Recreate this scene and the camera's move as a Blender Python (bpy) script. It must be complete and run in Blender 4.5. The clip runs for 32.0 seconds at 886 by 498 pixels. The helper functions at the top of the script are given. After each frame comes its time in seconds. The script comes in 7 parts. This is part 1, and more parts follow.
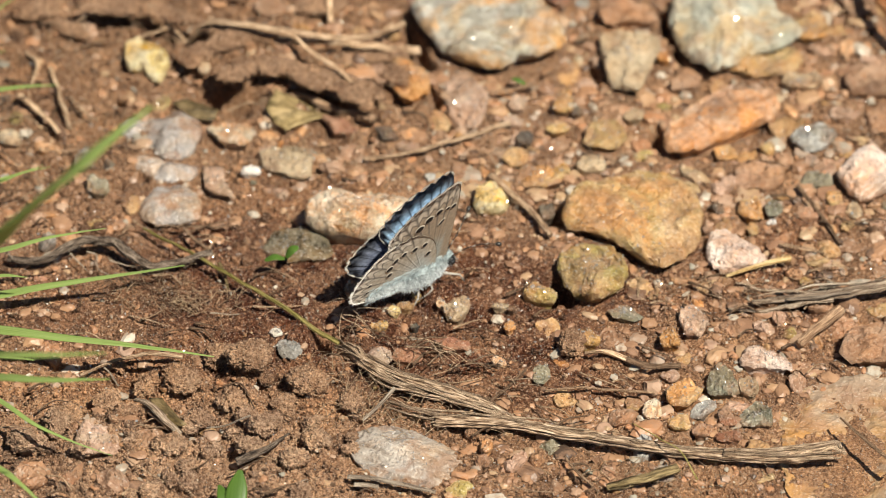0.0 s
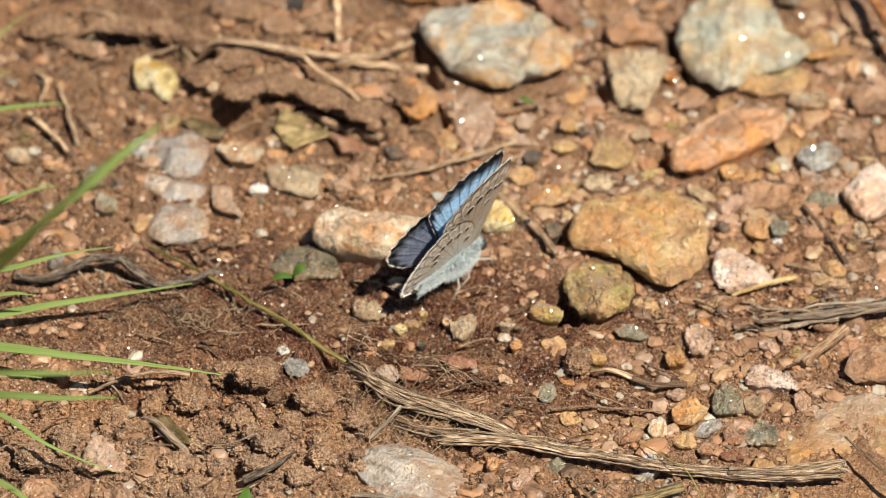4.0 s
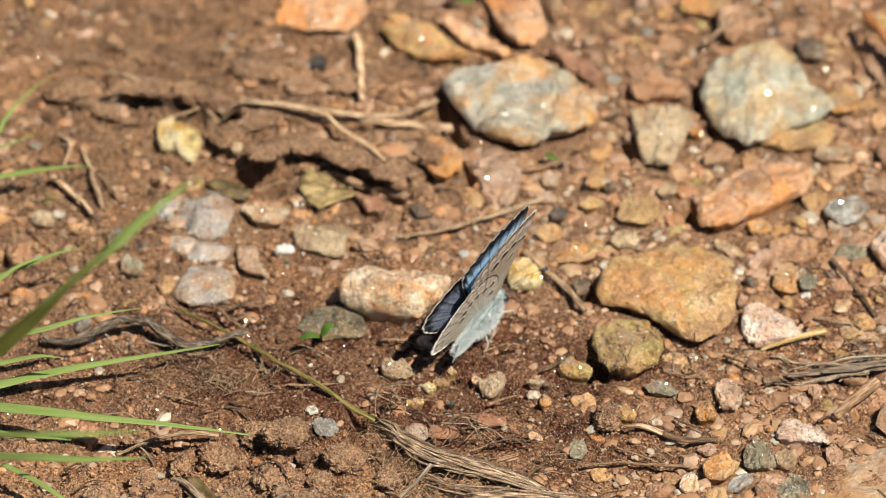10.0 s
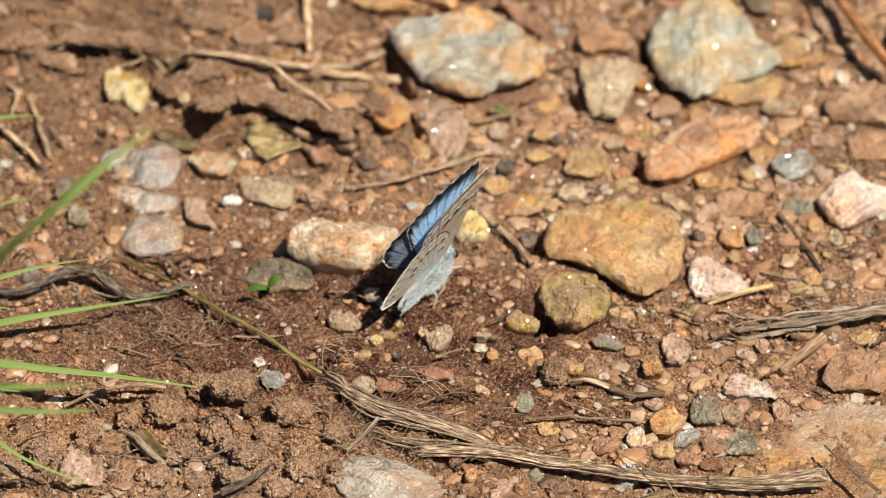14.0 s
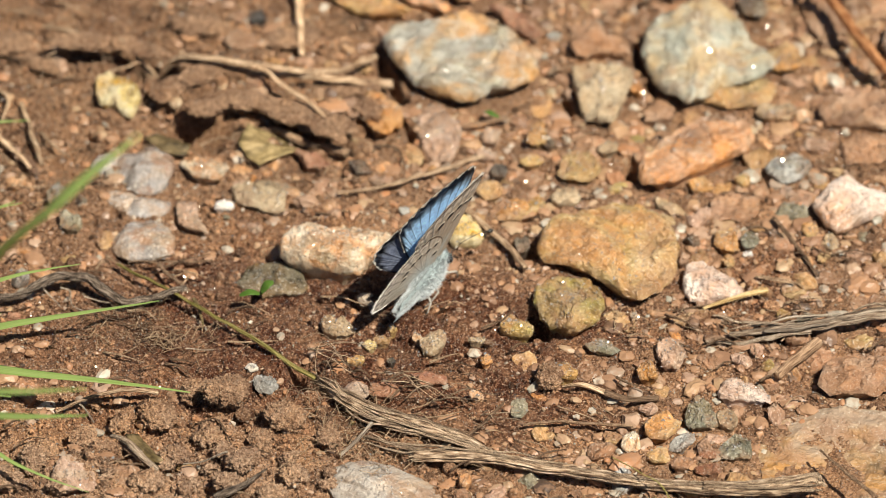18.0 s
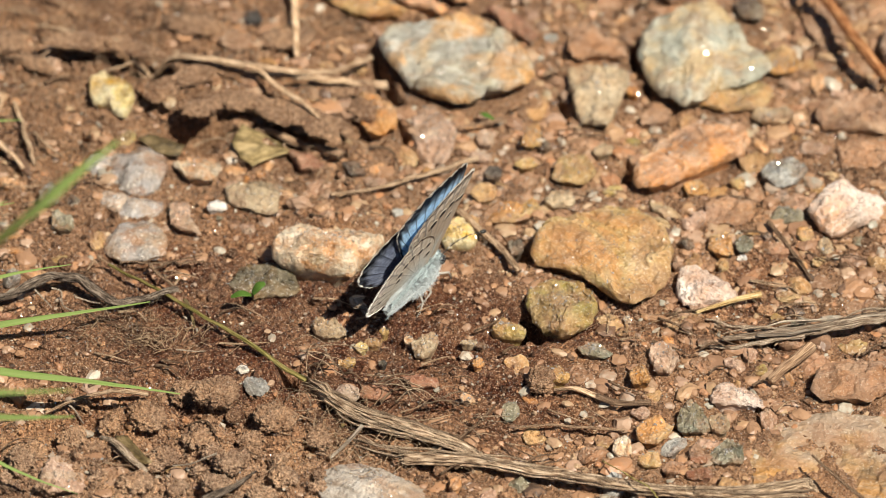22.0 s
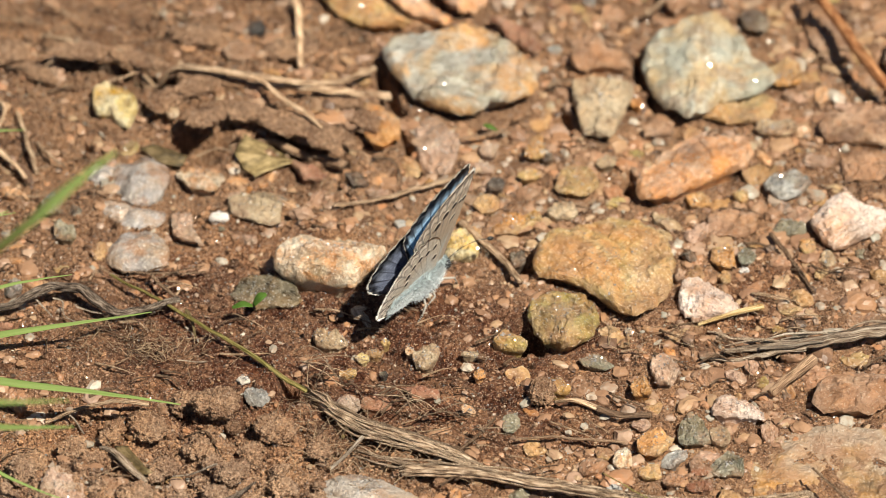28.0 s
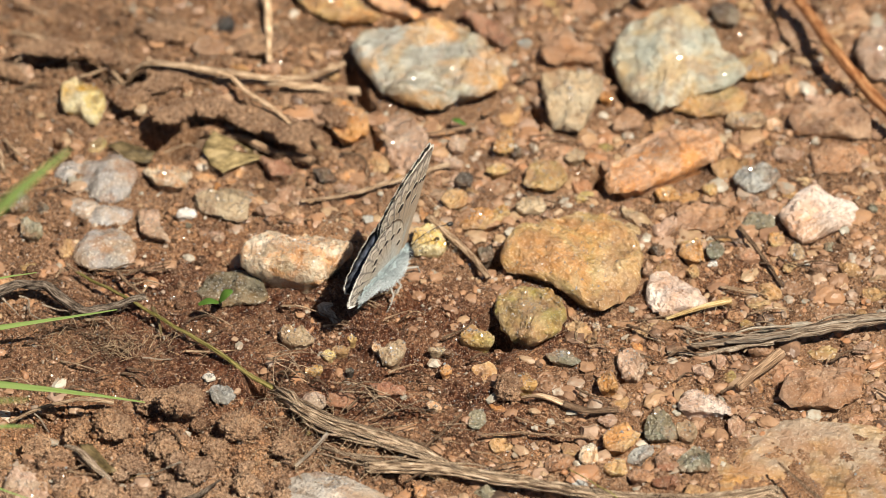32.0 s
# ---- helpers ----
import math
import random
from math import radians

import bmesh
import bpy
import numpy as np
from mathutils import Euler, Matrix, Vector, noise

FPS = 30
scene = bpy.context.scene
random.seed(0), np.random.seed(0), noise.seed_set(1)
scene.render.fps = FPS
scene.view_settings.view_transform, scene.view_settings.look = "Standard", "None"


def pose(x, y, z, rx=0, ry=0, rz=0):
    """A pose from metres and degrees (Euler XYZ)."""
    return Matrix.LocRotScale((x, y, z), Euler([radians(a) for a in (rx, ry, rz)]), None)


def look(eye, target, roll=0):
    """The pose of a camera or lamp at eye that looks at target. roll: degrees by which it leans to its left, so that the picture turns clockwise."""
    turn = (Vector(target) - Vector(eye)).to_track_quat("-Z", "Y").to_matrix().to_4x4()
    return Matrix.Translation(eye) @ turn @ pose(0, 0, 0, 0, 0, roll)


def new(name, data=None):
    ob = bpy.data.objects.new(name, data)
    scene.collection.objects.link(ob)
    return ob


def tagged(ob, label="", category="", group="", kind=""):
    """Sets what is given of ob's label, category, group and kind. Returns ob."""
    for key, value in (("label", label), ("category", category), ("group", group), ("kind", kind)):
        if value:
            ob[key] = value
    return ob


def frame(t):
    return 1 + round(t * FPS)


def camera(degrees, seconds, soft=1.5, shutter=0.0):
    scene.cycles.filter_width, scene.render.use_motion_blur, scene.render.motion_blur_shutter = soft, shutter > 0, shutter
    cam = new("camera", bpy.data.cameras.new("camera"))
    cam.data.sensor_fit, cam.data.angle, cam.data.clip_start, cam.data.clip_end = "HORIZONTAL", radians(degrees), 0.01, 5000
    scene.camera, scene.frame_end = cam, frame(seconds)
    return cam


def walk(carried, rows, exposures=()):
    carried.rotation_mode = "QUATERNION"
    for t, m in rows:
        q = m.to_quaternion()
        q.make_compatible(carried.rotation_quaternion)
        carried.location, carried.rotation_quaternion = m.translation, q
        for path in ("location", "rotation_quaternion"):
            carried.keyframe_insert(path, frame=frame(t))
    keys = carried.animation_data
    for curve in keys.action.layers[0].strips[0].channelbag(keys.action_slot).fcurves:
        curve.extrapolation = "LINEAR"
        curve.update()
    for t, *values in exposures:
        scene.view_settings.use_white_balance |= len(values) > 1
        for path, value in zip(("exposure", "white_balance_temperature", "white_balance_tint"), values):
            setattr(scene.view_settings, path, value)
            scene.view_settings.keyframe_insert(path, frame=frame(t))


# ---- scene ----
MM = 0.001


def mm(x, y, z):
    return (x * MM, y * MM, z * MM)


# ---- camera: a long lens held by hand, about 0.65 m from the butterfly ----
cam = camera(7.0, 32.0, soft=0.6)
cam.data.dof.use_dof = True
cam.data.dof.focus_distance = 0.6355
cam.data.dof.aperture_fstop = 36.0
PATH = [
    (0.0, (1.87, -502.47, 421.03), (-0.06, -2.95, -1.11), 0.025),
    (0.5, (2.37, -501.93, 421.72), (-0.47, -2.34, -0.32), -0.029),
    (1.0, (2.58, -502.30, 420.93), (0.07, -2.79, -1.21), -0.047),
    (1.5, (3.32, -501.70, 422.10), (-0.27, -3.53, -1.61), -0.094),
    (2.0, (2.43, -502.08, 421.67), (-0.23, -3.88, -2.02), -0.105),
    (2.5, (2.11, -502.02, 422.92), (-1.08, -3.40, -0.27), -0.177),
    (4.5, (3.06, -505.14, 423.28), (0.01, -4.03, 3.05), 0.125),
    (5.0, (0.46, -507.35, 424.59), (0.14, -4.21, 6.78), 0.447),
    (5.5, (-1.65, -509.48, 424.41), (2.99, -3.93, 9.53), 0.654),
    (6.0, (-3.77, -508.37, 423.67), (2.56, -3.77, 7.68), 0.778),
    (6.5, (-1.51, -505.56, 424.45), (5.66, -3.84, 4.99), 0.836),
    (7.0, (-0.59, -504.98, 423.41), (5.92, -3.06, 4.18), 0.693),
    (7.5, (-2.86, -505.40, 423.34), (4.21, -3.15, 4.52), 0.763),
    (8.0, (-2.99, -504.41, 423.12), (2.23, -1.00, 5.66), 0.274),
    (8.5, (-2.14, -501.99, 423.11), (0.15, 1.02, 5.16), -0.125),
    (9.0, (-1.64, -503.52, 421.54), (0.16, 1.82, 6.40), -0.154),
    (9.5, (-2.49, -503.24, 421.09), (1.01, 2.38, 6.31), -0.255),
    (10.0, (0.18, -503.40, 419.73), (-3.14, 1.57, 4.14), -0.663),
    (10.5, (-0.70, -502.89, 421.02), (-4.35, 0.35, 3.35), -0.492),
    (11.0, (-1.82, -501.98, 422.54), (-4.37, 0.67, 4.14), -0.478),
    (11.5, (-3.85, -501.33, 422.70), (-2.12, 0.46, 3.27), -0.024),
    (12.0, (-1.39, -502.06, 422.33), (-0.78, -1.00, 2.03), 0.125),
    (12.5, (-1.59, -502.62, 421.38), (0.59, -1.48, 1.18), 0.227),
    (13.0, (0.00, -500.99, 420.38), (0.00, 0.00, -0.00), 0.000),
    (13.5, (-2.58, -501.68, 421.99), (0.80, -1.11, 1.12), 0.096),
    (14.0, (-2.55, -501.64, 421.95), (1.59, -1.25, 0.87), 0.209),
    (14.5, (-4.26, -501.95, 421.54), (2.10, -1.75, 0.26), 0.407),
    (16.5, (-3.76, -501.51, 419.26), (1.77, 1.80, 1.70), 0.136),
    (17.0, (-3.68, -501.57, 419.14), (1.15, 1.85, 1.69), 0.124),
    (17.5, (-3.52, -500.79, 419.08), (1.58, 1.46, 0.24), 0.254),
    (18.0, (-3.38, -500.56, 418.93), (2.21, 1.14, -0.56), 0.246),
    (18.5, (-2.96, -500.48, 419.10), (1.31, 0.47, -1.31), 0.383),
    (19.0, (-2.09, -500.57, 419.73), (1.57, 1.06, 0.12), 0.324),
    (19.5, (-2.03, -500.81, 419.54), (2.50, 1.65, 0.94), 0.378),
    (20.0, (-1.86, -500.00, 418.99), (3.57, 2.30, 0.20), 0.437),
    (20.5, (0.26, -499.44, 418.62), (4.30, 2.33, -0.82), 0.383),
    (21.0, (0.03, -498.72, 417.54), (4.66, 2.75, -2.25), 0.457),
    (21.5, (2.05, -497.46, 418.55), (3.77, 2.68, -2.86), 0.287),
    (22.0, (0.91, -498.28, 417.49), (2.83, 3.34, -2.14), 0.286),
    (22.5, (1.67, -498.73, 418.33), (1.39, 2.84, -1.37), 0.312),
    (23.0, (2.05, -498.07, 417.50), (1.04, 3.08, -2.70), 0.317),
    (23.5, (1.55, -497.90, 417.29), (2.42, 3.12, -3.06), 0.596),
    (24.0, (1.76, -497.97, 417.40), (2.55, 2.97, -3.05), 0.594),
    (24.5, (2.27, -497.11, 416.76), (2.87, 3.94, -3.56), 0.322),
    (26.5, (4.00, -496.09, 417.92), (3.48, 3.50, -4.12), 0.465),
    (27.0, (4.05, -496.73, 417.92), (2.61, 2.86, -4.13), 0.345),
    (27.5, (3.45, -497.37, 417.94), (3.01, 4.04, -1.95), 0.344),
    (28.0, (4.02, -497.98, 417.11), (2.62, 4.36, -1.66), 0.231),
    (28.5, (3.46, -497.35, 417.45), (1.23, 4.31, -2.12), 0.238),
    (29.0, (3.87, -496.98, 417.59), (1.46, 4.32, -2.41), 0.238),
    (29.5, (4.26, -496.67, 417.99), (1.32, 3.87, -2.93), 0.099),
    (30.0, (5.65, -497.21, 417.15), (1.78, 4.31, -2.60), -0.111),
    (30.5, (6.63, -496.73, 417.32), (2.62, 4.97, -2.20), -0.204),
    (31.0, (7.31, -496.61, 417.11), (3.94, 5.06, -2.44), -0.179),
    (31.5, (8.80, -496.01, 417.06), (4.20, 5.41, -2.79), -0.245),
    (32.0, (12.67, -495.60, 416.74), (5.48, 5.64, -3.28), -0.526),
]
walk(cam, [(t, look(mm(*eye), mm(*aim), roll)) for t, eye, aim, roll in PATH], exposures=[(0.0, 0.49), (32.0, 0.49)])

# ---- light: high sun from the right, a little behind the camera, clear sky ----
SUN_AZ, SUN_EL = radians(-48), radians(58)
world = bpy.data.worlds.new("world")
scene.world = world
world.use_nodes = True
sky = world.node_tree.nodes.new("ShaderNodeTexSky")
sky.sky_type, sky.sun_disc = "NISHITA", False
sky.sun_elevation, sky.sun_rotation = SUN_EL, radians(90) - SUN_AZ
back = world.node_tree.nodes["Background"]
back.inputs["Strength"].default_value = 0.031
world.node_tree.links.new(sky.outputs["Color"], back.inputs["Color"])
sun_data = bpy.data.lights.new("sun", "SUN")
sun_data.energy, sun_data.angle, sun_data.color = 5.5, radians(0.55), (1.0, 0.93, 0.79)
sun = new("sun", sun_data)
sun_way = Vector((math.cos(SUN_AZ) * math.cos(SUN_EL), math.sin(SUN_AZ) * math.cos(SUN_EL), math.sin(SUN_EL)))
sun.matrix_world = look(sun_way * 3, (0, 0, 0))


# ---- materials ----
def shader(name, rough=0.6, spec=0.4):
    m = bpy.data.materials.new(name)
    m.use_nodes = True
    nodes, links = m.node_tree.nodes, m.node_tree.links
    bsdf = nodes["Principled BSDF"]
    bsdf.inputs["Roughness"].default_value = rough
    bsdf.inputs["Specular IOR Level"].default_value = spec
    return m, nodes, links, bsdf


def noise_tex(nodes, links, vec, scale, detail=4.0, rough=0.6, distortion=0.0):
    n = nodes.new("ShaderNodeTexNoise")
    n.inputs["Scale"].default_value, n.inputs["Detail"].default_value = scale, detail
    n.inputs["Roughness"].default_value, n.inputs["Distortion"].default_value = rough, distortion
    links.new(vec, n.inputs["Vector"])
    return n


def ramp(nodes, links, value, stops):
    r = nodes.new("ShaderNodeValToRGB")
    while len(r.color_ramp.elements) < len(stops):
        r.color_ramp.elements.new(0.5)
    for e, (p, c) in zip(r.color_ramp.elements, stops):
        e.position, e.color = p, (*c, 1) if len(c) == 3 else c
    links.new(value, r.inputs["Fac"])
    return r


def mix(nodes, links, fac, a, b, blend="MIX"):
    m = nodes.new("ShaderNodeMix")
    m.data_type, m.blend_type = "RGBA", blend
    for value, sock in ((fac, m.inputs[0]), (a, m.inputs[6]), (b, m.inputs[7])):
        if isinstance(value, (float, int)):
            sock.default_value = value
        elif isinstance(value, tuple):
            sock.default_value = (*value, 1)
        else:
            links.new(value, sock)
    return m.outputs[2]


def math_node(nodes, links, op, a, b=0.0, clamp=False):
    m = nodes.new("ShaderNodeMath")
    m.operation, m.use_clamp = op, clamp
    for value, sock in ((a, m.inputs[0]), (b, m.inputs[1])):
        if isinstance(value, (float, int)):
            sock.default_value = value
        else:
            links.new(value, sock)
    return m.outputs[0]


def bump(nodes, links, bsdf, height, strength, dist):
    b = nodes.new("ShaderNodeBump")
    b.inputs["Strength"].default_value, b.inputs["Distance"].default_value = strength, dist
    links.new(height, b.inputs["Height"])
    links.new(b.outputs["Normal"], bsdf.inputs["Normal"])
    return b


def where(nodes, kind="Object"):
    return nodes.new("ShaderNodeTexCoord").outputs[kind]


def soil_material(name, per_island=False, wetness=0.0, dryness=(1.0, 1.0, 1.0)):
    """Reddish loam: dry pinkish tan where raised and crumbly, dark brown and faintly shiny where damp."""
    m, nodes, links, bsdf = shader(name, 0.75, 0.35)
    pos = nodes.new("ShaderNodeNewGeometry").outputs["Position"]
    fine = noise_tex(nodes, links, pos, 2600, 5, 0.72)
    mid = noise_tex(nodes, links, pos, 260, 5, 0.6)
    large = noise_tex(nodes, links, pos, 48, 4, 0.6, 0.6)
    dry = ramp(nodes, links, fine.outputs["Fac"], [(0.34, (0.19, 0.092, 0.045)), (0.5, (0.44, 0.25, 0.14)), (0.66, (0.70, 0.43, 0.255))])
    damp = ramp(nodes, links, fine.outputs["Fac"], [(0.36, (0.06, 0.02, 0.011)), (0.53, (0.195, 0.075, 0.040)), (0.66, (0.50, 0.275, 0.165))])
    tint = ramp(nodes, links, mid.outputs["Fac"], [(0.36, (0.58, 0.50, 0.45)), (0.52, (1.0, 0.97, 0.94)), (0.8, (1.1, 1.0, 0.85))])
    # a damp patch lies round the butterfly, and fades out in an uneven line
    patch = nodes.new("ShaderNodeVectorMath")
    patch.operation = "MULTIPLY_ADD"
    links.new(pos, patch.inputs[0])
    patch.inputs[1].default_value, patch.inputs[2].default_value = (1 / 0.033, 1 / 0.0112, 0), (0.30, 1.10, 0)
    length = nodes.new("ShaderNodeVectorMath")
    length.operation = "LENGTH"
    links.new(patch.outputs[0], length.inputs[0])
    inner = math_node(nodes, links, "SUBTRACT", 1.5 + wetness, length.outputs["Value"])
    inner = math_node(nodes, links, "MULTIPLY", inner, 1.15)
    blot = math_node(nodes, links, "MULTIPLY", math_node(nodes, links, "SUBTRACT", large.outputs["Fac"], 0.47), 3.6)
    wet = math_node(nodes, links, "ADD", math_node(nodes, links, "MAXIMUM", inner, -0.56), blot, True)
    crust = nodes.new("ShaderNodeSeparateXYZ")
    links.new(pos, crust.inputs[0])
    dried = math_node(nodes, links, "MULTIPLY", math_node(nodes, links, "ADD", crust.outputs["Y"], 0.0225), -120.0, True)
    dried = math_node(nodes, links, "MULTIPLY", dried, math_node(nodes, links, "MULTIPLY", crust.outputs["X"], -70.0, True))
    wet = math_node(nodes, links, "SUBTRACT", wet, math_node(nodes, links, "MULTIPLY", dried, 0.42), True)
    wet = math_node(nodes, links, "MULTIPLY", wet, ramp(nodes, links, mid.outputs["Fac"], [(0.42, (1, 1, 1)), (0.66, (0.45, 0.45, 0.45))]).outputs["Color"])
    col = mix(nodes, links, wet, dry.outputs["Color"], damp.outputs["Color"])
    col = mix(nodes, links, 0.8, col, tint.outputs["Color"], "MULTIPLY")
    broad = noise_tex(nodes, links, pos, 105, 3, 0.6, 0.4)
    col = mix(nodes, links, 1.0, col, ramp(nodes, links, broad.outputs["Fac"], [(0.36, (0.80, 0.76, 0.72)), (0.5, (1.0, 1.0, 1.0)), (0.64, (1.18, 1.12, 1.02))]).outputs["Color"], "MULTIPLY")
    col = mix(nodes, links, 1.0, col, dryness, "MULTIPLY")
    col = mix(nodes, links, math_node(nodes, links, "MULTIPLY", dried, 0.8), col, mix(nodes, links, 1.0, col, (1.28, 1.42, 1.60), "MULTIPLY"))
    if per_island:
        rnd = nodes.new("ShaderNodeNewGeometry").outputs["Random Per Island"]
        var = ramp(nodes, links, rnd, [(0.0, (0.40, 0.36, 0.33)), (0.5, (0.98, 0.94, 0.91)), (1.0, (1.45, 1.36, 1.25))])
        col = mix(nodes, links, 1.0, col, var.outputs["Color"], "MULTIPLY")
    # lighter grains, which also paint tiny glints into the colour
    grain = ramp(nodes, links, noise_tex(nodes, links, pos, 6500, 1, 0.5).outputs["Fac"], [(0.62, (0, 0, 0)), (0.67, (0.75, 0.75, 0.75))]).outputs["Color"]
    col = mix(nodes, links, grain, col, (0.68, 0.50, 0.36))
    # dark specks put the shade of tiny pits into the colour
    speck = ramp(nodes, links, noise_tex(nodes, links, pos, 4300, 2, 0.6).outputs["Fac"], [(0.33, (0.45, 0.40, 0.37)), (0.40, (1, 1, 1))]).outputs["Color"]
    col = mix(nodes, links, 1.0, col, speck, "MULTIPLY")
    links.new(col, bsdf.inputs["Base Color"])
    gloss = math_node(nodes, links, "SUBTRACT", 0.86, math_node(nodes, links, "MULTIPLY", wet, 0.46))
    links.new(gloss, bsdf.inputs["Roughness"])
    grit = math_node(nodes, links, "ADD", fine.outputs["Fac"], math_node(nodes, links, "MULTIPLY", mid.outputs["Fac"], 1.6))
    cells = nodes.new("ShaderNodeTexVoronoi")
    cells.feature = "SMOOTH_F1"
    cells.inputs["Scale"].default_value = 4200
    links.new(pos, cells.inputs["Vector"])
    grit = math_node(nodes, links, "SUBTRACT", grit, math_node(nodes, links, "MULTIPLY", cells.outputs["Distance"], 0.5))
    bump(nodes, links, bsdf, grit, 1.0, 0.0012)
    return m


def rock_material(name, low, base, high, stain=(0.5, 0.25, 0.08), stain_amount=0.3, rough=0.5, grain=900, glint=0.5, dust=0.25, blotch=190, second=(0.36, 0.31, 0.22), second_amount=0.4):
    m, nodes, links, bsdf = shader(name, rough, 0.5)
    pos = where(nodes)
    info = nodes.new("ShaderNodeObjectInfo")
    shift = nodes.new("ShaderNodeVectorMath")
    shift.operation = "MULTIPLY_ADD"
    links.new(info.outputs["Random"], shift.inputs[0])
    shift.inputs[1].default_value = (3.1, 1.7, 2.3)
    links.new(pos, shift.inputs[2])
    vec = shift.outputs[0]
    fine = noise_tex(nodes, links, vec, grain * 3.0, 4, 0.7)
    mid = noise_tex(nodes, links, vec, grain * 0.45, 7, 0.68, 0.5)
    large = noise_tex(nodes, links, vec, blotch, 5, 0.62, 0.6)
    col = ramp(nodes, links, mid.outputs["Fac"], [(0.34, low), (0.48, base), (0.64, high)]).outputs["Color"]
    # broad cloudy zones, paler and darker, then sharp-edged mineral stains
    zone = ramp(nodes, links, noise_tex(nodes, links, vec, blotch * 0.8, 3, 0.5).outputs["Fac"], [(0.36, (0.70, 0.66, 0.60)), (0.5, (1.0, 1.0, 1.0)), (0.64, (1.12, 1.12, 1.12))]).outputs["Color"]
    col = mix(nodes, links, 1.0, col, zone, "MULTIPLY")
    spot = ramp(nodes, links, large.outputs["Fac"], [(0.44, (0, 0, 0)), (0.57, (1, 1, 1))]).outputs["Color"]
    col = mix(nodes, links, math_node(nodes, links, "MULTIPLY", spot, stain_amount), col, stain)
    other = noise_tex(nodes, links, vec, blotch * 1.25, 4, 0.55, 1.2)
    part_of = ramp(nodes, links, other.outputs["Fac"], [(0.47, (0, 0, 0)), (0.60, (1, 1, 1))]).outputs["Color"]
    col = mix(nodes, links, math_node(nodes, links, "MULTIPLY", part_of, second_amount), col, second)
    # pale seams along the layers of the stone
    lay = nodes.new("ShaderNodeMapping")
    lay.inputs["Rotation"].default_value, lay.inputs["Scale"].default_value = (0.3, 0.2, 0.6), (90, 520, 520)
    links.new(vec, lay.inputs["Vector"])
    seam = noise_tex(nodes, links, lay.outputs[0], 1.0, 3, 0.55, 0.8)
    line = ramp(nodes, links, seam.outputs["Fac"], [(0.54, (0, 0, 0)), (0.58, (0.4, 0.4, 0.4)), (0.62, (0, 0, 0))]).outputs["Color"]
    col = mix(nodes, links, line, col, tuple(min(0.9, 0.06 + 1.05 * v) for v in high))
    # darker streaks along the layers, in colour only
    pit = ramp(nodes, links, seam.outputs["Fac"], [(0.33, (0.55, 0.50, 0.45)), (0.40, (1, 1, 1))]).outputs["Color"]
    col = mix(nodes, links, 0.8, col, pit, "MULTIPLY")
    col = mix(nodes, links, 0.55, col, ramp(nodes, links, fine.outputs["Fac"], [(0.30, (0.50, 0.47, 0.44)), (0.48, (0.88, 0.86, 0.83)), (0.68, (1.2, 1.17, 1.12))]).outputs["Color"], "MULTIPLY")
    # loam dust lies in patches
    soil = ramp(nodes, links, noise_tex(nodes, links, vec, 330, 5, 0.65).outputs["Fac"], [(0.49, (0, 0, 0)), (0.60, (1, 1, 1))]).outputs["Color"]
    col = mix(nodes, links, math_node(nodes, links, "MULTIPLY", soil, dust + 0.32), col, (0.29, 0.16, 0.09))
    hue = ramp(nodes, links, info.outputs["Random"], [(0.0, (0.84, 0.82, 0.80)), (1.0, (1.04, 1.02, 1.0))]).outputs["Color"]
    col = mix(nodes, links, 1.0, col, hue, "MULTIPLY")
    # glints painted into the colour as fine near-white specks
    glint_specks = ramp(nodes, links, noise_tex(nodes, links, vec, 4800, 1, 0.5).outputs["Fac"], [(0.62, (0, 0, 0)), (0.69, (0.5, 0.5, 0.5))]).outputs["Color"]
    col = mix(nodes, links, math_node(nodes, links, "MULTIPLY", glint_specks, glint * 1.1), col, (0.86, 0.80, 0.70))
    links.new(col, bsdf.inputs["Base Color"])
    # moist gloss in patches, where no dust lies
    shine = ramp(nodes, links, noise_tex(nodes, links, vec, 260, 4, 0.6).outputs["Fac"], [(0.40, (rough, rough, rough)), (0.58, (rough * (1 - glint) + 0.06,) * 3)]).outputs["Color"]
    links.new(shine, bsdf.inputs["Roughness"])
    h = math_node(nodes, links, "ADD", math_node(nodes, links, "MULTIPLY", fine.outputs["Fac"], 0.6), math_node(nodes, links, "MULTIPLY", mid.outputs["Fac"], 2.0))
    bump(nodes, links, bsdf, h, 0.9, 0.0006)
    return m


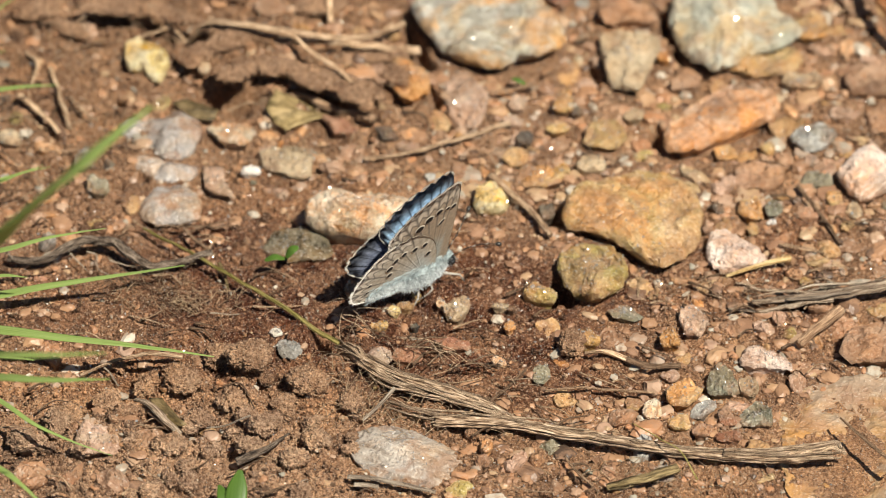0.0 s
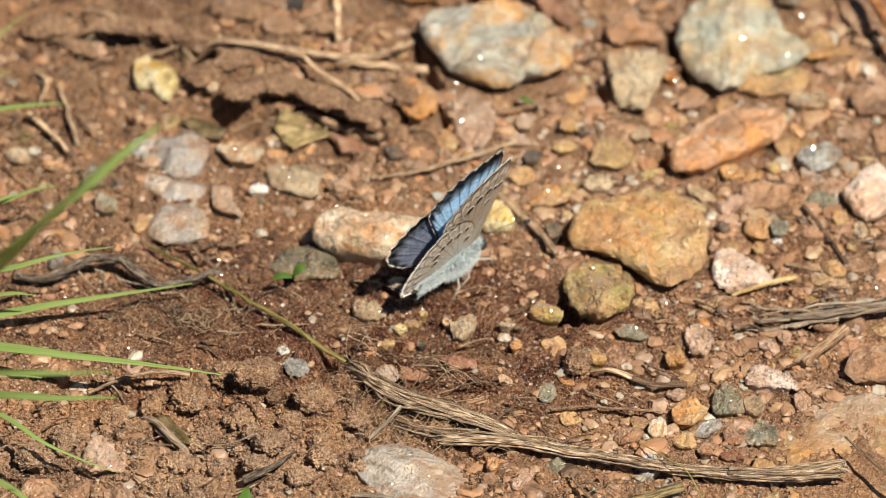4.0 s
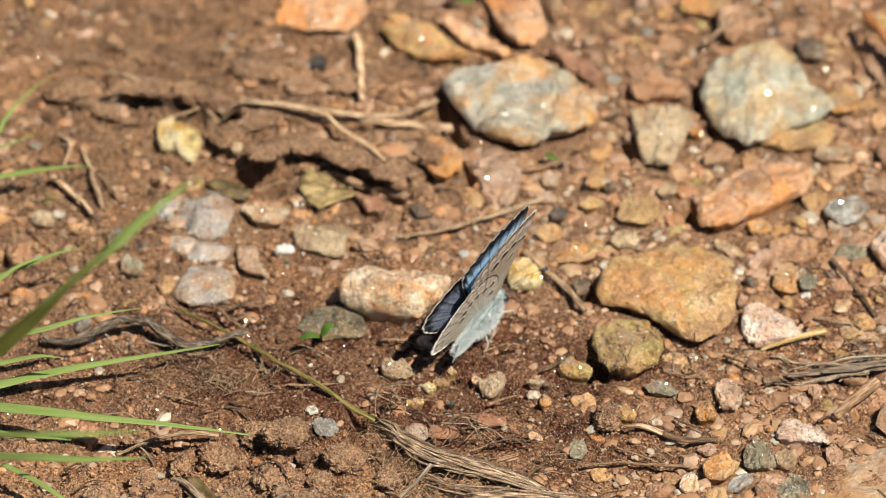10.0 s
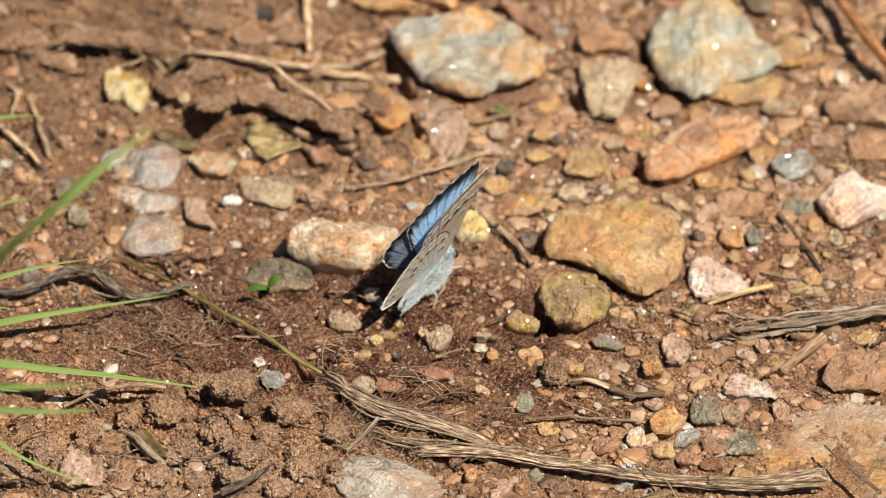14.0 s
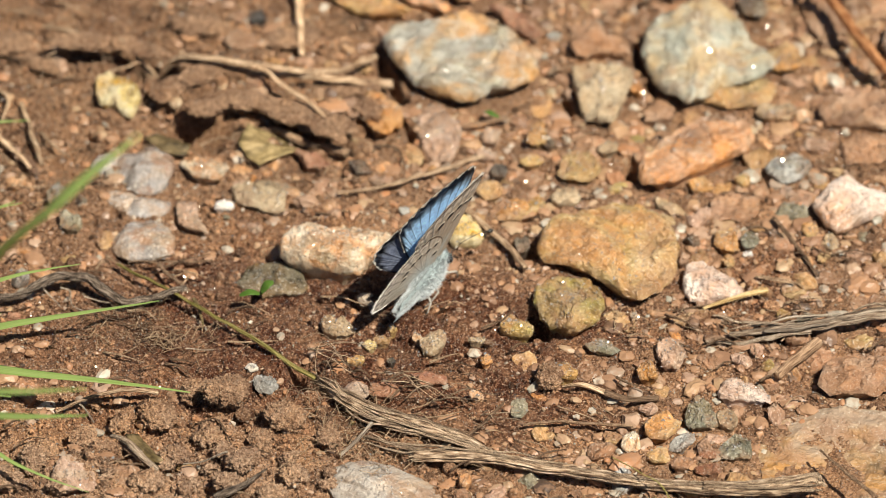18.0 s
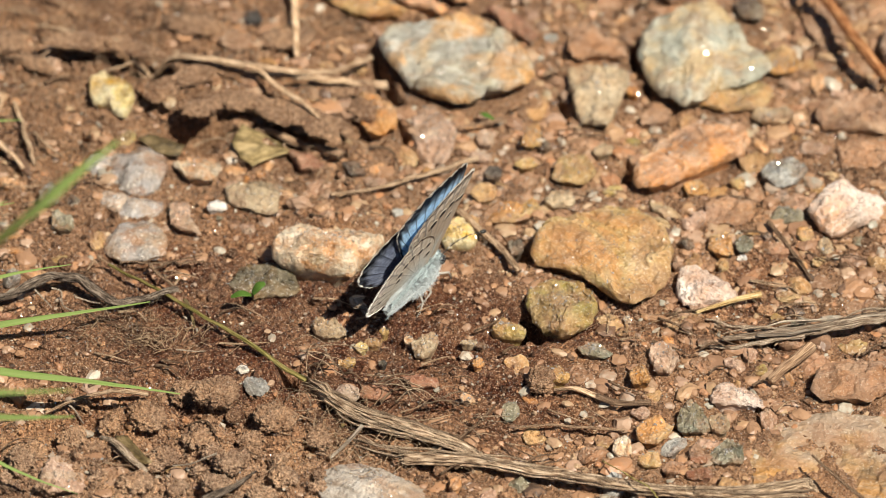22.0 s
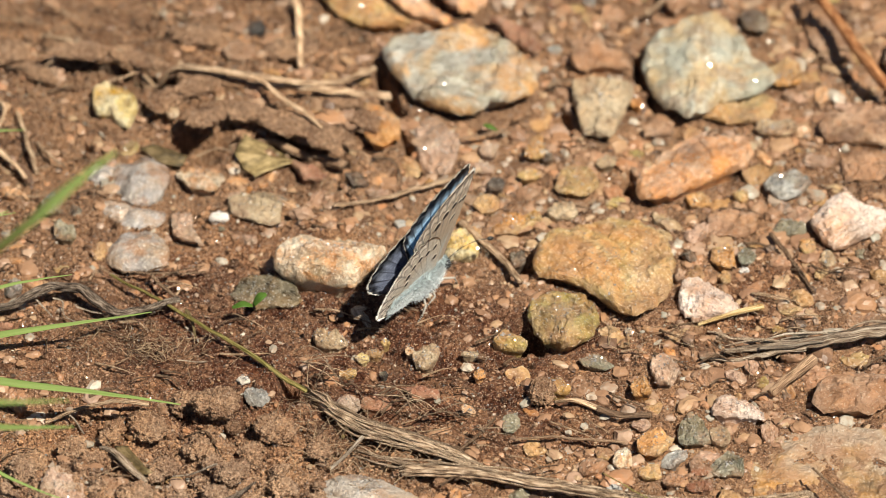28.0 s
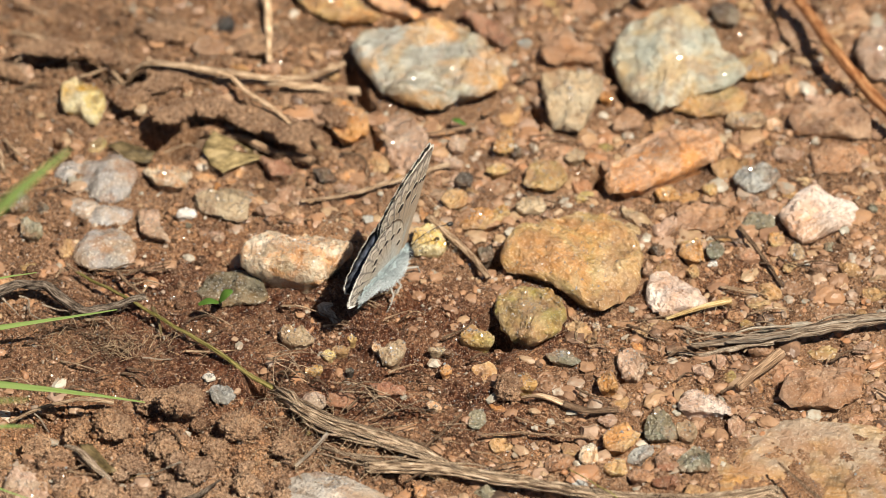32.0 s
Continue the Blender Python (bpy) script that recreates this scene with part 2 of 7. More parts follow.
ROCK = {
    "bed": rock_material("bed_rock", (0.20, 0.13, 0.07), (0.32, 0.22, 0.12), (0.41, 0.31, 0.20), (0.46, 0.235, 0.07), 0.85, 0.5, 500, 0.4, 0.3, 95, (0.34, 0.27, 0.215), 0.7),
    "slab": rock_material("slab_rock", (0.29, 0.30, 0.27), (0.47, 0.47, 0.43), (0.64, 0.65, 0.62), (0.66, 0.34, 0.10), 0.85, 0.42, 600, 0.5, 0.05, 150, (0.50, 0.47, 0.33), 0.5),
    "grey": rock_material("grey_rock", (0.27, 0.285, 0.235), (0.43, 0.44, 0.37), (0.56, 0.57, 0.50), (0.56, 0.36, 0.14), 0.65, 0.5, 600, 0.4, 0.1, 150, (0.42, 0.45, 0.39), 0.6),
    "tan": rock_material("tan_rock", (0.30, 0.18, 0.08), (0.52, 0.325, 0.145), (0.64, 0.46, 0.26), (0.60, 0.285, 0.085), 0.8, 0.42, 800, 0.5, 0.15, 130, (0.45, 0.37, 0.16), 0.6),
    "pale": rock_material("pale_rock", (0.32, 0.23, 0.14), (0.46, 0.355, 0.23), (0.56, 0.46, 0.32), (0.5, 0.28, 0.12), 0.3, 0.55, 800, 0.4, 0.25),
    "ochre": rock_material("ochre_rock", (0.42, 0.215, 0.11), (0.62, 0.34, 0.175), (0.76, 0.53, 0.35), (0.74, 0.30, 0.075), 0.7, 0.4, 600, 0.5, 0.1, 150, (0.60, 0.42, 0.32), 0.5),
    "white": rock_material("white_rock", (0.50, 0.36, 0.21), (0.68, 0.55, 0.39), (0.78, 0.70, 0.57), (0.66, 0.27, 0.07), 0.62, 0.36, 900, 0.6, 0.12, 560, (0.62, 0.54, 0.42), 0.5),
    "quartz": rock_material("quartz_rock", (0.72, 0.70, 0.66), (0.82, 0.80, 0.77), (0.9, 0.9, 0.88), (0.8, 0.7, 0.55), 0.2, 0.28, 900, 0.5, 0.0),
    "pink": rock_material("pink_rock", (0.34, 0.21, 0.15), (0.48, 0.325, 0.245), (0.61, 0.46, 0.37), (0.46, 0.26, 0.14), 0.35, 0.5, 800, 0.4, 0.25),
    "rose": rock_material("rose_rock", (0.50, 0.34, 0.26), (0.66, 0.52, 0.44), (0.77, 0.69, 0.63), (0.64, 0.33, 0.17), 0.6, 0.38, 800, 0.5, 0.05, 150, (0.72, 0.63, 0.60), 0.6),
    "yellow": rock_material("yellow_rock", (0.46, 0.32, 0.09), (0.62, 0.50, 0.22), (0.70, 0.64, 0.44), (0.70, 0.40, 0.03), 0.85, 0.36, 700, 0.6, 0.05, 190, (0.62, 0.58, 0.40), 0.6),
    "brown": rock_material("brown_rock", (0.24, 0.135, 0.085), (0.40, 0.24, 0.15), (0.52, 0.35, 0.23), (0.46, 0.21, 0.08), 0.5, 0.55, 900, 0.4, 0.4, 170, (0.40, 0.27, 0.20), 0.5),
    "red": rock_material("red_rock", (0.22, 0.08, 0.048), (0.36, 0.165, 0.10), (0.47, 0.27, 0.18), (0.42, 0.2, 0.1), 0.3, 0.5, 900, 0.4, 0.3),
    "orange": rock_material("orange_rock", (0.42, 0.19, 0.05), (0.60, 0.30, 0.09), (0.70, 0.43, 0.2), (0.6, 0.2, 0.04), 0.4, 0.5, 900, 0.4, 0.2),
    "lilac": rock_material("lilac_quartz", (0.22, 0.185, 0.165), (0.34, 0.315, 0.30), (0.46, 0.44, 0.425), (0.40, 0.26, 0.15), 0.6, 0.3, 400, 0.6, 0.45, 210, (0.29, 0.28, 0.285), 0.7),
    "green": rock_material("green_rock", (0.13, 0.135, 0.10), (0.25, 0.26, 0.20), (0.36, 0.36, 0.29), (0.30, 0.20, 0.09), 0.35, 0.45, 800, 0.5, 0.25),
    "olive": rock_material("olive_rock", (0.22, 0.14, 0.055), (0.38, 0.265, 0.12), (0.52, 0.39, 0.20), (0.44, 0.24, 0.08), 0.6, 0.45, 800, 0.5, 0.25, 150, (0.34, 0.31, 0.08), 0.6),
    "blue": rock_material("bluegrey_rock", (0.20, 0.22, 0.23), (0.36, 0.38, 0.39), (0.52, 0.53, 0.52), (0.3, 0.22, 0.14), 0.25, 0.4, 800, 0.5, 0.2),
    "dark": rock_material("dark_rock", (0.035, 0.027, 0.023), (0.075, 0.06, 0.05), (0.15, 0.125, 0.10), (0.16, 0.08, 0.04), 0.3, 0.35, 900, 0.4, 0.2),
    "chalk": rock_material("chalk_rock", (0.34, 0.28, 0.23), (0.45, 0.405, 0.36), (0.53, 0.49, 0.45), (0.50, 0.34, 0.21), 0.75, 0.4, 800, 0.4, 0.3, 110, (0.40, 0.39, 0.38), 0.6),
    "wet": rock_material("wet_rock", (0.03, 0.026, 0.018), (0.085, 0.072, 0.046), (0.19, 0.165, 0.11), (0.22, 0.12, 0.04), 0.6, 0.28, 700, 0.5, -0.2),
    "black": rock_material("black_rock", (0.012, 0.012, 0.013), (0.028, 0.028, 0.03), (0.06, 0.058, 0.055), (0.05, 0.03, 0.02), 0.2, 0.4, 900, 0.4, 0.05),
}
SOIL = soil_material("loam")
CLOD = soil_material("loam_clod", False, -1.4, (1.12, 1.20, 1.30))
CRUMB = soil_material("loam_crumbs", True, -0.5, (1.02, 1.07, 1.14))


def fibre_material(name, dark, base, light, rough=0.7, along=60, across=2200, object_axis=True):
    """Fibrous plant matter; the long axis runs along U."""
    m, nodes, links, bsdf = shader(name, rough, 0.3)
    uv = where(nodes, "UV")
    mapping = nodes.new("ShaderNodeMapping")
    mapping.inputs["Scale"].default_value = (along, across, 1)
    links.new(uv, mapping.inputs["Vector"])
    streak = noise_tex(nodes, links, mapping.outputs[0], 1.0, 4, 0.65, 0.3)
    blot = noise_tex(nodes, links, where(nodes), 180, 4, 0.6)
    col = ramp(nodes, links, streak.outputs["Fac"], [(0.40, dark), (0.5, base), (0.61, light)]).outputs["Color"]
    col = mix(nodes, links, 0.6, col, ramp(nodes, links, blot.outputs["Fac"], [(0.3, (0.55, 0.5, 0.46)), (0.55, (1, 1, 1)), (0.8, (1.2, 1.15, 1.05))]).outputs["Color"], "MULTIPLY")
    tone = ramp(nodes, links, nodes.new("ShaderNodeObjectInfo").outputs["Random"], [(0.0, (0.55, 0.52, 0.5)), (0.5, (1.0, 0.99, 0.98)), (1.0, (1.4, 1.38, 1.35))]).outputs["Color"]
    col = mix(nodes, links, 1.0, col, tone, "MULTIPLY")
    links.new(col, bsdf.inputs["Base Color"])
    bump(nodes, links, bsdf, streak.outputs["Fac"], 1.0, 0.00035)
    return m


FIBRE = {
    "bark": fibre_material("weathered_stem", (0.10, 0.06, 0.035), (0.46, 0.32, 0.205), (0.80, 0.63, 0.46), 0.7, 70, 22),
    "grey_bark": fibre_material("grey_driftwood", (0.03, 0.022, 0.016), (0.20, 0.145, 0.105), (0.48, 0.40, 0.32), 0.7, 90, 26),
    "stickwood": fibre_material("grey_stickwood", (0.15, 0.10, 0.065), (0.40, 0.29, 0.20), (0.72, 0.60, 0.47), 0.65, 60, 30),
    "twig": fibre_material("brown_twig", (0.13, 0.065, 0.032), (0.26, 0.14, 0.075), (0.40, 0.25, 0.14), 0.65, 60, 14),
    "rust": fibre_material("rust_twig", (0.20, 0.075, 0.028), (0.36, 0.15, 0.058), (0.50, 0.26, 0.12), 0.6, 50, 10),
    "root": fibre_material("tan_root", (0.15, 0.085, 0.05), (0.32, 0.20, 0.12), (0.50, 0.35, 0.23), 0.75, 60, 30),
    "straw": fibre_material("straw", (0.42, 0.25, 0.09), (0.68, 0.48, 0.22), (0.85, 0.69, 0.40), 0.5, 40, 12),
    "bleached": fibre_material("bleached_straw", (0.20, 0.15, 0.11), (0.42, 0.34, 0.26), (0.62, 0.54, 0.44), 0.55, 40, 12),
    "pale_root": fibre_material("pale_root", (0.27, 0.16, 0.09), (0.58, 0.40, 0.25), (0.78, 0.59, 0.41), 0.75, 60, 12),
    "hair": fibre_material("root_hair", (0.26, 0.17, 0.10), (0.42, 0.30, 0.19), (0.58, 0.45, 0.32), 0.7, 40, 8),
    "stalk": fibre_material("olive_stalk", (0.16, 0.15, 0.03), (0.33, 0.29, 0.085), (0.50, 0.43, 0.17), 0.5, 40, 9),
    "dryleaf": fibre_material("dry_leaf", (0.09, 0.065, 0.028), (0.19, 0.14, 0.062), (0.31, 0.235, 0.12), 0.6, 60, 14),
}


def blade_material(name, base, light):
    m, nodes, links, bsdf = shader(name, 0.42, 0.45)
    uv = where(nodes, "UV")
    mapping = nodes.new("ShaderNodeMapping")
    mapping.inputs["Scale"].default_value = (14, 16, 1)
    links.new(uv, mapping.inputs["Vector"])
    streak = noise_tex(nodes, links, mapping.outputs[0], 1.0, 3, 0.6)
    col = ramp(nodes, links, streak.outputs["Fac"], [(0.3, base), (0.7, light)]).outputs["Color"]
    links.new(col, bsdf.inputs["Base Color"])
    trans = nodes.new("ShaderNodeBsdfTranslucent")
    links.new(col, trans.inputs["Color"])
    add = nodes.new("ShaderNodeMixShader")
    add.inputs[0].default_value = 0.5
    links.new(bsdf.outputs[0], add.inputs[1])
    links.new(trans.outputs[0], add.inputs[2])
    links.new(add.outputs[0], nodes["Material Output"].inputs["Surface"])
    bump(nodes, links, bsdf, streak.outputs["Fac"], 0.3, 0.0001)
    return m


GREEN = blade_material("grass_green", (0.26, 0.37, 0.09), (0.42, 0.53, 0.19))
LEAF = blade_material("leaf_green", (0.08, 0.17, 0.02), (0.15, 0.27, 0.05))


# ---- building blocks ----
def lattice(ix, iy, seed):
    h = (ix.astype(np.int64) * 374761393 + iy.astype(np.int64) * 668265263 + seed * 1442695041) & 0x7FFFFFFF
    h = ((h ^ (h >> 13)) * 1274126177) & 0x7FFFFFFF
    return ((h ^ (h >> 16)) & 0xFFFF) / 65535.0


def value_noise(x, y, seed):
    """Smooth noise from -1 to 1 with a unit cell."""
    ix, iy = np.floor(x), np.floor(y)
    fx, fy = x - ix, y - iy
    fx, fy = fx * fx * (3 - 2 * fx), fy * fy * (3 - 2 * fy)
    a, b = lattice(ix, iy, seed), lattice(ix + 1, iy, seed)
    c, d = lattice(ix, iy + 1, seed), lattice(ix + 1, iy + 1, seed)
    return 2 * ((a * (1 - fx) + b * fx) * (1 - fy) + (c * (1 - fx) + d * fx) * fy) - 1


# hollows in the soil, with grooves added beside stones to deepen their shadows: x, y, half length, half width, turn,
# depth (mm)
FAR_PITS = [
    (-20.1, 17.9, 2.0, 2.1, 0, 6.0),
    (-17.6, 17.8, 1.3, 1.3, 0, 4.0),
    (-11.3, 16.3, 2.2, 0.9, -12, 3.5),
    (-31.3, 28.5, 2.6, 0.9, 5, 5.0),
    (-26.0, 27.3, 3.4, 0.9, -32, 5.0),
    (-23.1, 25.6, 2.0, 0.7, -25, 4.0),
    (-18.1, 25.0, 3.0, 0.8, -10, 4.0),
    (-9.7, 24.2, 2.4, 0.6, -18, 3.0),
    (-8.5, 15.8, 2.8, 0.7, -38, 4.0),
    (-2.4, 25.4, 0.5, 3.8, 18, 3.5),
    (-0.6, 17.1, 0.4, 3.5, 12, 2.5),
    (9.5, 0.9, 1.0, 2.0, 35, 3.0),
    (10.2, -9.7, 1.35, 1.7, 50, 3.5),
]
NEAR_PITS = [
    (13.7, 21.2, 0.5, 2.6, 5, 3.0),
    (20.9, 28.0, 0.5, 4.0, 12, 3.0),
    (24.3, 20.4, 1.6, 0.9, 0, 3.0),
    (19.5, 12.2, 0.7, 1.6, 0, 3.0),
    (-30.0, 5.0, 0.7, 0.9, 0, 3.0),
    (-30.1, 17.1, 0.7, 1.6, 20, 3.0),
    (-9.7, -17.0, 1.0, 2.2, 50, 3.0),
    (-16.1, -23.2, 0.6, 0.6, 0, 0.9),
    (-27.5, -22.7, 1.0, 0.8, 0, 2.4),
    (-18.0, -25.7, 1.6, 0.8, -30, 2.4),
    (30.4, -20.8, 0.7, 0.8, 0, 2.0),
    (-4.8, -6.2, 2.0, 1.2, 0, 1.0),
]
PITS = FAR_PITS + NEAR_PITS
# ridges and clods of soil: the same numbers, with a height
RIDGES = [
    (-18.5, 21.6, 6.0, 2.2, -6, 2.2),
    (-8.6, 20.8, 6.0, 2.4, -12, 1.8),
    (-29.3, 30.8, 6.0, 2.4, 0, 0.4),
    (-17.1, -21.2, 1.9, 1.6, 0, 2.0),
    (-18.0, -25.0, 1.5, 1.3, 0, 1.7),
    (-23.5, -23.1, 3.0, 2.5, 0, 1.0),
    (-12.1, -23.8, 2.4, 2.0, 0, 1.2),
    (-6.4, 4.1, 4.5, 2.2, -10, 1.6),
    (-15.5, -29.1, 2.2, 1.8, 0, 1.2),
    (-27.3, -29.1, 4.0, 2.4, 0, 0.9),
    (-36.3, 21.2, 4.0, 5.0, 0, 1.2),
    (14.8, -19.3, 2.0, 1.8, 0, 1.3),
    (-11.8, 26.3, 5.0, 1.5, -10, 1.2),
    (19.9, -14.0, 3.0, 2.0, 0, 0.6),
]


BANKS = []


def swell(x, y, cx, cy, a, b, turn, power=1.0):
    c, s = math.cos(radians(turn)), math.sin(radians(turn))
    u, v = ((x - cx) * c + (y - cy) * s) / a, (-(x - cx) * s + (y - cy) * c) / b
    return np.exp(-((u * u + v * v) ** power))


def grains(x, y, cell, seed):
    """Rounded grains, packed close: height from 0 to about 0.7, in cells."""
    ix, iy = np.floor(x / cell), np.floor(y / cell)
    best = np.zeros_like(x)
    for dx in (-1, 0, 1):
        for dy in (-1, 0, 1):
            cx, cy = ix + dx, iy + dy
            gx = (cx + 0.1 + 0.8 * lattice(cx, cy, seed)) * cell
            gy = (cy + 0.1 + 0.8 * lattice(cx, cy, seed + 1)) * cell
            r = cell * (0.35 + 0.4 * lattice(cx, cy, seed + 2))
            best = np.maximum(best, np.sqrt(np.maximum(0.0, 1 - ((x - gx) ** 2 + (y - gy) ** 2) / r ** 2)) * r / cell)
    return best


def crumbly(x, y):
    """Where the loam has dried into crumbs: the near left above all, the far left and the right less."""
    return np.clip(swell(x, y, -22, -31, 26, 11, 4, 1.5) + 0.6 * swell(x, y, -30, 26, 24, 22, 0) + 0.3 * swell(x, y, 34, -4, 20, 18, 0) + 0.4 * swell(x, y, 6, 40, 50, 16, 0), 0, 1)


def pit_depth(x, y):
    x, y = np.asarray(x, float), np.asarray(y, float)
    wx, wy = x + 0.5 * value_noise(x / 2.2, y / 2.2, 93), y + 0.5 * value_noise(x / 2.2, y / 2.2, 94)
    z = np.zeros_like(x)
    for cx, cy, a, b, turn, h in PITS:
        z = z + h * swell(wx, wy, cx, cy, a, b, turn, 2.2)
    return z


def ground_height(x, y, fine=True):
    """Height of the soil in mm at x, y in mm."""
    x, y = np.asarray(x, float), np.asarray(y, float)
    wx, wy = x + 1.2 * value_noise(x / 5, y / 5, 91), y + 1.2 * value_noise(x / 5, y / 5, 92)
    z = 0.55 * value_noise(wx / 14, wy / 14, 1) + 0.34 * value_noise(wx / 5.3, wy / 5.3, 2)
    c = crumbly(wx, wy)
    lumps = value_noise(wx / 2.3, wy / 2.3, 3)
    z = z + (0.22 + 0.3 * c) * lumps + (0.08 + 0.15 * c) * value_noise(x / 0.8, y / 0.8, 4)
    # cloddy soil: rounded lumps with sharp creases between them
    cloddy = np.clip(0.35 + 0.9 * value_noise(wx / 11, wy / 11, 81), 0, 1) * (1 - 0.55 * c)
    z = z + cloddy * (1.5 * np.sqrt(np.abs(value_noise(wx / 4.1, wy / 4.1, 82))) + 0.75 * np.sqrt(np.abs(value_noise(wx / 1.7, wy / 1.7, 83))) - 1.25)
    for cx, cy, a, b, turn, h in RIDGES:
        z = z + h * swell(wx, wy, cx, cy, a, b, turn, 1.5)
    if fine:
        c = c * np.clip(1.2 - 2.0 * pit_depth(x, y), 0.15, 1)
        patchy = np.clip(0.5 + value_noise(wx / 3.1, wy / 3.1, 61), 0, 1)
        z = z + (0.25 + 0.28 * c * patchy) * grains(wx, wy, 1.7, 31) + (0.33 + 0.1 * c) * grains(wx, wy, 0.8, 41) + (0.2 + 0.3 * c) * grains(x, y, 0.4, 51) - 0.25 - 0.45 * c
    pit = pit_depth(x, y)
    z = z - pit
    for cx, cy, a, b, turn, h in BANKS:
        near = (np.abs(x - cx) < 2.2 * a) & (np.abs(y - cy) < 2.2 * a)
        if near.any():
            u, v = x[near] - cx, y[near] - cy
            co, si = math.cos(radians(turn)), math.sin(radians(turn))
            d = np.hypot((u * co + v * si) / a, (-u * si + v * co) / b) - 1.0
            z[near] += h * np.exp(-((d / 0.22) ** 2)) * (0.6 + 0.8 * value_noise(x[near] / 1.9, y[near] / 1.9, 77))
    far = np.maximum(np.abs(x) - 80, np.abs(y) - 90)
    return (z - 0.35) * np.clip(1 - far / 200, 0, 1)


def ground_at(x, y):
    return float(ground_height(np.array([x]), np.array([y]), False)[0]) + 0.15


def mesh_object(name, verts, faces, material, parent=None, smooth=True, uvs=None, label=""):
    me = bpy.data.meshes.new(name)
    me.from_pydata(verts, [], faces)
    if uvs is not None:
        layer = me.uv_layers.new(name="UVMap")
        index = np.empty(len(me.loops), np.int64)
        me.loops.foreach_get("vertex_index", index)
        layer.data.foreach_set("uv", np.asarray(uvs, float)[index].ravel())
    if smooth:
        me.shade_smooth()
    for mat in material if isinstance(material, (list, tuple)) else [material]:
        me.materials.append(mat)
    ob = new(name, me)
    if parent is not None:
        ob.parent = parent
    if label:
        tagged(ob, label)
    return ob


def ring_faces(rings, seg, close_start=True, close_end=True):
    faces = []
    for i in range(rings - 1):
        for j in range(seg):
            k = (j + 1) % seg
            faces.append((i * seg + j, i * seg + k, (i + 1) * seg + k, (i + 1) * seg + j))
    if close_start:
        faces.append(tuple(reversed(range(seg))))
    if close_end:
        faces.append(tuple(range((rings - 1) * seg, rings * seg)))
    return faces


PROFILE = [(0.58, -1.2), (0.70, -0.45), (0.78, 0.0), (0.87, 0.22), (0.95, 0.42), (0.995, 0.62), (0.985, 0.80), (0.955, 0.93)]


def stone_shape(length, width, height, radii, seed, seg=44, planes=6, lump=0.011, crown=0.5, worn=False):
    """Verts and faces (mm) of a broken stone: an uneven outline, steep broken sides and a top split into flat facets."""
    rng = random.Random(seed)
    n = len(radii)
    cuts = [(0.0, 0.0, 1.0)]
    for _ in range(planes):
        a, slope = rng.uniform(0, 2 * math.pi), rng.uniform(0.2, 1.25)
        cuts.append((math.cos(a) * slope, math.sin(a) * slope, 1.0 + slope * rng.uniform(0.1, 0.75)))
    off = Vector((rng.uniform(-50, 50), rng.uniform(-50, 50), rng.uniform(-50, 50)))
    size = max(length, width)
    grain_way = rng.uniform(0, 3.1)
    ca, sa = math.cos(grain_way), math.sin(grain_way)
    ledge = 0.0 if worn else min(0.28, 0.10 * height + 0.015 * size)
    verts = []
    inner = 26 if seg > 80 else 15 if seg > 40 else 9
    profile = PROFILE + [(0.95 * (1 - k / (inner + 1)) ** 0.9, 1.0) for k in range(1, inner + 1)]
    for s, z in profile:
        for j in range(seg):
            th = 2 * math.pi * j / seg
            q = th / (2 * math.pi) * n
            i, f = int(q) % n, q - int(q)
            r = radii[i] * (1 - f) + radii[(i + 1) % n] * f
            px, py = r * s * math.cos(th), r * s * math.sin(th)
            top = min(c - (px * a + py * b) for a, b, c in cuts)
            top = height * (1 - crown + crown * max(top, -0.3))
            if worn:
                top *= 1 - 0.5 * (px * px + py * py) + 0.22 * noise.noise(Vector((px * 1.9, py * 1.9, 0)) + off)
            v = Vector((0.5 * length * px, 0.5 * width * py, z * top if z > 0 else z * height))
            # ragged layers along the rim, lumps on the face
            ragged = noise.noise(Vector((math.cos(th) * 2.2, math.sin(th) * 2.2, z * 0.8)) * 1.7 + off) * 0.03 + noise.noise(Vector((math.cos(th) * 6, math.sin(th) * 6, z * 2.5)) + off) * 0.032
            v.x, v.y = v.x * (1 + ragged), v.y * (1 + ragged)
            w = noise.noise_vector(v * (3.0 / size) + off) * (lump * size) + noise.noise_vector(v * (9.0 / size) + off) * (lump * 0.5 * size) + noise.noise_vector(v * 2.1 + off) * 0.04
            w.z *= 0.7
            if z > 0.5:
                # split layers: flat ledges with small steps between them
                q = 3.2 * noise.noise(Vector((v.x * ca + v.y * sa, (v.y * ca - v.x * sa) * 0.55, 0)) * (4.2 / size) + off) + 1.4 * noise.noise(Vector((v.x, v.y, 5)) * (11.0 / size) + off)
                k = math.floor(q)
                w.z += ledge * (k + min(1.0, max(0.0, (q - k - 0.8) * 5)))
            w += noise.noise_vector(v * 3.7 + off) * 0.02
            verts.append(v + w)
    c = sum(verts[-seg:], Vector()) / seg
    faces = ring_faces(len(profile), seg, True, False)
    verts.append(c)
    last, base = len(verts) - 1, (len(profile) - 1) * seg
    faces += [(base + j, base + (j + 1) % seg, last) for j in range(seg)]
    return [v * MM for v in verts], faces


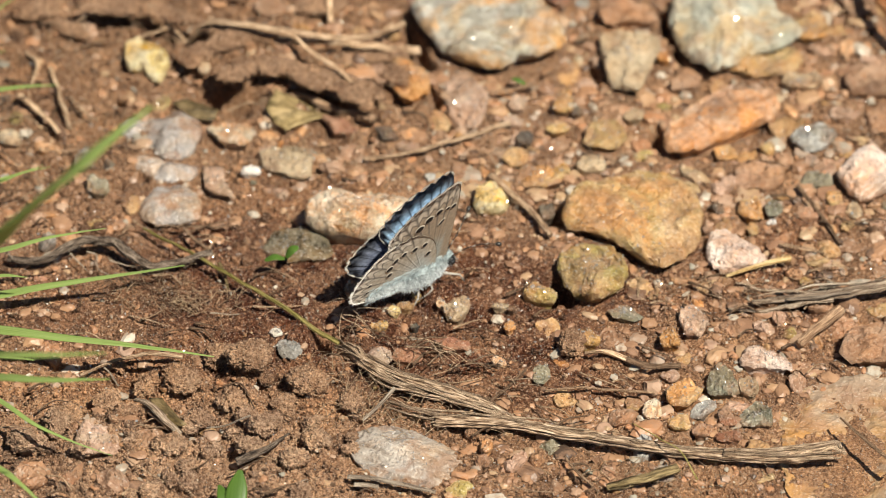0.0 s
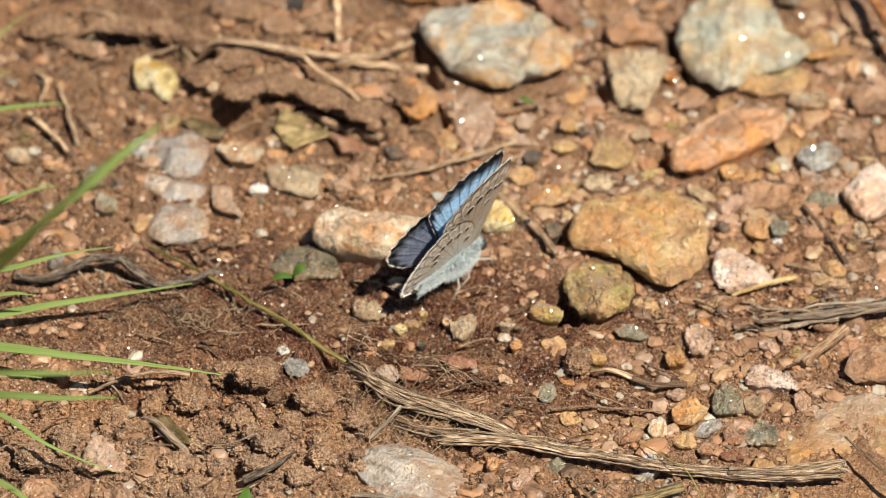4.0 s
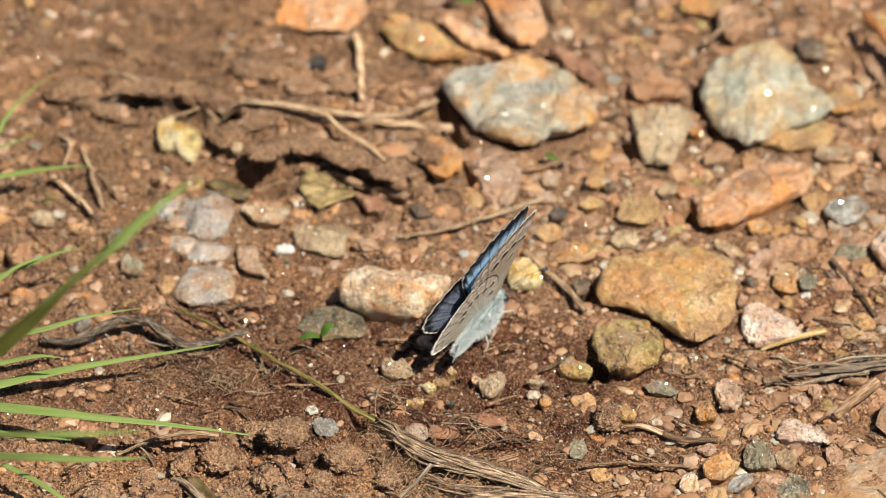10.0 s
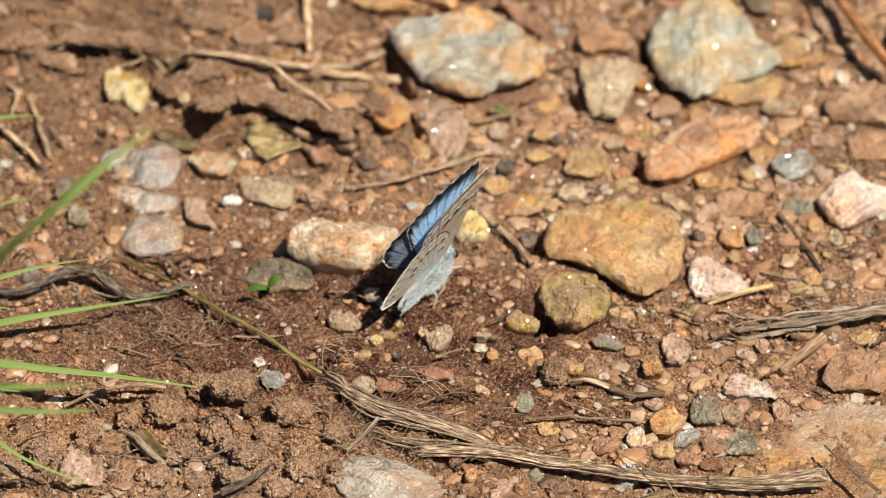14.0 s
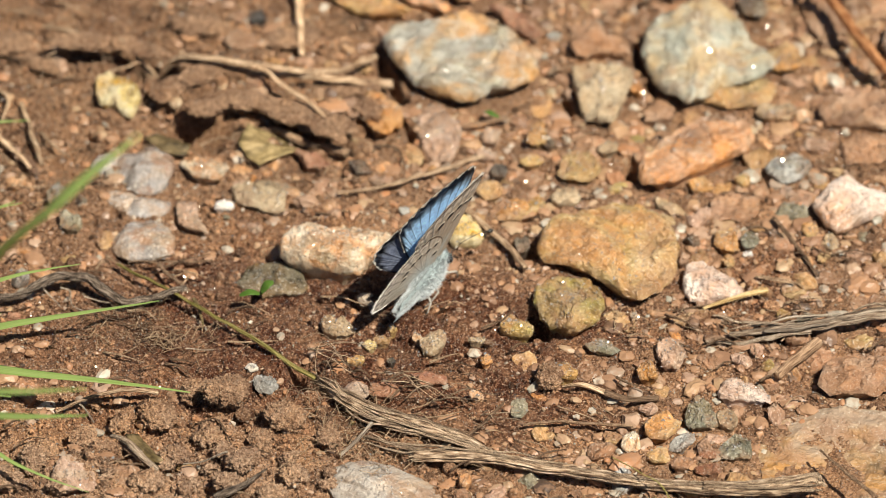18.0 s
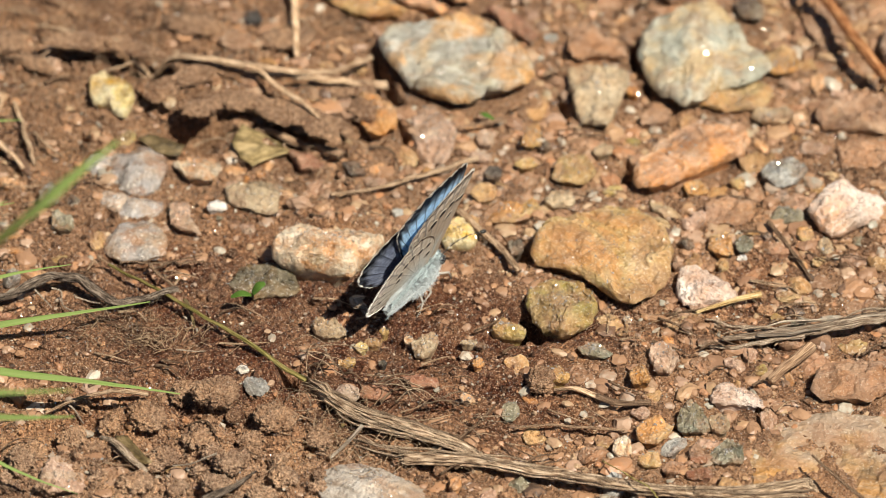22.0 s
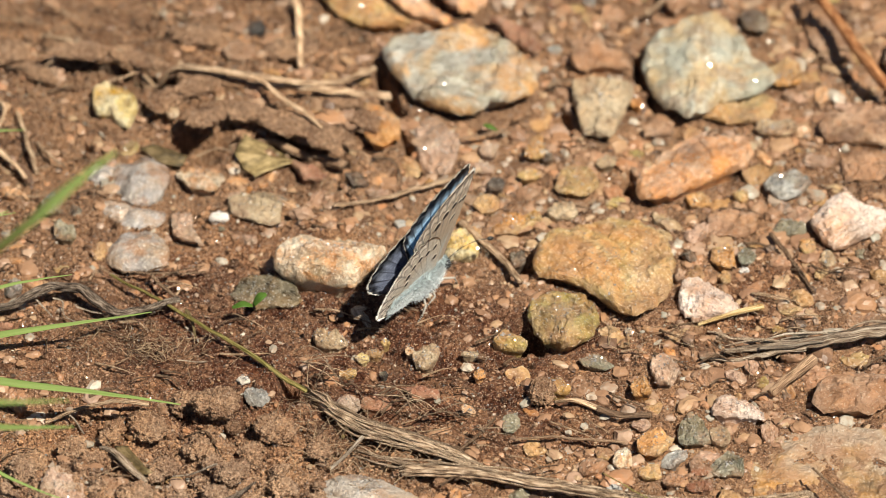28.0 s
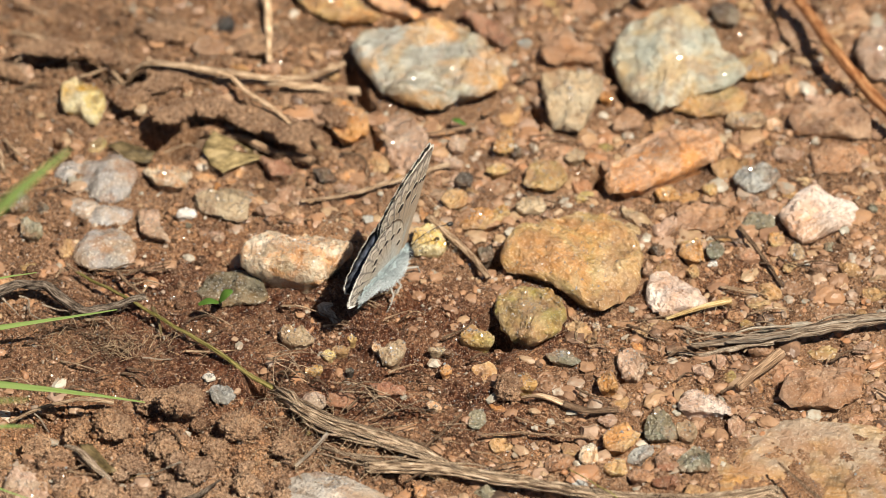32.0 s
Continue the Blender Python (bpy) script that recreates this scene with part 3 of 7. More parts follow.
STONE_WORDS = {
    "bed": "broad ochre-brown rock",
    "slab": "weathered grey slab stained with ochre", "grey": "rough grey-green stone", "tan": "tan broken stone", "pale": "pale buff stone",
    "ochre": "glittering orange-ochre slab of stone", "white": "white stone with rust-orange specks", "quartz": "bright white quartz chip",
    "pink": "dull pinkish stone", "rose": "pale rose-white quartz stone", "yellow": "pale yellow crystalline stone", "brown": "earth-brown stone",
    "red": "rust-red stone", "orange": "small orange stone", "lilac": "lilac-grey quartz lump crusted with loam", "green": "grey-green schist stone",
    "olive": "olive-yellow mossy stone", "blue": "blue-grey stone", "dark": "dark wet stone", "chalk": "pale grey smooth stone", "wet": "dark grey-green wet stone with ochre flecks", "black": "black pebble"}
WORN = ("lilac", "chalk", "quartz")
stone_count = [0]
PLACED = []
GLINTS = []
glint_rng = random.Random(17)


def stone(x, y, length, width, turn, height, kind, radii, sink=0.0, note="half sunk in reddish loam"):
    stone_count[0] += 1
    big = max(length, width)
    seg = 120 if big > 8 else 56 if big > 3 else 28
    verts, faces = stone_shape(length, width, height, radii, stone_count[0] * 7 + 3, seg, 0 if kind in WORN else 9 if big > 5 else 6, 0.02 if kind in WORN else 0.011, 0.5, kind in WORN)
    ob = mesh_object("stone" if big > 3.2 else "pebble", verts, faces, ROCK[kind])
    if kind not in WORN:
        ob.data.set_sharp_from_angle(angle=radians(30))
    ob.matrix_world = pose(x * MM, y * MM, (min(ground_at(x, y), 0.5) * 0.5 - sink) * MM, 0, 0, turn)
    tagged(ob, f"{STONE_WORDS[kind]} {note}", "stone" if big > 3.2 else "pebble", "stones on the ground")
    if kind not in ("dark", "black", "brown", "red", "bed"):
        m = pose(x, y, 0.0, 0, 0, turn)
        for v in verts[seg * 5 :]:
            if glint_rng.random() < 0.06:
                GLINTS.append(m @ (v / MM) + Vector((0, 0, ob.location.z / MM + 0.03)))
    PLACED.append((x, y, 0.5 * length, 0.5 * width, turn))
    if big > 2.2:
        BANKS.append((x, y, 0.5 * length, 0.5 * width, turn, 0.05 + 0.08 * height))
    return ob


def spline(points, n):
    """n points along a smooth curve through the given ones."""
    p = [Vector(q) for q in points]
    p = [p[0] * 2 - p[1], *p, p[-1] * 2 - p[-2]]
    out = []
    for k in range(n):
        q = k / (n - 1) * (len(p) - 3)
        i = min(int(q), len(p) - 4)
        t = q - i
        a, b, c, d = p[i : i + 4]
        out.append(0.5 * ((2 * b) + (c - a) * t + (2 * a - 5 * b + 4 * c - d) * t * t + (3 * b - a - 3 * c + d) * t ** 3))
    return out


def tube(points, r0, r1, flat=1.0, seg=10, steps=40, ribs=0.0, wobble=0.0, seed=0, twist=0.0, bulge=0.0):
    """Verts, faces and UVs of a tapered, flattened and ribbed strand along a curve (mm)."""
    rng = random.Random(seed)
    line = spline(points, steps)
    off = Vector((rng.uniform(-90, 90), rng.uniform(-90, 90), rng.uniform(-90, 90)))
    phase = [rng.uniform(0, 6.3) for _ in range(3)]
    verts, uvs, run = [], [], 0.0
    for i, c in enumerate(line):
        way = (line[min(i + 1, steps - 1)] - line[max(i - 1, 0)]).normalized()
        side = way.cross(Vector((0, 0, 1)))
        side = side.normalized() if side.length > 1e-6 else Vector((1, 0, 0))
        up = side.cross(way)
        t = i / (steps - 1)
        if i:
            run += (c - line[i - 1]).length
        r = (r0 * (1 - t) + r1 * t) * (1 + bulge * math.sin(math.pi * t))
        c = c + noise.noise_vector(c * 0.5 + off) * wobble
        for j in range(seg):
            a = 2 * math.pi * j / seg + twist * t
            rr = r * (1 + ribs * (0.6 * math.sin(5 * a + phase[0] + 2 * t) + 0.5 * math.sin(9 * a + phase[1] - 3 * t) + 0.8 * noise.noise(c * 0.9 + off + Vector((math.cos(a), math.sin(a), 0)))))
            b = 2 * math.pi * j / seg
            verts.append((c + side * (math.cos(b) * rr) + up * (math.sin(b) * rr * flat)) * MM)
            uvs.append((run * 0.01, j / seg if j * 2 <= seg else 1 - j / seg))
    return verts, ring_faces(steps, seg), uvs


def on_ground(points):
    """Lifts x, y, clearance onto the soil, smoothly."""
    return [(x, y, 0.5 * ground_at(x, y) + h) for x, y, h in points]


def strand(name, label, category, points, r0, r1, kind, flat=1.0, ribs=0.15, wobble=0.12, seg=10, steps=40, seed=0, bulge=0.0, parent=None, lifted=False, twist=0.0, group=""):
    pts = points if lifted else on_ground(points)
    base = pts[0]
    local = [(x - base[0], y - base[1], z - base[2]) for x, y, z in pts] if parent is None else pts
    verts, faces, uvs = tube(local, r0, r1, flat, seg, steps, ribs, wobble, seed, twist, bulge)
    mat = FIBRE[kind] if isinstance(kind, str) else kind
    ob = mesh_object(name, verts, faces, mat, parent, True, uvs)
    if parent is None:
        ob.location = mm(*base)
        tagged(ob, label, category, group)
    elif label:
        tagged(ob, label)
    return ob




clod_base = bmesh.new()
bmesh.ops.create_icosphere(clod_base, subdivisions=5, radius=1.0)
clod_v, clod_f = [v.co.copy() for v in clod_base.verts], [tuple(v.index for v in f.verts) for f in clod_base.faces]
clod_base.free()


def clod(at, rx, ry, rz, turn, seed, label, grainy=1.0):
    """A lump of loam made of many stuck grains, with holes between them."""
    rng = random.Random(seed)
    off = Vector((rng.uniform(-40, 40), rng.uniform(-40, 40), rng.uniform(-40, 40)))
    verts = []
    for v in clod_v:
        q = Vector((v.x * rx, v.y * ry, v.z * rz))
        grain = noise.voronoi(q * 3.4 + off)[0][0]
        fine = noise.voronoi(q * 7.0 + off)[0][0]
        verts.append(q * (1 + 0.34 * noise.noise(q * 0.8 / min(rx, ry) + off) + 0.2 * noise.noise(q * 1.7 + off)) + v * (grainy * (0.5 * (0.4 - grain) + 0.36 * (0.4 - fine))))
    ob = mesh_object("clod", [q * MM for q in verts], clod_f, CLOD)
    ob.matrix_world = pose(at[0] * MM, at[1] * MM, (ground_at(at[0], at[1]) * 0.6 + at[2]) * MM, 0, 0, turn)
    return tagged(ob, label, "clod", "clods of loam")


# ---- stones, each in its own place ----
stone(4.1, 26.7, 15.3, 12.6, -18, 2.60, "slab", (0.99, 0.95, 0.86, 0.88, 0.96, 0.98, 0.85, 0.80, 0.81, 0.90, 0.98, 0.98, 0.90, 0.83, 0.81, 0.89, 0.96, 1.01, 1.02, 0.80, 0.87, 0.96))
stone(17.2, 22.2, 8.8, 5.9, 89, 1.60, "pale", (1.00, 1.04, 1.17, 1.30, 1.03, 0.90, 0.86, 0.85, 0.92, 1.02, 0.96, 0.97, 1.03, 0.91, 0.76, 0.71, 0.73, 0.83, 1.06, 1.27, 1.10, 1.01))
stone(16.9, 30.0, 5.9, 5.2, -6, 1.17, "brown", (0.72, 0.84, 0.43, 0.61, 1.14, 0.97, 0.89, 0.84, 0.96, 0.95, 0.71, 0.67, 0.80, 1.24))
stone(27.2, 27.7, 15.0, 12.7, 86, 2.20, "grey", (0.99, 0.98, 1.01, 1.06, 1.06, 0.98, 0.95, 0.95, 0.96, 0.97, 1.03, 0.90, 0.67, 0.70, 0.80, 0.90, 0.98, 0.77, 0.69, 0.70, 0.85, 0.93))
stone(30.0, 22.4, 7.3, 4.1, 12, 0.72, "tan", (0.93, 0.92, 0.99, 1.17, 0.96, 0.87, 0.86, 0.93, 1.10, 0.99, 0.97, 1.04, 0.95, 0.89, 0.90, 0.91, 0.92, 1.01, 1.19, 0.97, 0.88, 0.88))
stone(33.1, 19.7, 3.9, 2.5, 2, 0.68, "pale", (0.93, 1.00, 0.96, 0.89, 1.02, 1.00, 0.93, 1.01, 0.99, 1.03, 0.92, 0.91, 0.99, 1.06))
stone(25.0, 12.9, 12.7, 5.7, 32, 2.00, "ochre", (0.99, 0.91, 0.92, 0.96, 0.99, 1.01, 1.00, 0.89, 0.88, 0.86, 0.88, 0.94, 1.02, 1.06, 1.01, 0.98, 0.97, 0.99, 1.01, 1.11, 1.07, 1.03))
stone(17.9, -1.0, 13.6, 11.4, -50, 2.40, "tan", (0.97, 0.93, 0.90, 0.91, 0.93, 0.97, 1.00, 1.00, 0.93, 0.85, 0.84, 0.90, 1.04, 1.07, 1.16, 1.09, 0.86, 0.75, 0.79, 0.96, 1.13, 1.04))
stone(13.4, -8.3, 8.3, 6.4, -85, 1.70, "olive", (0.95, 0.88, 0.88, 0.95, 0.94, 1.01, 0.98, 0.94, 0.96, 0.98, 0.93, 0.97, 1.00, 1.04, 1.14, 1.03, 1.01, 0.94, 0.94, 0.89, 0.87, 0.93))
stone(8.6, -10.1, 3.8, 2.9, -44, 0.99, "olive", (1.02, 0.93, 0.94, 0.89, 0.86, 1.05, 0.91, 0.89, 0.86, 0.88, 1.13, 0.92, 0.84, 0.83))
stone(-7.6, -0.8, 10.6, 7.3, 0, 3.3, "white", (0.88, 1.00, 0.84, 0.85, 0.88, 1.01, 0.82, 0.82, 0.84, 0.90, 0.95, 0.93, 1.00, 0.97, 0.88, 0.86, 0.87, 0.93, 1.03, 0.89, 0.84, 0.84))
stone(4.2, 2.2, 4.4, 3.5, -78, 1.26, "yellow", (0.83, 0.97, 1.01, 0.92, 0.78, 0.82, 1.10, 0.98, 0.95, 0.83, 0.80, 0.95, 1.04, 0.87))
stone(25.8, -5.8, 5.9, 4.9, -36, 1.50, "rose", (0.86, 1.03, 1.11, 1.10, 1.08, 1.00, 0.98, 1.05, 1.15, 1.18, 1.04, 0.88, 0.82, 0.82, 0.81, 0.83, 0.94, 0.86, 0.75, 0.71, 0.70, 0.74))
stone(25.6, -6.8, 3.0, 2.6, -24, 0.68, "pink", (0.84, 1.04, 0.86, 0.88, 0.85, 0.84, 1.03, 0.85, 0.76, 0.84, 1.04, 0.87, 0.90, 0.81))
stone(38.9, 5.4, 7.6, 6.3, 46, 1.90, "rose", (0.92, 0.90, 0.92, 1.00, 0.98, 1.00, 0.92, 0.92, 0.94, 0.88, 0.88, 0.93, 1.04, 1.19, 1.07, 0.95, 0.92, 0.95, 1.08, 1.15, 1.19, 0.99))
stone(34.0, 11.0, 4.4, 3.5, 22, 1.10, "blue", (0.92, 0.88, 0.84, 0.85, 1.01, 1.00, 1.09, 0.99, 1.00, 1.08, 1.01, 0.98, 0.85, 0.92))
stone(41.2, 19.2, 7.1, 5.2, 14, 1.57, "brown", (0.90, 0.92, 0.92, 1.00, 1.07, 0.98, 0.97, 0.99, 0.92, 0.93, 1.02, 1.06, 1.13, 0.98, 0.87, 0.82, 0.83, 0.92, 1.06, 1.25, 1.01, 0.91))
stone(41.1, 13.6, 4.9, 3.8, -1, 1.12, "brown", (0.93, 0.99, 1.05, 0.95, 1.03, 0.93, 1.03, 0.95, 0.94, 1.15, 0.96, 0.99, 0.95, 1.04))
stone(45.8, 29.4, 8.6, 5.3, 90, 1.57, "pink", (0.91, 0.87, 0.90, 0.87, 0.86, 0.93, 0.97, 0.88, 0.87, 0.93, 0.93, 0.92, 0.99, 0.92, 0.86, 0.88, 0.98, 0.86, 0.83, 0.87, 0.99, 1.04))
stone(2.2, 16.7, 8.5, 4.1, -81, 1.10, "pink", (0.99, 0.85, 0.78, 0.77, 0.78, 0.87, 0.95, 0.85, 0.82, 0.80, 0.84, 0.96, 1.03, 1.16, 1.14, 1.03, 1.01, 1.01, 1.07, 1.05, 1.05, 0.98))
stone(-3.1, 18.9, 5.5, 3.5, -77, 1.40, "orange", (0.95, 0.89, 0.91, 1.01, 0.98, 0.95, 0.99, 0.92, 0.84, 0.84, 0.91, 1.00, 1.04, 1.18, 1.10, 0.98, 0.96, 1.01, 1.06, 1.19, 1.04, 1.00))
stone(-27.7, 21.5, 6.4, 4.3, -62, 1.50, "yellow", (0.96, 0.90, 0.91, 0.97, 0.96, 1.00, 0.93, 0.94, 0.92, 0.91, 0.94, 0.94, 1.04, 0.91, 0.85, 0.84, 0.89, 0.93, 0.66, 0.55, 0.72, 0.87))
stone(-19.6, 11.8, 4.7, 3.2, -12, 0.90, "white", (0.93, 1.07, 1.21, 0.84, 0.76, 0.78, 0.81, 0.96, 0.77, 0.76, 0.95, 0.99, 1.17, 0.99))
stone(-14.4, 7.8, 5.9, 3.8, -19, 0.90, "pale", (0.85, 0.84, 0.91, 1.08, 1.05, 1.01, 0.85, 0.76, 0.76, 0.81, 0.95, 0.92, 0.85, 0.86, 0.95, 0.98, 0.95, 1.00, 1.07, 1.22, 1.14, 0.93))
stone(-17.6, 6.5, 2.0, 1.5, 12, 0.72, "quartz", (0.87, 0.92, 0.92, 0.91, 0.88, 1.05, 0.81, 0.90, 1.08))
stone(-24.9, 11.6, 6.8, 5.4, 80, 1.9, "lilac", (0.97, 0.90, 1.04, 1.10, 0.95, 0.87, 1.02, 1.00, 0.90, 0.98, 1.10), 0.75)
stone(-28.4, 12.8, 3.4, 2.9, 20, 1.1, "lilac", (0.9, 1.0, 1.1, 0.92, 0.86, 1.0, 0.95), 0.7)
stone(-26.8, 7.8, 3.6, 2.6, -30, 0.8, "lilac", (1.0, 0.88, 0.95, 1.1, 0.9, 0.98, 1.05), 0.55)
stone(-24.5, 6.8, 4.4, 3.0, 5, 1.1, "lilac", (0.92, 1.05, 0.97, 0.86, 1.0, 1.1, 0.93, 0.9), 0.6)
stone(-24.7, 2.2, 6.1, 5.8, -30, 1.6, "lilac", (1.02, 0.93, 0.88, 1.04, 1.12, 0.97, 0.86, 0.95, 1.08, 1.0, 0.9, 0.96), 0.8)
stone(-32.8, 7.8, 3.1, 1.9, -89, 0.99, "green", (0.83, 0.88, 1.11, 0.96, 1.03, 0.84, 0.85, 1.08, 0.92, 0.85, 0.96, 0.97, 1.11, 0.87))
stone(-31.5, 4.0, 2.8, 2.1, -69, 0.99, "green", (0.91, 1.10, 0.97, 0.95, 0.86, 0.96, 0.97, 0.93, 1.11, 0.90, 0.86, 1.03, 0.96, 0.92))
stone(-7.4, -11.0, 3.7, 2.5, -34, 0.99, "pale", (0.95, 1.03, 0.85, 0.86, 0.90, 1.02, 0.89, 0.87, 0.83, 0.91, 1.07, 0.96, 0.79, 0.80))
stone(1.2, -12.8, 3.3, 2.3, 65, 0.99, "pale", (0.93, 0.89, 1.06, 0.98, 1.07, 0.88, 0.90, 0.95, 1.05, 1.00, 0.86, 0.91, 0.98, 1.06))
stone(-5.6, -15.0, 1.7, 1.2, 3, 0.59, "tan", (0.85, 0.88, 0.99, 0.76, 0.99, 1.01, 0.85, 0.82, 0.99))
stone(-3.2, -19.0, 3.0, 1.9, 2, 0.72, "red", (0.86, 0.88, 1.03, 0.94, 1.05, 1.08, 0.86, 0.85, 1.05, 1.04, 0.87, 0.89, 1.09, 1.06))
stone(-5.7, -19.2, 2.9, 2.4, 19, 0.63, "pink", (0.80, 0.96, 0.84, 0.82, 1.00, 0.84, 0.83, 1.02, 0.88, 0.78, 0.74, 0.87, 1.07, 0.82))
stone(0.8, -17.3, 3.6, 2.0, -17, 0.45, "red", (0.93, 0.98, 0.80, 0.81, 0.98, 0.84, 0.88, 1.00, 0.83, 0.85, 1.01, 0.80, 0.79, 0.98))
stone(5.0, -20.2, 1.7, 1.3, -39, 0.59, "white", (0.99, 0.81, 0.74, 1.05, 0.82, 0.96, 0.81, 0.89, 0.78))
stone(5.9, -14.8, 1.3, 1.2, -87, 0.45, "orange", (0.85, 0.89, 1.00, 0.82, 1.16, 0.83, 0.98, 0.89, 0.99))
stone(-2.5, -15.0, 0.9, 0.8, -58, 0.41, "black", (0.90, 0.98, 0.84, 0.90, 0.95, 0.78, 1.10, 0.85, 0.91))
stone(6.2, -12.4, 1.2, 0.9, -8, 0.41, "dark", (0.88, 0.69, 0.91, 0.73, 0.68, 1.03, 0.73, 0.88, 0.77))
stone(5.2, -11.9, 1.9, 1.1, -7, 0.45, "pale", (0.79, 0.67, 0.99, 0.70, 0.66, 1.09, 0.73, 0.82, 0.81))
stone(12.4, -16.6, 3.3, 2.4, -18, 0.9, "tan", (1.04, 0.88, 0.86, 1.04, 0.89, 0.90, 0.93, 0.92, 0.93, 1.06, 0.89, 0.79, 0.82, 1.07))
stone(8.7, -21.5, 2.5, 1.7, 85, 0.59, "green", (0.91, 0.90, 1.09, 0.91, 0.87, 1.03, 0.97, 0.92, 1.01, 0.91, 1.01, 0.92, 0.91, 1.13))
stone(22.3, -14.8, 3.8, 2.8, 86, 1.17, "pink", (0.98, 1.02, 0.92, 1.01, 0.91, 0.89, 1.09, 0.96, 1.04, 0.97, 0.87, 0.96, 0.93, 1.10))
stone(20.1, -16.8, 2.5, 1.8, -85, 0.81, "orange", (0.83, 0.93, 1.24, 0.94, 0.90, 0.94, 0.97, 1.07, 0.87, 0.88, 1.02, 1.04, 1.04, 0.83))
stone(28.4, -19.9, 5.0, 2.3, -6, 1.26, "rose", (0.92, 0.84, 0.94, 1.04, 1.03, 1.08, 0.83, 0.81, 0.97, 1.25, 0.94, 0.87, 0.92, 1.16))
stone(38.8, -17.6, 7.9, 5.2, 18, 1.62, "brown", (0.96, 0.91, 0.95, 0.94, 0.91, 0.96, 1.00, 1.08, 1.01, 0.93, 0.93, 1.01, 1.01, 0.98, 0.91, 0.87, 0.91, 1.01, 1.03, 1.12, 0.99, 0.96))
stone(24.6, -22.5, 4.5, 2.9, -86, 1.17, "green", (0.78, 0.89, 1.20, 0.91, 0.84, 0.89, 0.92, 1.17, 0.85, 0.80, 0.91, 1.02, 1.07, 0.81))
stone(26.9, -23.3, 2.4, 2.1, -80, 0.9, "pale", (0.87, 0.98, 0.89, 0.85, 1.11, 0.82, 0.96, 0.87, 0.99))
stone(27.5, -27.2, 3.4, 3.2, 35, 0.81, "green", (0.92, 0.86, 0.99, 0.86, 0.78, 0.87, 0.94, 1.04, 0.83, 0.79, 0.83, 1.10, 0.87, 0.84))
stone(18.4, -26.3, 2.5, 1.9, 80, 0.72, "white", (0.97, 0.99, 0.84, 1.00, 0.98, 0.89, 1.13, 0.78, 0.94))
stone(22.9, -25.7, 3.0, 1.6, 37, 0.68, "blue", (0.95, 0.89, 0.92, 1.06, 0.91, 0.96, 0.90, 0.97, 0.92, 0.99, 0.93, 0.90, 1.07, 0.91))
stone(21.1, -24.1, 3.9, 3.2, 62, 0.81, "tan", (0.85, 1.03, 0.89, 0.95, 0.94, 0.85, 0.95, 0.95, 0.86, 0.97, 0.88, 0.91, 1.09, 0.86))
stone(20.7, -28.2, 2.3, 2.3, 48, 0.72, "tan", (1.00, 0.96, 0.82, 0.88, 0.97, 0.88, 0.86, 1.04, 0.83))
stone(22.8, -29.0, 2.2, 1.9, 17, 0.68, "brown", (0.91, 0.82, 1.03, 0.78, 0.95, 0.91, 0.78, 0.86, 0.88))
stone(24.9, -27.7, 2.7, 1.5, -68, 0.63, "red", (0.84, 0.99, 1.05, 0.85, 0.85, 1.07, 1.05, 0.80, 0.78, 0.93, 0.95, 1.10, 0.99, 0.82))
stone(25.1, -29.9, 2.3, 1.5, 11, 0.54, "red", (0.83, 1.03, 0.84, 0.76, 1.18, 1.10, 0.76, 0.80, 1.15))
stone(9.1, 5.7, 5.2, 3.1, 28, 0.81, "tan", (0.92, 0.84, 0.78, 0.88, 1.06, 0.86, 0.87, 1.02, 0.97, 0.87, 0.85, 0.81, 0.95, 1.05))
stone(13.4, 7.3, 3.0, 2.3, 12, 0.99, "pale", (0.81, 0.83, 1.03, 0.94, 1.07, 0.89, 0.83, 0.96, 1.00, 0.90, 0.84, 0.96, 1.03, 0.99))
stone(14.8, 12.0, 5.1, 4.4, 52, 0.81, "olive", (0.81, 1.03, 0.84, 0.85, 0.84, 0.80, 0.95, 0.89, 0.77, 0.76, 0.94, 0.91, 0.85, 0.78))
stone(-5.2, 37.2, 9.9, 4.1, -36, 1.57, "tan", (1.07, 1.08, 1.19, 0.97, 0.88, 0.87, 0.90, 0.97, 1.16, 1.11, 0.97, 0.93, 0.97, 0.99, 0.95, 1.00, 1.11, 1.01, 1.01, 0.96, 0.92, 0.95))
stone(-0.2, 37.9, 9.3, 2.4, -42, 0.9, "ochre", (0.90, 0.93, 1.05, 0.89, 0.81, 0.81, 0.88, 1.05, 0.90, 0.84, 0.85, 0.94, 1.08, 0.89, 0.81, 0.81, 0.87, 1.04, 0.91, 0.85, 0.86, 0.94))
stone(3.6, 41.4, 11.1, 4.8, -69, 1.62, "ochre", (0.97, 0.94, 0.98, 1.05, 1.00, 1.03, 0.98, 0.94, 0.99, 1.01, 0.93, 0.92, 1.00, 1.20, 1.03, 0.90, 0.86, 0.91, 1.02, 1.05, 1.08, 0.99))
stone(21.7, 42.9, 5.1, 3.8, 0, 1.17, "tan", (0.92, 0.97, 0.98, 0.89, 1.01, 1.12, 0.91, 0.92, 1.03, 1.07, 0.90, 0.92, 1.03, 1.09))
stone(31.6, 35.7, 3.7, 2.8, -59, 0.81, "dark", (0.96, 0.89, 0.93, 0.83, 0.91, 1.03, 0.84, 0.85, 1.06, 0.87, 0.88, 0.99, 0.85, 0.90))
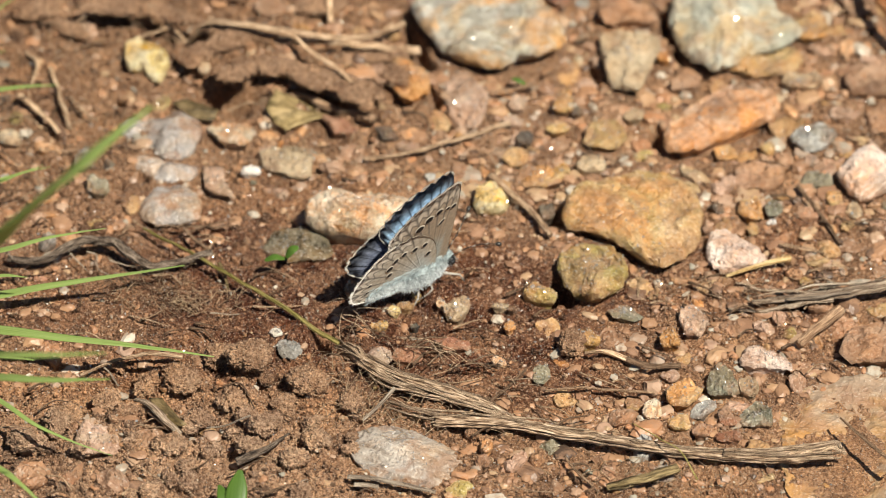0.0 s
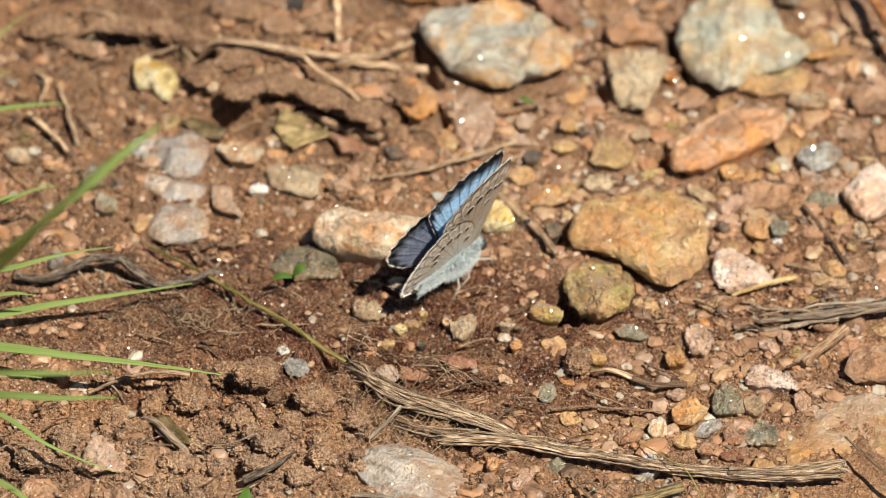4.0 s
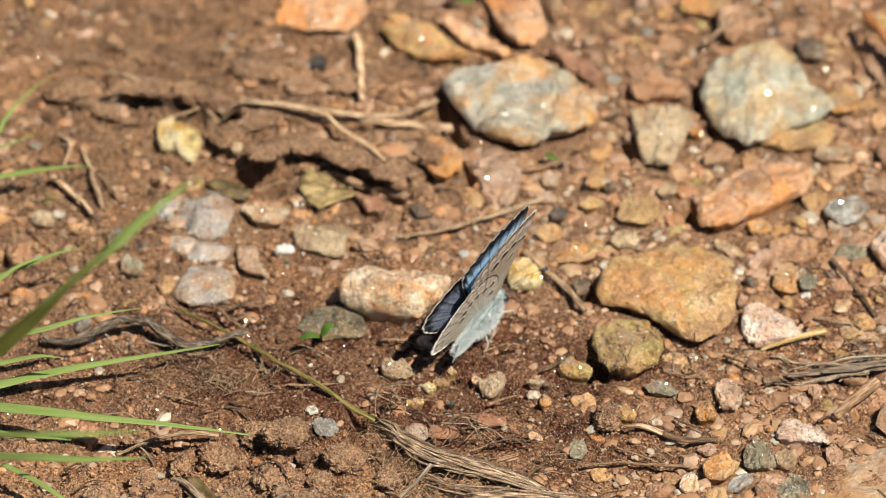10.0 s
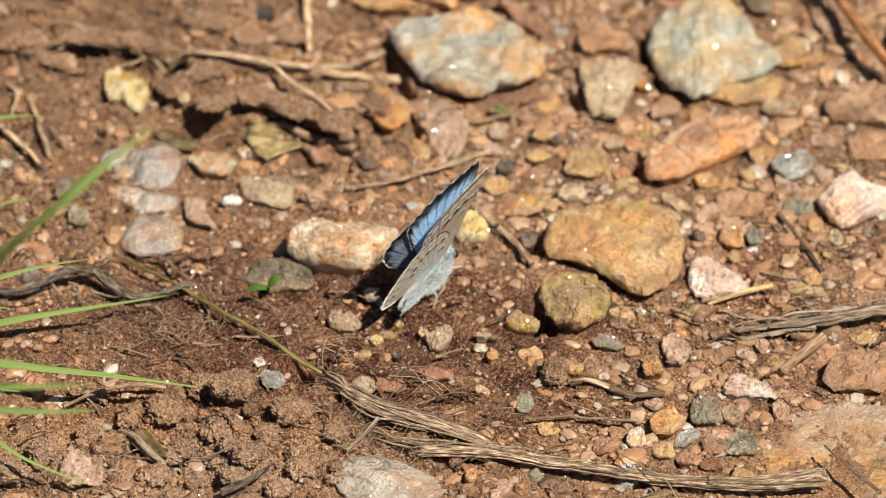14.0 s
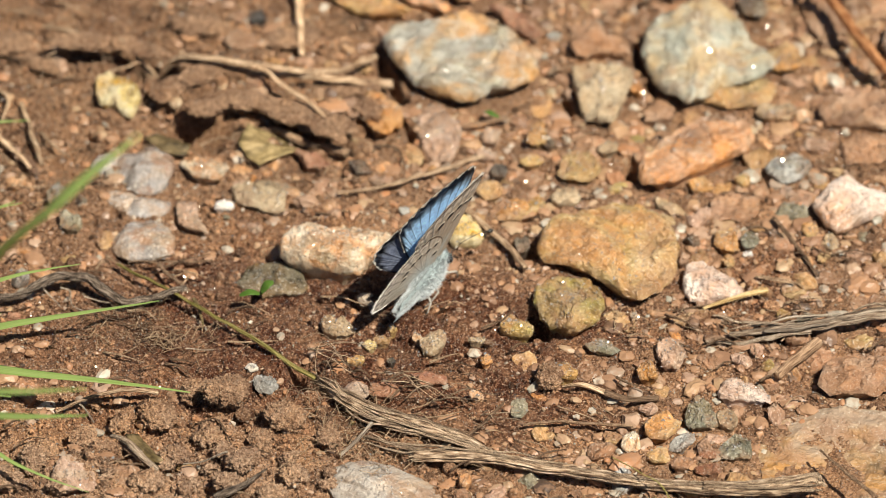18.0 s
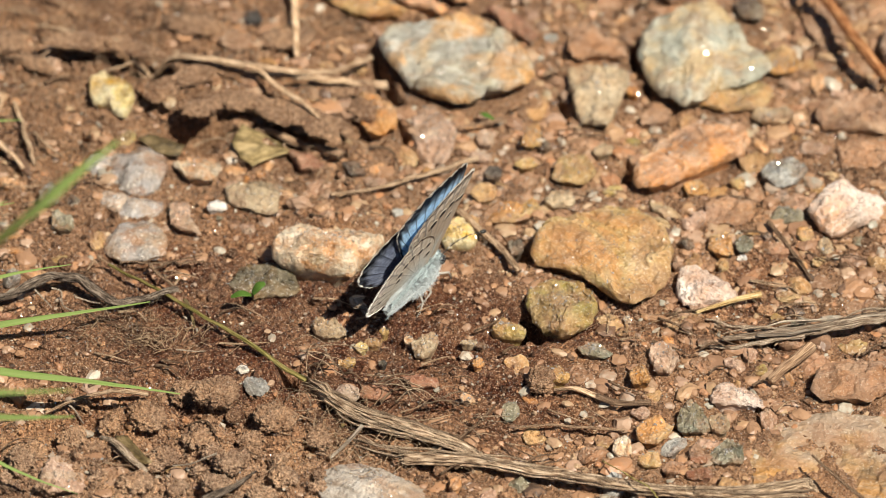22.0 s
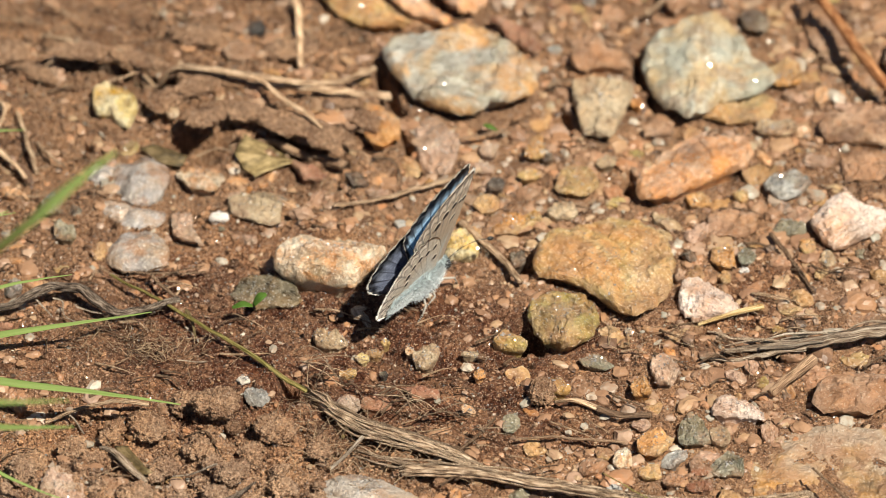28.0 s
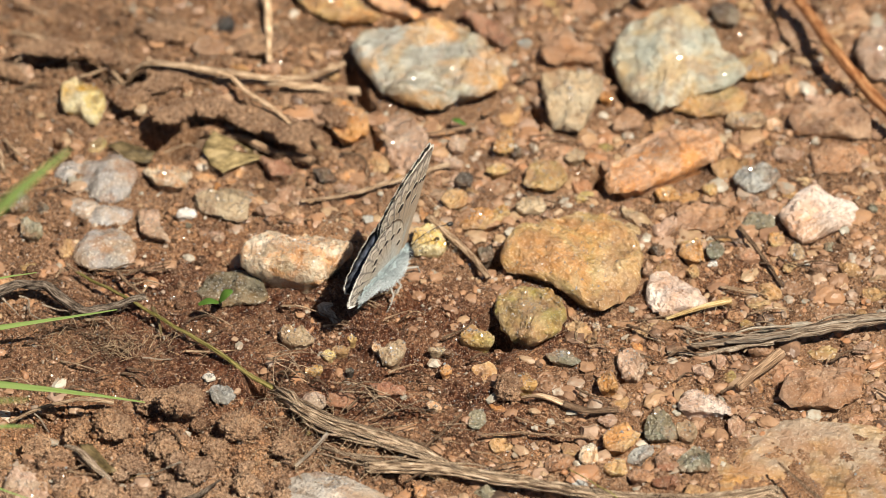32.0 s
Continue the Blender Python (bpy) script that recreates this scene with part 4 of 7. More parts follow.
stone(38.2, 33.3, 8.9, 3.3, -73, 1.08, "brown", (0.88, 0.96, 1.16, 1.03, 0.94, 0.89, 0.86, 0.90, 1.03, 1.19, 0.97, 0.89, 0.88, 0.95, 0.98, 0.94, 0.97, 1.10, 1.02, 0.98, 0.95, 0.87))
stone(9.5, 33.4, 7.5, 2.3, -53, 0.9, "red", (0.86, 0.86, 0.95, 0.88, 0.86, 0.91, 1.06, 1.07, 0.87, 0.78, 0.77, 0.83, 0.98, 1.16, 0.94, 0.85, 0.84, 0.83, 0.86, 0.99, 1.10, 0.92))
stone(-14.9, 33.6, 2.4, 1.9, -84, 0.72, "black", (0.81, 1.06, 0.89, 0.82, 0.87, 0.91, 0.80, 0.97, 0.94))
stone(-14.5, 29.7, 1.4, 1.2, 3, 0.54, "white", (0.78, 0.67, 0.98, 0.71, 0.65, 1.06, 0.74, 0.82, 0.82))
stone(-16.3, 30.0, 3.5, 2.9, -34, 0.81, "brown", (1.06, 0.87, 0.89, 1.06, 0.92, 0.99, 0.91, 0.84, 0.95, 1.04, 0.90, 0.96, 0.90, 0.93))
stone(-9.7, 13.1, 4.6, 2.3, -41, 0.9, "red", (0.81, 0.90, 1.01, 0.82, 0.83, 0.81, 0.92, 1.04, 0.77, 0.73, 0.86, 1.11, 0.83, 0.79))
stone(-5.2, 11.3, 2.5, 1.8, -44, 0.72, "dark", (0.85, 0.97, 0.79, 0.79, 1.00, 0.85, 0.75, 0.82, 1.10, 0.81, 0.77, 0.89, 0.91, 0.79))
stone(-13.1, -3.9, 6.6, 5.3, -20, 0.85, "wet", (1.06, 0.93, 0.89, 0.93, 0.91, 0.91, 1.00, 0.97, 0.91, 0.94, 0.92, 0.88, 0.91, 1.04, 1.01, 0.95, 0.98, 0.87, 0.84, 0.87, 0.95, 1.01))
stone(-20.7, 5.2, 5.0, 2.9, -67, 0.72, "pink", (0.98, 1.17, 0.47, 0.47, 0.61, 1.15, 1.00, 0.90, 0.90, 0.74, 0.75, 0.96, 0.88, 0.86))
stone(-30.1, -30.7, 5.3, 4.3, -54, 0.72, "pink", (0.87, 1.00, 0.80, 0.80, 0.98, 0.85, 0.90, 0.88, 0.78, 0.86, 0.88, 1.05, 0.80, 0.78))
stone(-14.8, -16.1, 1.4, 1.3, -22, 0.41, "quartz", (0.88, 0.75, 0.80, 0.83, 0.72, 1.04, 0.74, 0.91, 0.76))
stone(-13.6, -18.4, 2.8, 2.4, -66, 0.41, "blue", (0.98, 0.88, 0.98, 0.98, 0.84, 0.90, 0.99, 0.92, 1.04, 0.93, 0.84, 0.94, 0.95, 0.95))
stone(16.2, -13.2, 3.4, 2.0, -15, 0.41, "green", (0.97, 0.75, 0.74, 0.89, 0.95, 0.75, 0.75, 0.92, 0.86, 0.94, 0.82, 0.75, 0.85, 0.88))
stone(-3.5, -32.0, 11.1, 7.6, -27, 1.4, "chalk", (1.00, 1.04, 1.10, 1.02, 0.97, 0.94, 1.00, 1.00, 1.04, 0.99, 0.98, 0.94, 0.86, 0.87, 0.85, 0.90, 1.00, 0.94, 0.96, 0.96, 0.92, 0.95), 0.75)
stone(29.6, -0.7, 1.0, 0.7, 17, 0.36, "quartz", (0.90, 1.15, 0.94, 0.94, 1.10, 1.00, 1.01, 0.93, 1.21))
stone(25.8, 9.4, 2.6, 2.1, -23, 0.68, "tan", (0.93, 0.87, 0.76, 0.83, 0.97, 0.79, 0.80, 1.00, 0.83, 0.86, 0.93, 0.77, 0.78, 0.92))
stone(29.6, 9.8, 1.7, 1.7, -81, 0.63, "tan", (0.86, 0.97, 0.82, 0.83, 1.01, 0.76, 0.97, 0.85, 0.88))
stone(28.7, 5.9, 5.1, 4.1, 20, 0.72, "brown", (0.91, 0.88, 0.88, 0.88, 0.91, 1.06, 0.89, 0.93, 0.98, 0.80, 0.79, 0.96, 1.05, 0.88))
stone(27.8, 1.3, 3.3, 2.3, 90, 0.72, "tan", (0.91, 0.94, 1.07, 0.96, 1.07, 0.98, 0.93, 0.95, 1.01, 1.17, 0.90, 0.87, 1.03, 1.09))
stone(29.9, 1.1, 2.3, 1.8, 78, 0.63, "green", (0.89, 0.95, 0.91, 0.92, 1.01, 0.89, 0.96, 0.92, 0.90))
stone(33.9, 5.0, 3.4, 2.4, 12, 0.68, "green", (0.85, 0.97, 0.87, 0.90, 1.16, 0.86, 0.81, 0.94, 1.01, 0.87, 0.87, 0.87, 1.09, 0.92))
stone(35.4, 2.4, 2.4, 1.7, -78, 0.68, "tan", (0.89, 1.03, 0.85, 1.01, 0.91, 0.91, 0.99, 0.88, 1.07))
stone(37.2, 0.6, 2.4, 1.3, -82, 0.63, "pale", (0.85, 0.94, 1.03, 0.88, 1.11, 0.83, 1.05, 0.95, 0.98))
stone(33.6, 8.0, 1.3, 1.3, -61, 0.54, "pink", (0.96, 1.06, 0.79, 0.99, 0.94, 0.84, 1.23, 0.84, 1.00))
stone(6.7, 16.4, 2.2, 1.8, -83, 0.81, "pink", (0.87, 1.06, 0.86, 0.94, 0.90, 1.07, 0.81, 1.05, 0.88))
stone(11.0, 16.9, 3.5, 1.8, 81, 0.81, "tan", (1.00, 0.88, 0.94, 0.82, 0.87, 1.17, 0.92, 0.81, 0.89, 0.93, 1.08, 0.85, 0.83, 1.00))
stone(6.3, 13.7, 2.1, 1.9, 6, 0.68, "pink", (0.95, 0.76, 1.04, 0.78, 0.82, 0.92, 0.83, 0.80, 0.93))
stone(10.4, 13.0, 2.3, 1.8, -11, 0.63, "tan", (0.95, 0.72, 0.88, 0.78, 0.68, 1.02, 0.75, 0.80, 0.81))
stone(12.2, 15.4, 1.3, 1.2, 78, 0.54, "dark", (0.96, 0.79, 0.71, 1.13, 0.78, 0.85, 0.84, 0.99, 0.74))
stone(7.4, 11.5, 2.1, 1.7, 72, 0.72, "dark", (0.93, 0.83, 0.79, 0.93, 0.91, 0.81, 0.90, 1.00, 0.76))
stone(6.6, 8.5, 2.7, 2.5, 66, 0.72, "tan", (0.93, 1.01, 1.00, 0.86, 0.91, 1.07, 0.95, 1.01, 0.91, 1.01, 1.00, 0.86, 0.91, 1.07))
stone(17.4, 14.9, 2.1, 1.7, 5, 0.63, "pale", (0.92, 0.76, 1.07, 0.78, 0.84, 0.88, 0.87, 0.83, 0.87))
stone(20.4, 23.6, 2.4, 1.4, -82, 0.59, "orange", (0.78, 0.79, 0.85, 0.72, 0.85, 0.75, 0.67, 1.06, 0.71))
stone(22.3, 19.7, 3.1, 2.4, 15, 0.9, "brown", (0.84, 0.92, 0.96, 0.91, 1.07, 0.87, 0.82, 0.95, 1.05, 0.86, 0.88, 0.91, 1.02, 0.94))
stone(39.5, 19.7, 5.6, 4.8, 24, 1.08, "brown", (0.87, 1.10, 0.90, 0.91, 0.93, 0.94, 0.93, 0.93, 0.99, 0.87, 0.87, 0.96, 1.03, 0.85))
stone(34.3, 27.9, 3.8, 3.5, 77, 0.72, "tan", (1.00, 1.02, 0.88, 0.94, 0.89, 0.94, 1.06, 0.94, 0.91, 1.06, 0.93, 0.82, 0.88, 1.05))
stone(8.8, 5.9, 5.5, 3.8, 14, 0.72, "brown", (0.85, 0.75, 0.82, 1.09, 0.90, 0.84, 0.77, 0.87, 1.01, 0.82, 0.77, 0.87, 0.96, 0.90))
stone(-14.6, 42.7, 9.3, 8.5, 75, 0.72, "ochre", (1.01, 1.09, 1.02, 0.94, 0.94, 0.96, 0.94, 1.00, 1.17, 1.03, 0.95, 0.93, 0.90, 0.94, 1.08, 1.05, 1.01, 1.05, 0.94, 0.91, 0.96, 1.01))
stone(-21.7, 33.5, 1.8, 1.3, 14, 0.68, "blue", (0.85, 0.77, 0.92, 0.79, 0.81, 0.92, 0.76, 0.80, 0.91))
stone(-39.8, 10.8, 2.6, 2.1, -44, 0.81, "pale", (1.00, 0.91, 0.84, 0.97, 0.90, 0.91, 0.99, 0.81, 0.82, 1.05, 0.93, 0.87, 0.89, 0.85))
stone(-3.4, -12.2, 1.8, 1.4, 2, 0.63, "tan", (1.05, 0.76, 0.93, 0.84, 0.83, 0.88, 0.89, 0.83, 0.87))
stone(-4.4, -12.9, 1.5, 1.2, -21, 0.54, "yellow", (0.87, 0.87, 0.82, 1.02, 0.76, 0.97, 0.83, 0.85, 0.88))
stone(-0.2, -11.8, 1.1, 0.9, -32, 0.54, "white", (0.95, 0.78, 0.77, 1.04, 0.73, 0.88, 0.85, 0.87, 0.80))
stone(-2.4, -10.3, 0.9, 0.7, 11, 0.54, "tan", (0.80, 0.94, 0.94, 0.81, 1.14, 0.92, 0.93, 0.86, 1.17))
stone(-3.4, 4.2, 1.8, 1.1, -13, 0.81, "brown", (0.87, 0.68, 0.90, 0.75, 0.66, 1.02, 0.75, 0.83, 0.78))
stone(19.2, -9.3, 0.9, 0.7, -80, 0.45, "white", (0.91, 1.23, 0.89, 1.00, 1.01, 0.87, 1.27, 0.95, 1.15))
stone(23.8, -1.6, 1.8, 1.2, 82, 0.68, "brown", (1.10, 0.68, 0.74, 0.85, 0.79, 0.74, 1.03, 0.68, 0.68))
stone(24.7, 1.2, 1.7, 1.3, -62, 0.72, "dark", (0.97, 1.20, 0.85, 1.03, 0.98, 0.90, 1.20, 0.89, 1.12))
stone(9.4, 2.0, 2.4, 1.7, -87, 0.81, "dark", (0.83, 0.91, 0.86, 0.81, 1.06, 0.79, 1.01, 0.83, 0.95))
# a broad flat rock, level with the soil
broad = stone(40.5, -30.4, 22.6, 18.7, -9, 0.54, "bed", (0.96, 0.98, 1.08, 1.26, 1.03, 0.93, 0.91, 0.96, 1.08, 1.11, 1.01, 0.97, 0.99, 1.07, 1.20, 1.09, 0.94, 0.88, 0.91, 1.02, 1.22, 1.03), 0.3)
tagged(broad, "broad flat ochre and grey rock, level with the loam", "rock")

# ---- the ground: one sheet, fine where the camera looks, running out to the horizon ----
def spread(lo, middle, hi, fine, step):
    inner = list(np.arange(lo, middle, fine)) + list(np.arange(middle, hi + step / 2, step))
    outer, d = [], step
    while (d := d * 1.32) < 400000:
        outer.append(d)
    reach = np.cumsum(outer)
    return np.array([lo - r for r in reversed(reach)] + inner + [hi + r for r in reach])


gx, gy = spread(-50, 4, 53, 0.12, 0.18), spread(-43, -17, 64, 0.12, 0.22)
mx, my = np.meshgrid(gx, gy)
mz = ground_height(mx, my)
grid = np.stack([mx, my, mz], -1).reshape(-1, 3) * MM
cols, rows_n = len(gx), len(gy)
ci, ri = np.meshgrid(np.arange(cols - 1), np.arange(rows_n - 1))
first = (ri * cols + ci).ravel()
quads = np.stack([first, first + 1, first + cols + 1, first + cols], -1)
ground = mesh_object("ground", grid.tolist(), quads.tolist(), SOIL)
tagged(ground, "reddish loam, crumbly and dry, damp and dark in patches", "ground", kind="structure")

# ---- dry stems, roots and twigs ----
stem = new("dead_plant")
tagged(stem, "frayed weathered plant stem, split into fibrous strands, lying on the loam", "stem")
stem_rng = random.Random(3)


def bundle(points, strands, radius, spread_y, spread_z, seed):
    """Several split strands that run side by side."""
    for k in range(strands):
        oy, oz = stem_rng.uniform(-spread_y, spread_y), stem_rng.uniform(-spread_z, spread_z)
        pts = [(x + stem_rng.uniform(-0.5, 0.5), y + oy + stem_rng.uniform(-0.12, 0.12), max(0.2, z + oz)) for x, y, z in points]
        if k > 1 and len(pts) > 5:
            a = stem_rng.randrange(0, 2)
            pts = pts[a : len(pts) - stem_rng.randrange(0, 2)]
        strand("strand", "", "", pts, radius * stem_rng.uniform(0.6, 1.1), radius * stem_rng.uniform(0.5, 1.0), "bark", 0.85, 0.25, 0.12, 9, 90, seed + k, 0.3, stem)


bundle([(-9.3, -16.5, 0.7), (-7.9, -18.6, 0.8), (-6.2, -20.7, 0.9), (-3.2, -22.6, 1.0), (0.3, -24.8, 1.0), (3.3, -26.0, 0.9), (6.0, -27.7, 0.8)], 13, 0.105, 0.62, 0.34, 400)
bundle([(-7.2, -20.4, 0.6), (-4.7, -23.0, 0.7), (-1.7, -24.7, 0.8), (2.3, -26.1, 0.8), (5.7, -27.9, 0.8)], 9, 0.11, 0.55, 0.28, 420)
bundle([(-4.6, -25.6, 0.4), (-2.2, -27.1, 0.6), (0.8, -28.0, 0.7), (4.2, -28.1, 0.8), (7.7, -28.6, 0.8), (10.6, -29.2, 0.8)], 9, 0.12, 0.55, 0.28, 440)
bundle([(-0.9, -28.6, 0.7), (2.3, -28.2, 0.8), (5.8, -28.6, 0.9), (10.7, -29.7, 0.9), (15.6, -31.0, 0.9), (20.5, -32.3, 1.0), (25.4, -33.2, 1.1), (29.8, -33.5, 1.2), (34.5, -33.0, 1.3)], 12, 0.10, 0.42, 0.34, 460)
bundle([(24.9, -33.3, 1.4), (29.3, -33.3, 1.6), (32.3, -32.7, 1.7), (34.2, -32.3, 1.7), (34.8, -32.9, 1.6)], 4, 0.2, 0.45, 0.2, 480)
for k, (pts, r0, r1) in enumerate([([(-8.6, -17.6, 0.5), (-6.2, -20.8, 0.7), (-3.2, -22.8, 0.8), (0.3, -24.9, 0.8), (3.3, -26.2, 0.7), (6.0, -27.8, 0.6)], 0.5, 0.5), ([(-0.6, -28.5, 0.6), (5.8, -28.7, 0.8), (10.7, -29.7, 0.8), (15.6, -31.0, 0.8), (20.5, -32.3, 0.9), (25.4, -33.2, 1.0), (29.8, -33.5, 1.1), (34.0, -33.1, 1.2)], 0.5, 0.42)]):
    strand("core", "", "", pts, r0, r1, "bark", 0.7, 0.3, 0.14, 40, 140, 490 + k, 0.15, stem)
rng = random.Random(11)
for k in range(26):
    x0, y0 = rng.uniform(-11, 6), 0
    y0 = -13.8 - 0.62 * (x0 + 11) + rng.uniform(-1.6, 1.2)
    d = rng.uniform(2, 6)
    a = radians(-28 + rng.uniform(-35, 35))
    strand("fibre", "", "", [(x0, y0, 1.0 + ground_at(x0, y0) * 0.5), (x0 + d * 0.5 * math.cos(a), y0 + d * 0.5 * math.sin(a) + rng.uniform(-0.5, 0.5), 1.3 + rng.uniform(0, 1)), (x0 + d * math.cos(a), y0 + d * math.sin(a), 0.7 + rng.uniform(0, 0.8))], rng.uniform(0.04, 0.11), 0.04, "bark", 0.8, 0.1, 0.3, 5, 16, 40 + k, 0, stem, True)

strand("straw", "short bleached piece of straw leaning on the stem", "straw", [(-7.0, -27.7, 0.3), (-5.5, -26.5, 1.2), (-4.2, -25.4, 2.0)], 0.16, 0.2, "bleached", 0.6, 0.12, 0.05, 10, 20, 7)
strand("twig", "thin grey-brown twig by the stem", "twig", [(3.9, -26.0, 0.6), (5.7, -23.9, 0.8), (7.4, -21.4, 0.6)], 0.18, 0.12, "root", 0.8, 0.2, 0.15, 8, 20, 8)
twig = new("broken_twig")
tagged(twig, "split twig, pale at one end and dark brown at the other", "twig")
strand("pale_end", "bleached split end", "", [(12.6, -18.8, 0.5), (14.0, -19.5, 0.7), (16.4, -20.5, 0.8)], 0.16, 0.26, "pale_root", 0.6, 0.3, 0.2, 12, 24, 9, 0.2, twig)
strand("dark_end", "dark brown bark", "", [(16.2, -20.4, 0.7), (18.3, -20.8, 0.7), (21.0, -21.1, 0.5)], 0.32, 0.26, "root", 0.7, 0.25, 0.15, 12, 24, 10, 0.1, twig)
strand("twig", "thin straight tan twig on damp loam", "twig", [(9.0, -23.6, 0.4), (11.8, -23.4, 0.5), (14.7, -23.5, 0.5), (18.6, -23.8, 0.4)], 0.14, 0.16, "root", 0.7, 0.2, 0.12, 8, 36, 11)
stick = new("weathered_stick")
tagged(stick, "weathered grey stick, split and frayed along its grain", "stick")
strand("wood", "", "", [(27.6, -12.2, 0.6), (30.8, -12.1, 0.9), (34.3, -11.7, 1.2), (38.8, -10.6, 1.3), (42.3, -9.8, 1.3), (46.4, -8.6, 1.2)], 0.28, 0.55, "stickwood", 0.6, 0.28, 0.2, 18, 80, 12, 0.25, stick)
strand("splinter", "", "", [(25.4, -12.7, 0.3), (28.3, -13.3, 0.5), (31.3, -12.9, 0.8), (34.8, -12.2, 1.0)], 0.12, 0.3, "stickwood", 0.6, 0.25, 0.2, 10, 40, 13, 0.2, stick)
strand("splinter", "", "", [(26.2, -9.4, 0.3), (28.9, -10.6, 0.6), (31.8, -11.2, 0.9), (35.3, -11.4, 1.2)], 0.10, 0.22, "stickwood", 0.7, 0.25, 0.2, 10, 40, 14, 0.2, stick)
strand("splinter", "bleached splinter", "", [(30.6, -12.5, 1.2), (33.3, -12.5, 1.5), (36.3, -11.9, 1.6)], 0.16, 0.12, "bleached", 0.6, 0.2, 0.1, 10, 30, 15, 0.3, stick)
for k in range(9):
    x0, d, off = 27.5 + 1.7 * k, 5.0 + 2.5 * (k % 3), 0.55 * math.sin(k * 2.4)
    rise = [-12.3 + 0.205 * max(0.0, q - 29.0) + off for q in (x0, x0 + 0.5 * d, x0 + d)]
    strand("splinter", "bleached splinter" if k % 2 else "", "", [(x0, rise[0], 1.1), (x0 + 0.5 * d, rise[1], 1.55 + 0.25 * math.cos(k)), (x0 + d, rise[2], 1.35)], 0.05, 0.13, "bleached" if k % 2 else "stickwood", 0.7, 0.25, 0.12, 8, 24, 700 + k, 0.4, stick)
strand("stick", "short cut stick with a dark hollow end", "stick", [(31.5, -17.8, 0.7), (33.2, -15.7, 0.8), (35.4, -13.1, 0.7)], 0.42, 0.5, "root", 0.9, 0.15, 0.1, 14, 24, 16)
strand("straw", "bright yellow piece of dry straw", "straw", [(25.3, -8.5, 0.4), (26.9, -8.1, 0.7), (28.9, -7.3, 0.9), (31.1, -6.4, 0.9)], 0.16, 0.34, "straw", 0.7, 0.08, 0.05, 10, 24, 17)
strand("fibre", "thin dry fibre beside the straw", "straw", [(21.4, -8.8, 0.3), (23.4, -8.5, 0.4), (25.9, -8.1, 0.4)], 0.06, 0.1, "root", 0.7, 0.15, 0.1, 8, 24, 18)
strand("twig", "smooth rust-brown twig lying over stones", "twig", [(36.8, 36.9, 3.5), (38.5, 32.7, 3.6), (41.5, 26.0, 3.4), (43.9, 21.5, 3.0), (47.8, 15.1, 2.6)], 0.5, 0.6, "rust", 0.9, 0.1, 0.2, 14, 50, 19)
strand("twig", "brown twig pressed into the loam", "twig", [(4.3, 5.7, 0.5), (6.2, 2.7, 0.6), (8.2, -0.0, 0.6), (9.7, -2.8, 0.4)], 0.35, 0.28, "pale_root", 0.8, 0.2, 0.15, 12, 30, 20)
strand("twig", "thin brown twig between stones", "twig", [(32.1, 3.5, 0.8), (33.5, 0.6, 0.9), (35.8, -4.1, 0.5)], 0.24, 0.14, "root", 0.8, 0.2, 0.12, 10, 26, 21)
strand("twig", "thin dry twig over the flat rock", "twig", [(34.7, -29.4, 2.2), (36.7, -32.3, 2.4), (39.2, -35.8, 2.4)], 0.12, 0.2, "root", 0.8, 0.15, 0.1, 8, 24, 22)
branching = new("branching_root")
tagged(branching, "long pale tan root that forks over dark hollows", "root")
strand("main_root", "", "", [(-34.5, 30.9, 1.8), (-31.5, 29.4, 2.6), (-29.5, 28.4, 3.0), (-27.0, 27.0, 3.2), (-24.5, 25.9, 3.2), (-21.9, 24.4, 3.1), (-19.2, 23.3, 3.0), (-14.6, 22.3, 2.8), (-11.2, 22.1, 2.5), (-8.3, 22.8, 2.2), (-5.5, 25.2, 1.8), (-3.7, 27.5, 1.2)], 0.22, 0.26, "pale_root", 0.8, 0.25, 0.2, 12, 90, 23, 0.25, branching)
strand("fork", "", "", [(-15.1, 22.4, 2.8), (-13.2, 20.8, 2.9), (-11.7, 19.4, 2.8), (-9.9, 18.1, 2.4), (-8.3, 17.5, 1.4)], 0.26, 0.14, "pale_root", 0.8, 0.2, 0.2, 10, 40, 24, 0, branching)
strand("fork", "", "", [(-23.8, 25.7, 3.1), (-25.4, 25.7, 1.8), (-27.0, 25.4, 1.2), (-28.8, 25.7, 0.6)], 0.2, 0.12, "pale_root", 0.8, 0.2, 0.2, 10, 36, 29, 0, branching)
strand("fork", "", "", [(-29.5, 28.5, 2.9), (-31.8, 28.7, 1.8), (-33.3, 27.5, 1.4), (-34.9, 26.9, 0.8)], 0.2, 0.14, "pale_root", 0.8, 0.2, 0.2, 10, 36, 58, 0, branching)
strand("root", "brown root half buried in loam", "root", [(-15.9, 23.2, 1.6), (-11.7, 22.7, 1.8), (-7.5, 21.8, 1.8), (-2.3, 23.3, 1.4)], 0.35, 0.45, "pale_root", 0.7, 0.3, 0.3, 12, 50, 25)
strand("root", "brown root beside a dry leaf", "root", [(-17.1, 17.6, 1.2), (-12.7, 16.8, 1.4), (-9.5, 15.4, 1.5), (-6.4, 12.9, 1.0)], 0.3, 0.5, "root", 0.7, 0.3, 0.3, 12, 50, 26)
strand("root", "thin tan root crossing the loam", "root", [(-7.4, 7.9, 0.4), (-3.3, 8.8, 0.6), (0.8, 10.6, 0.6), (6.0, 13.0, 0.5)], 0.2, 0.3, "pale_root", 0.6, 0.2, 0.2, 10, 40, 27)
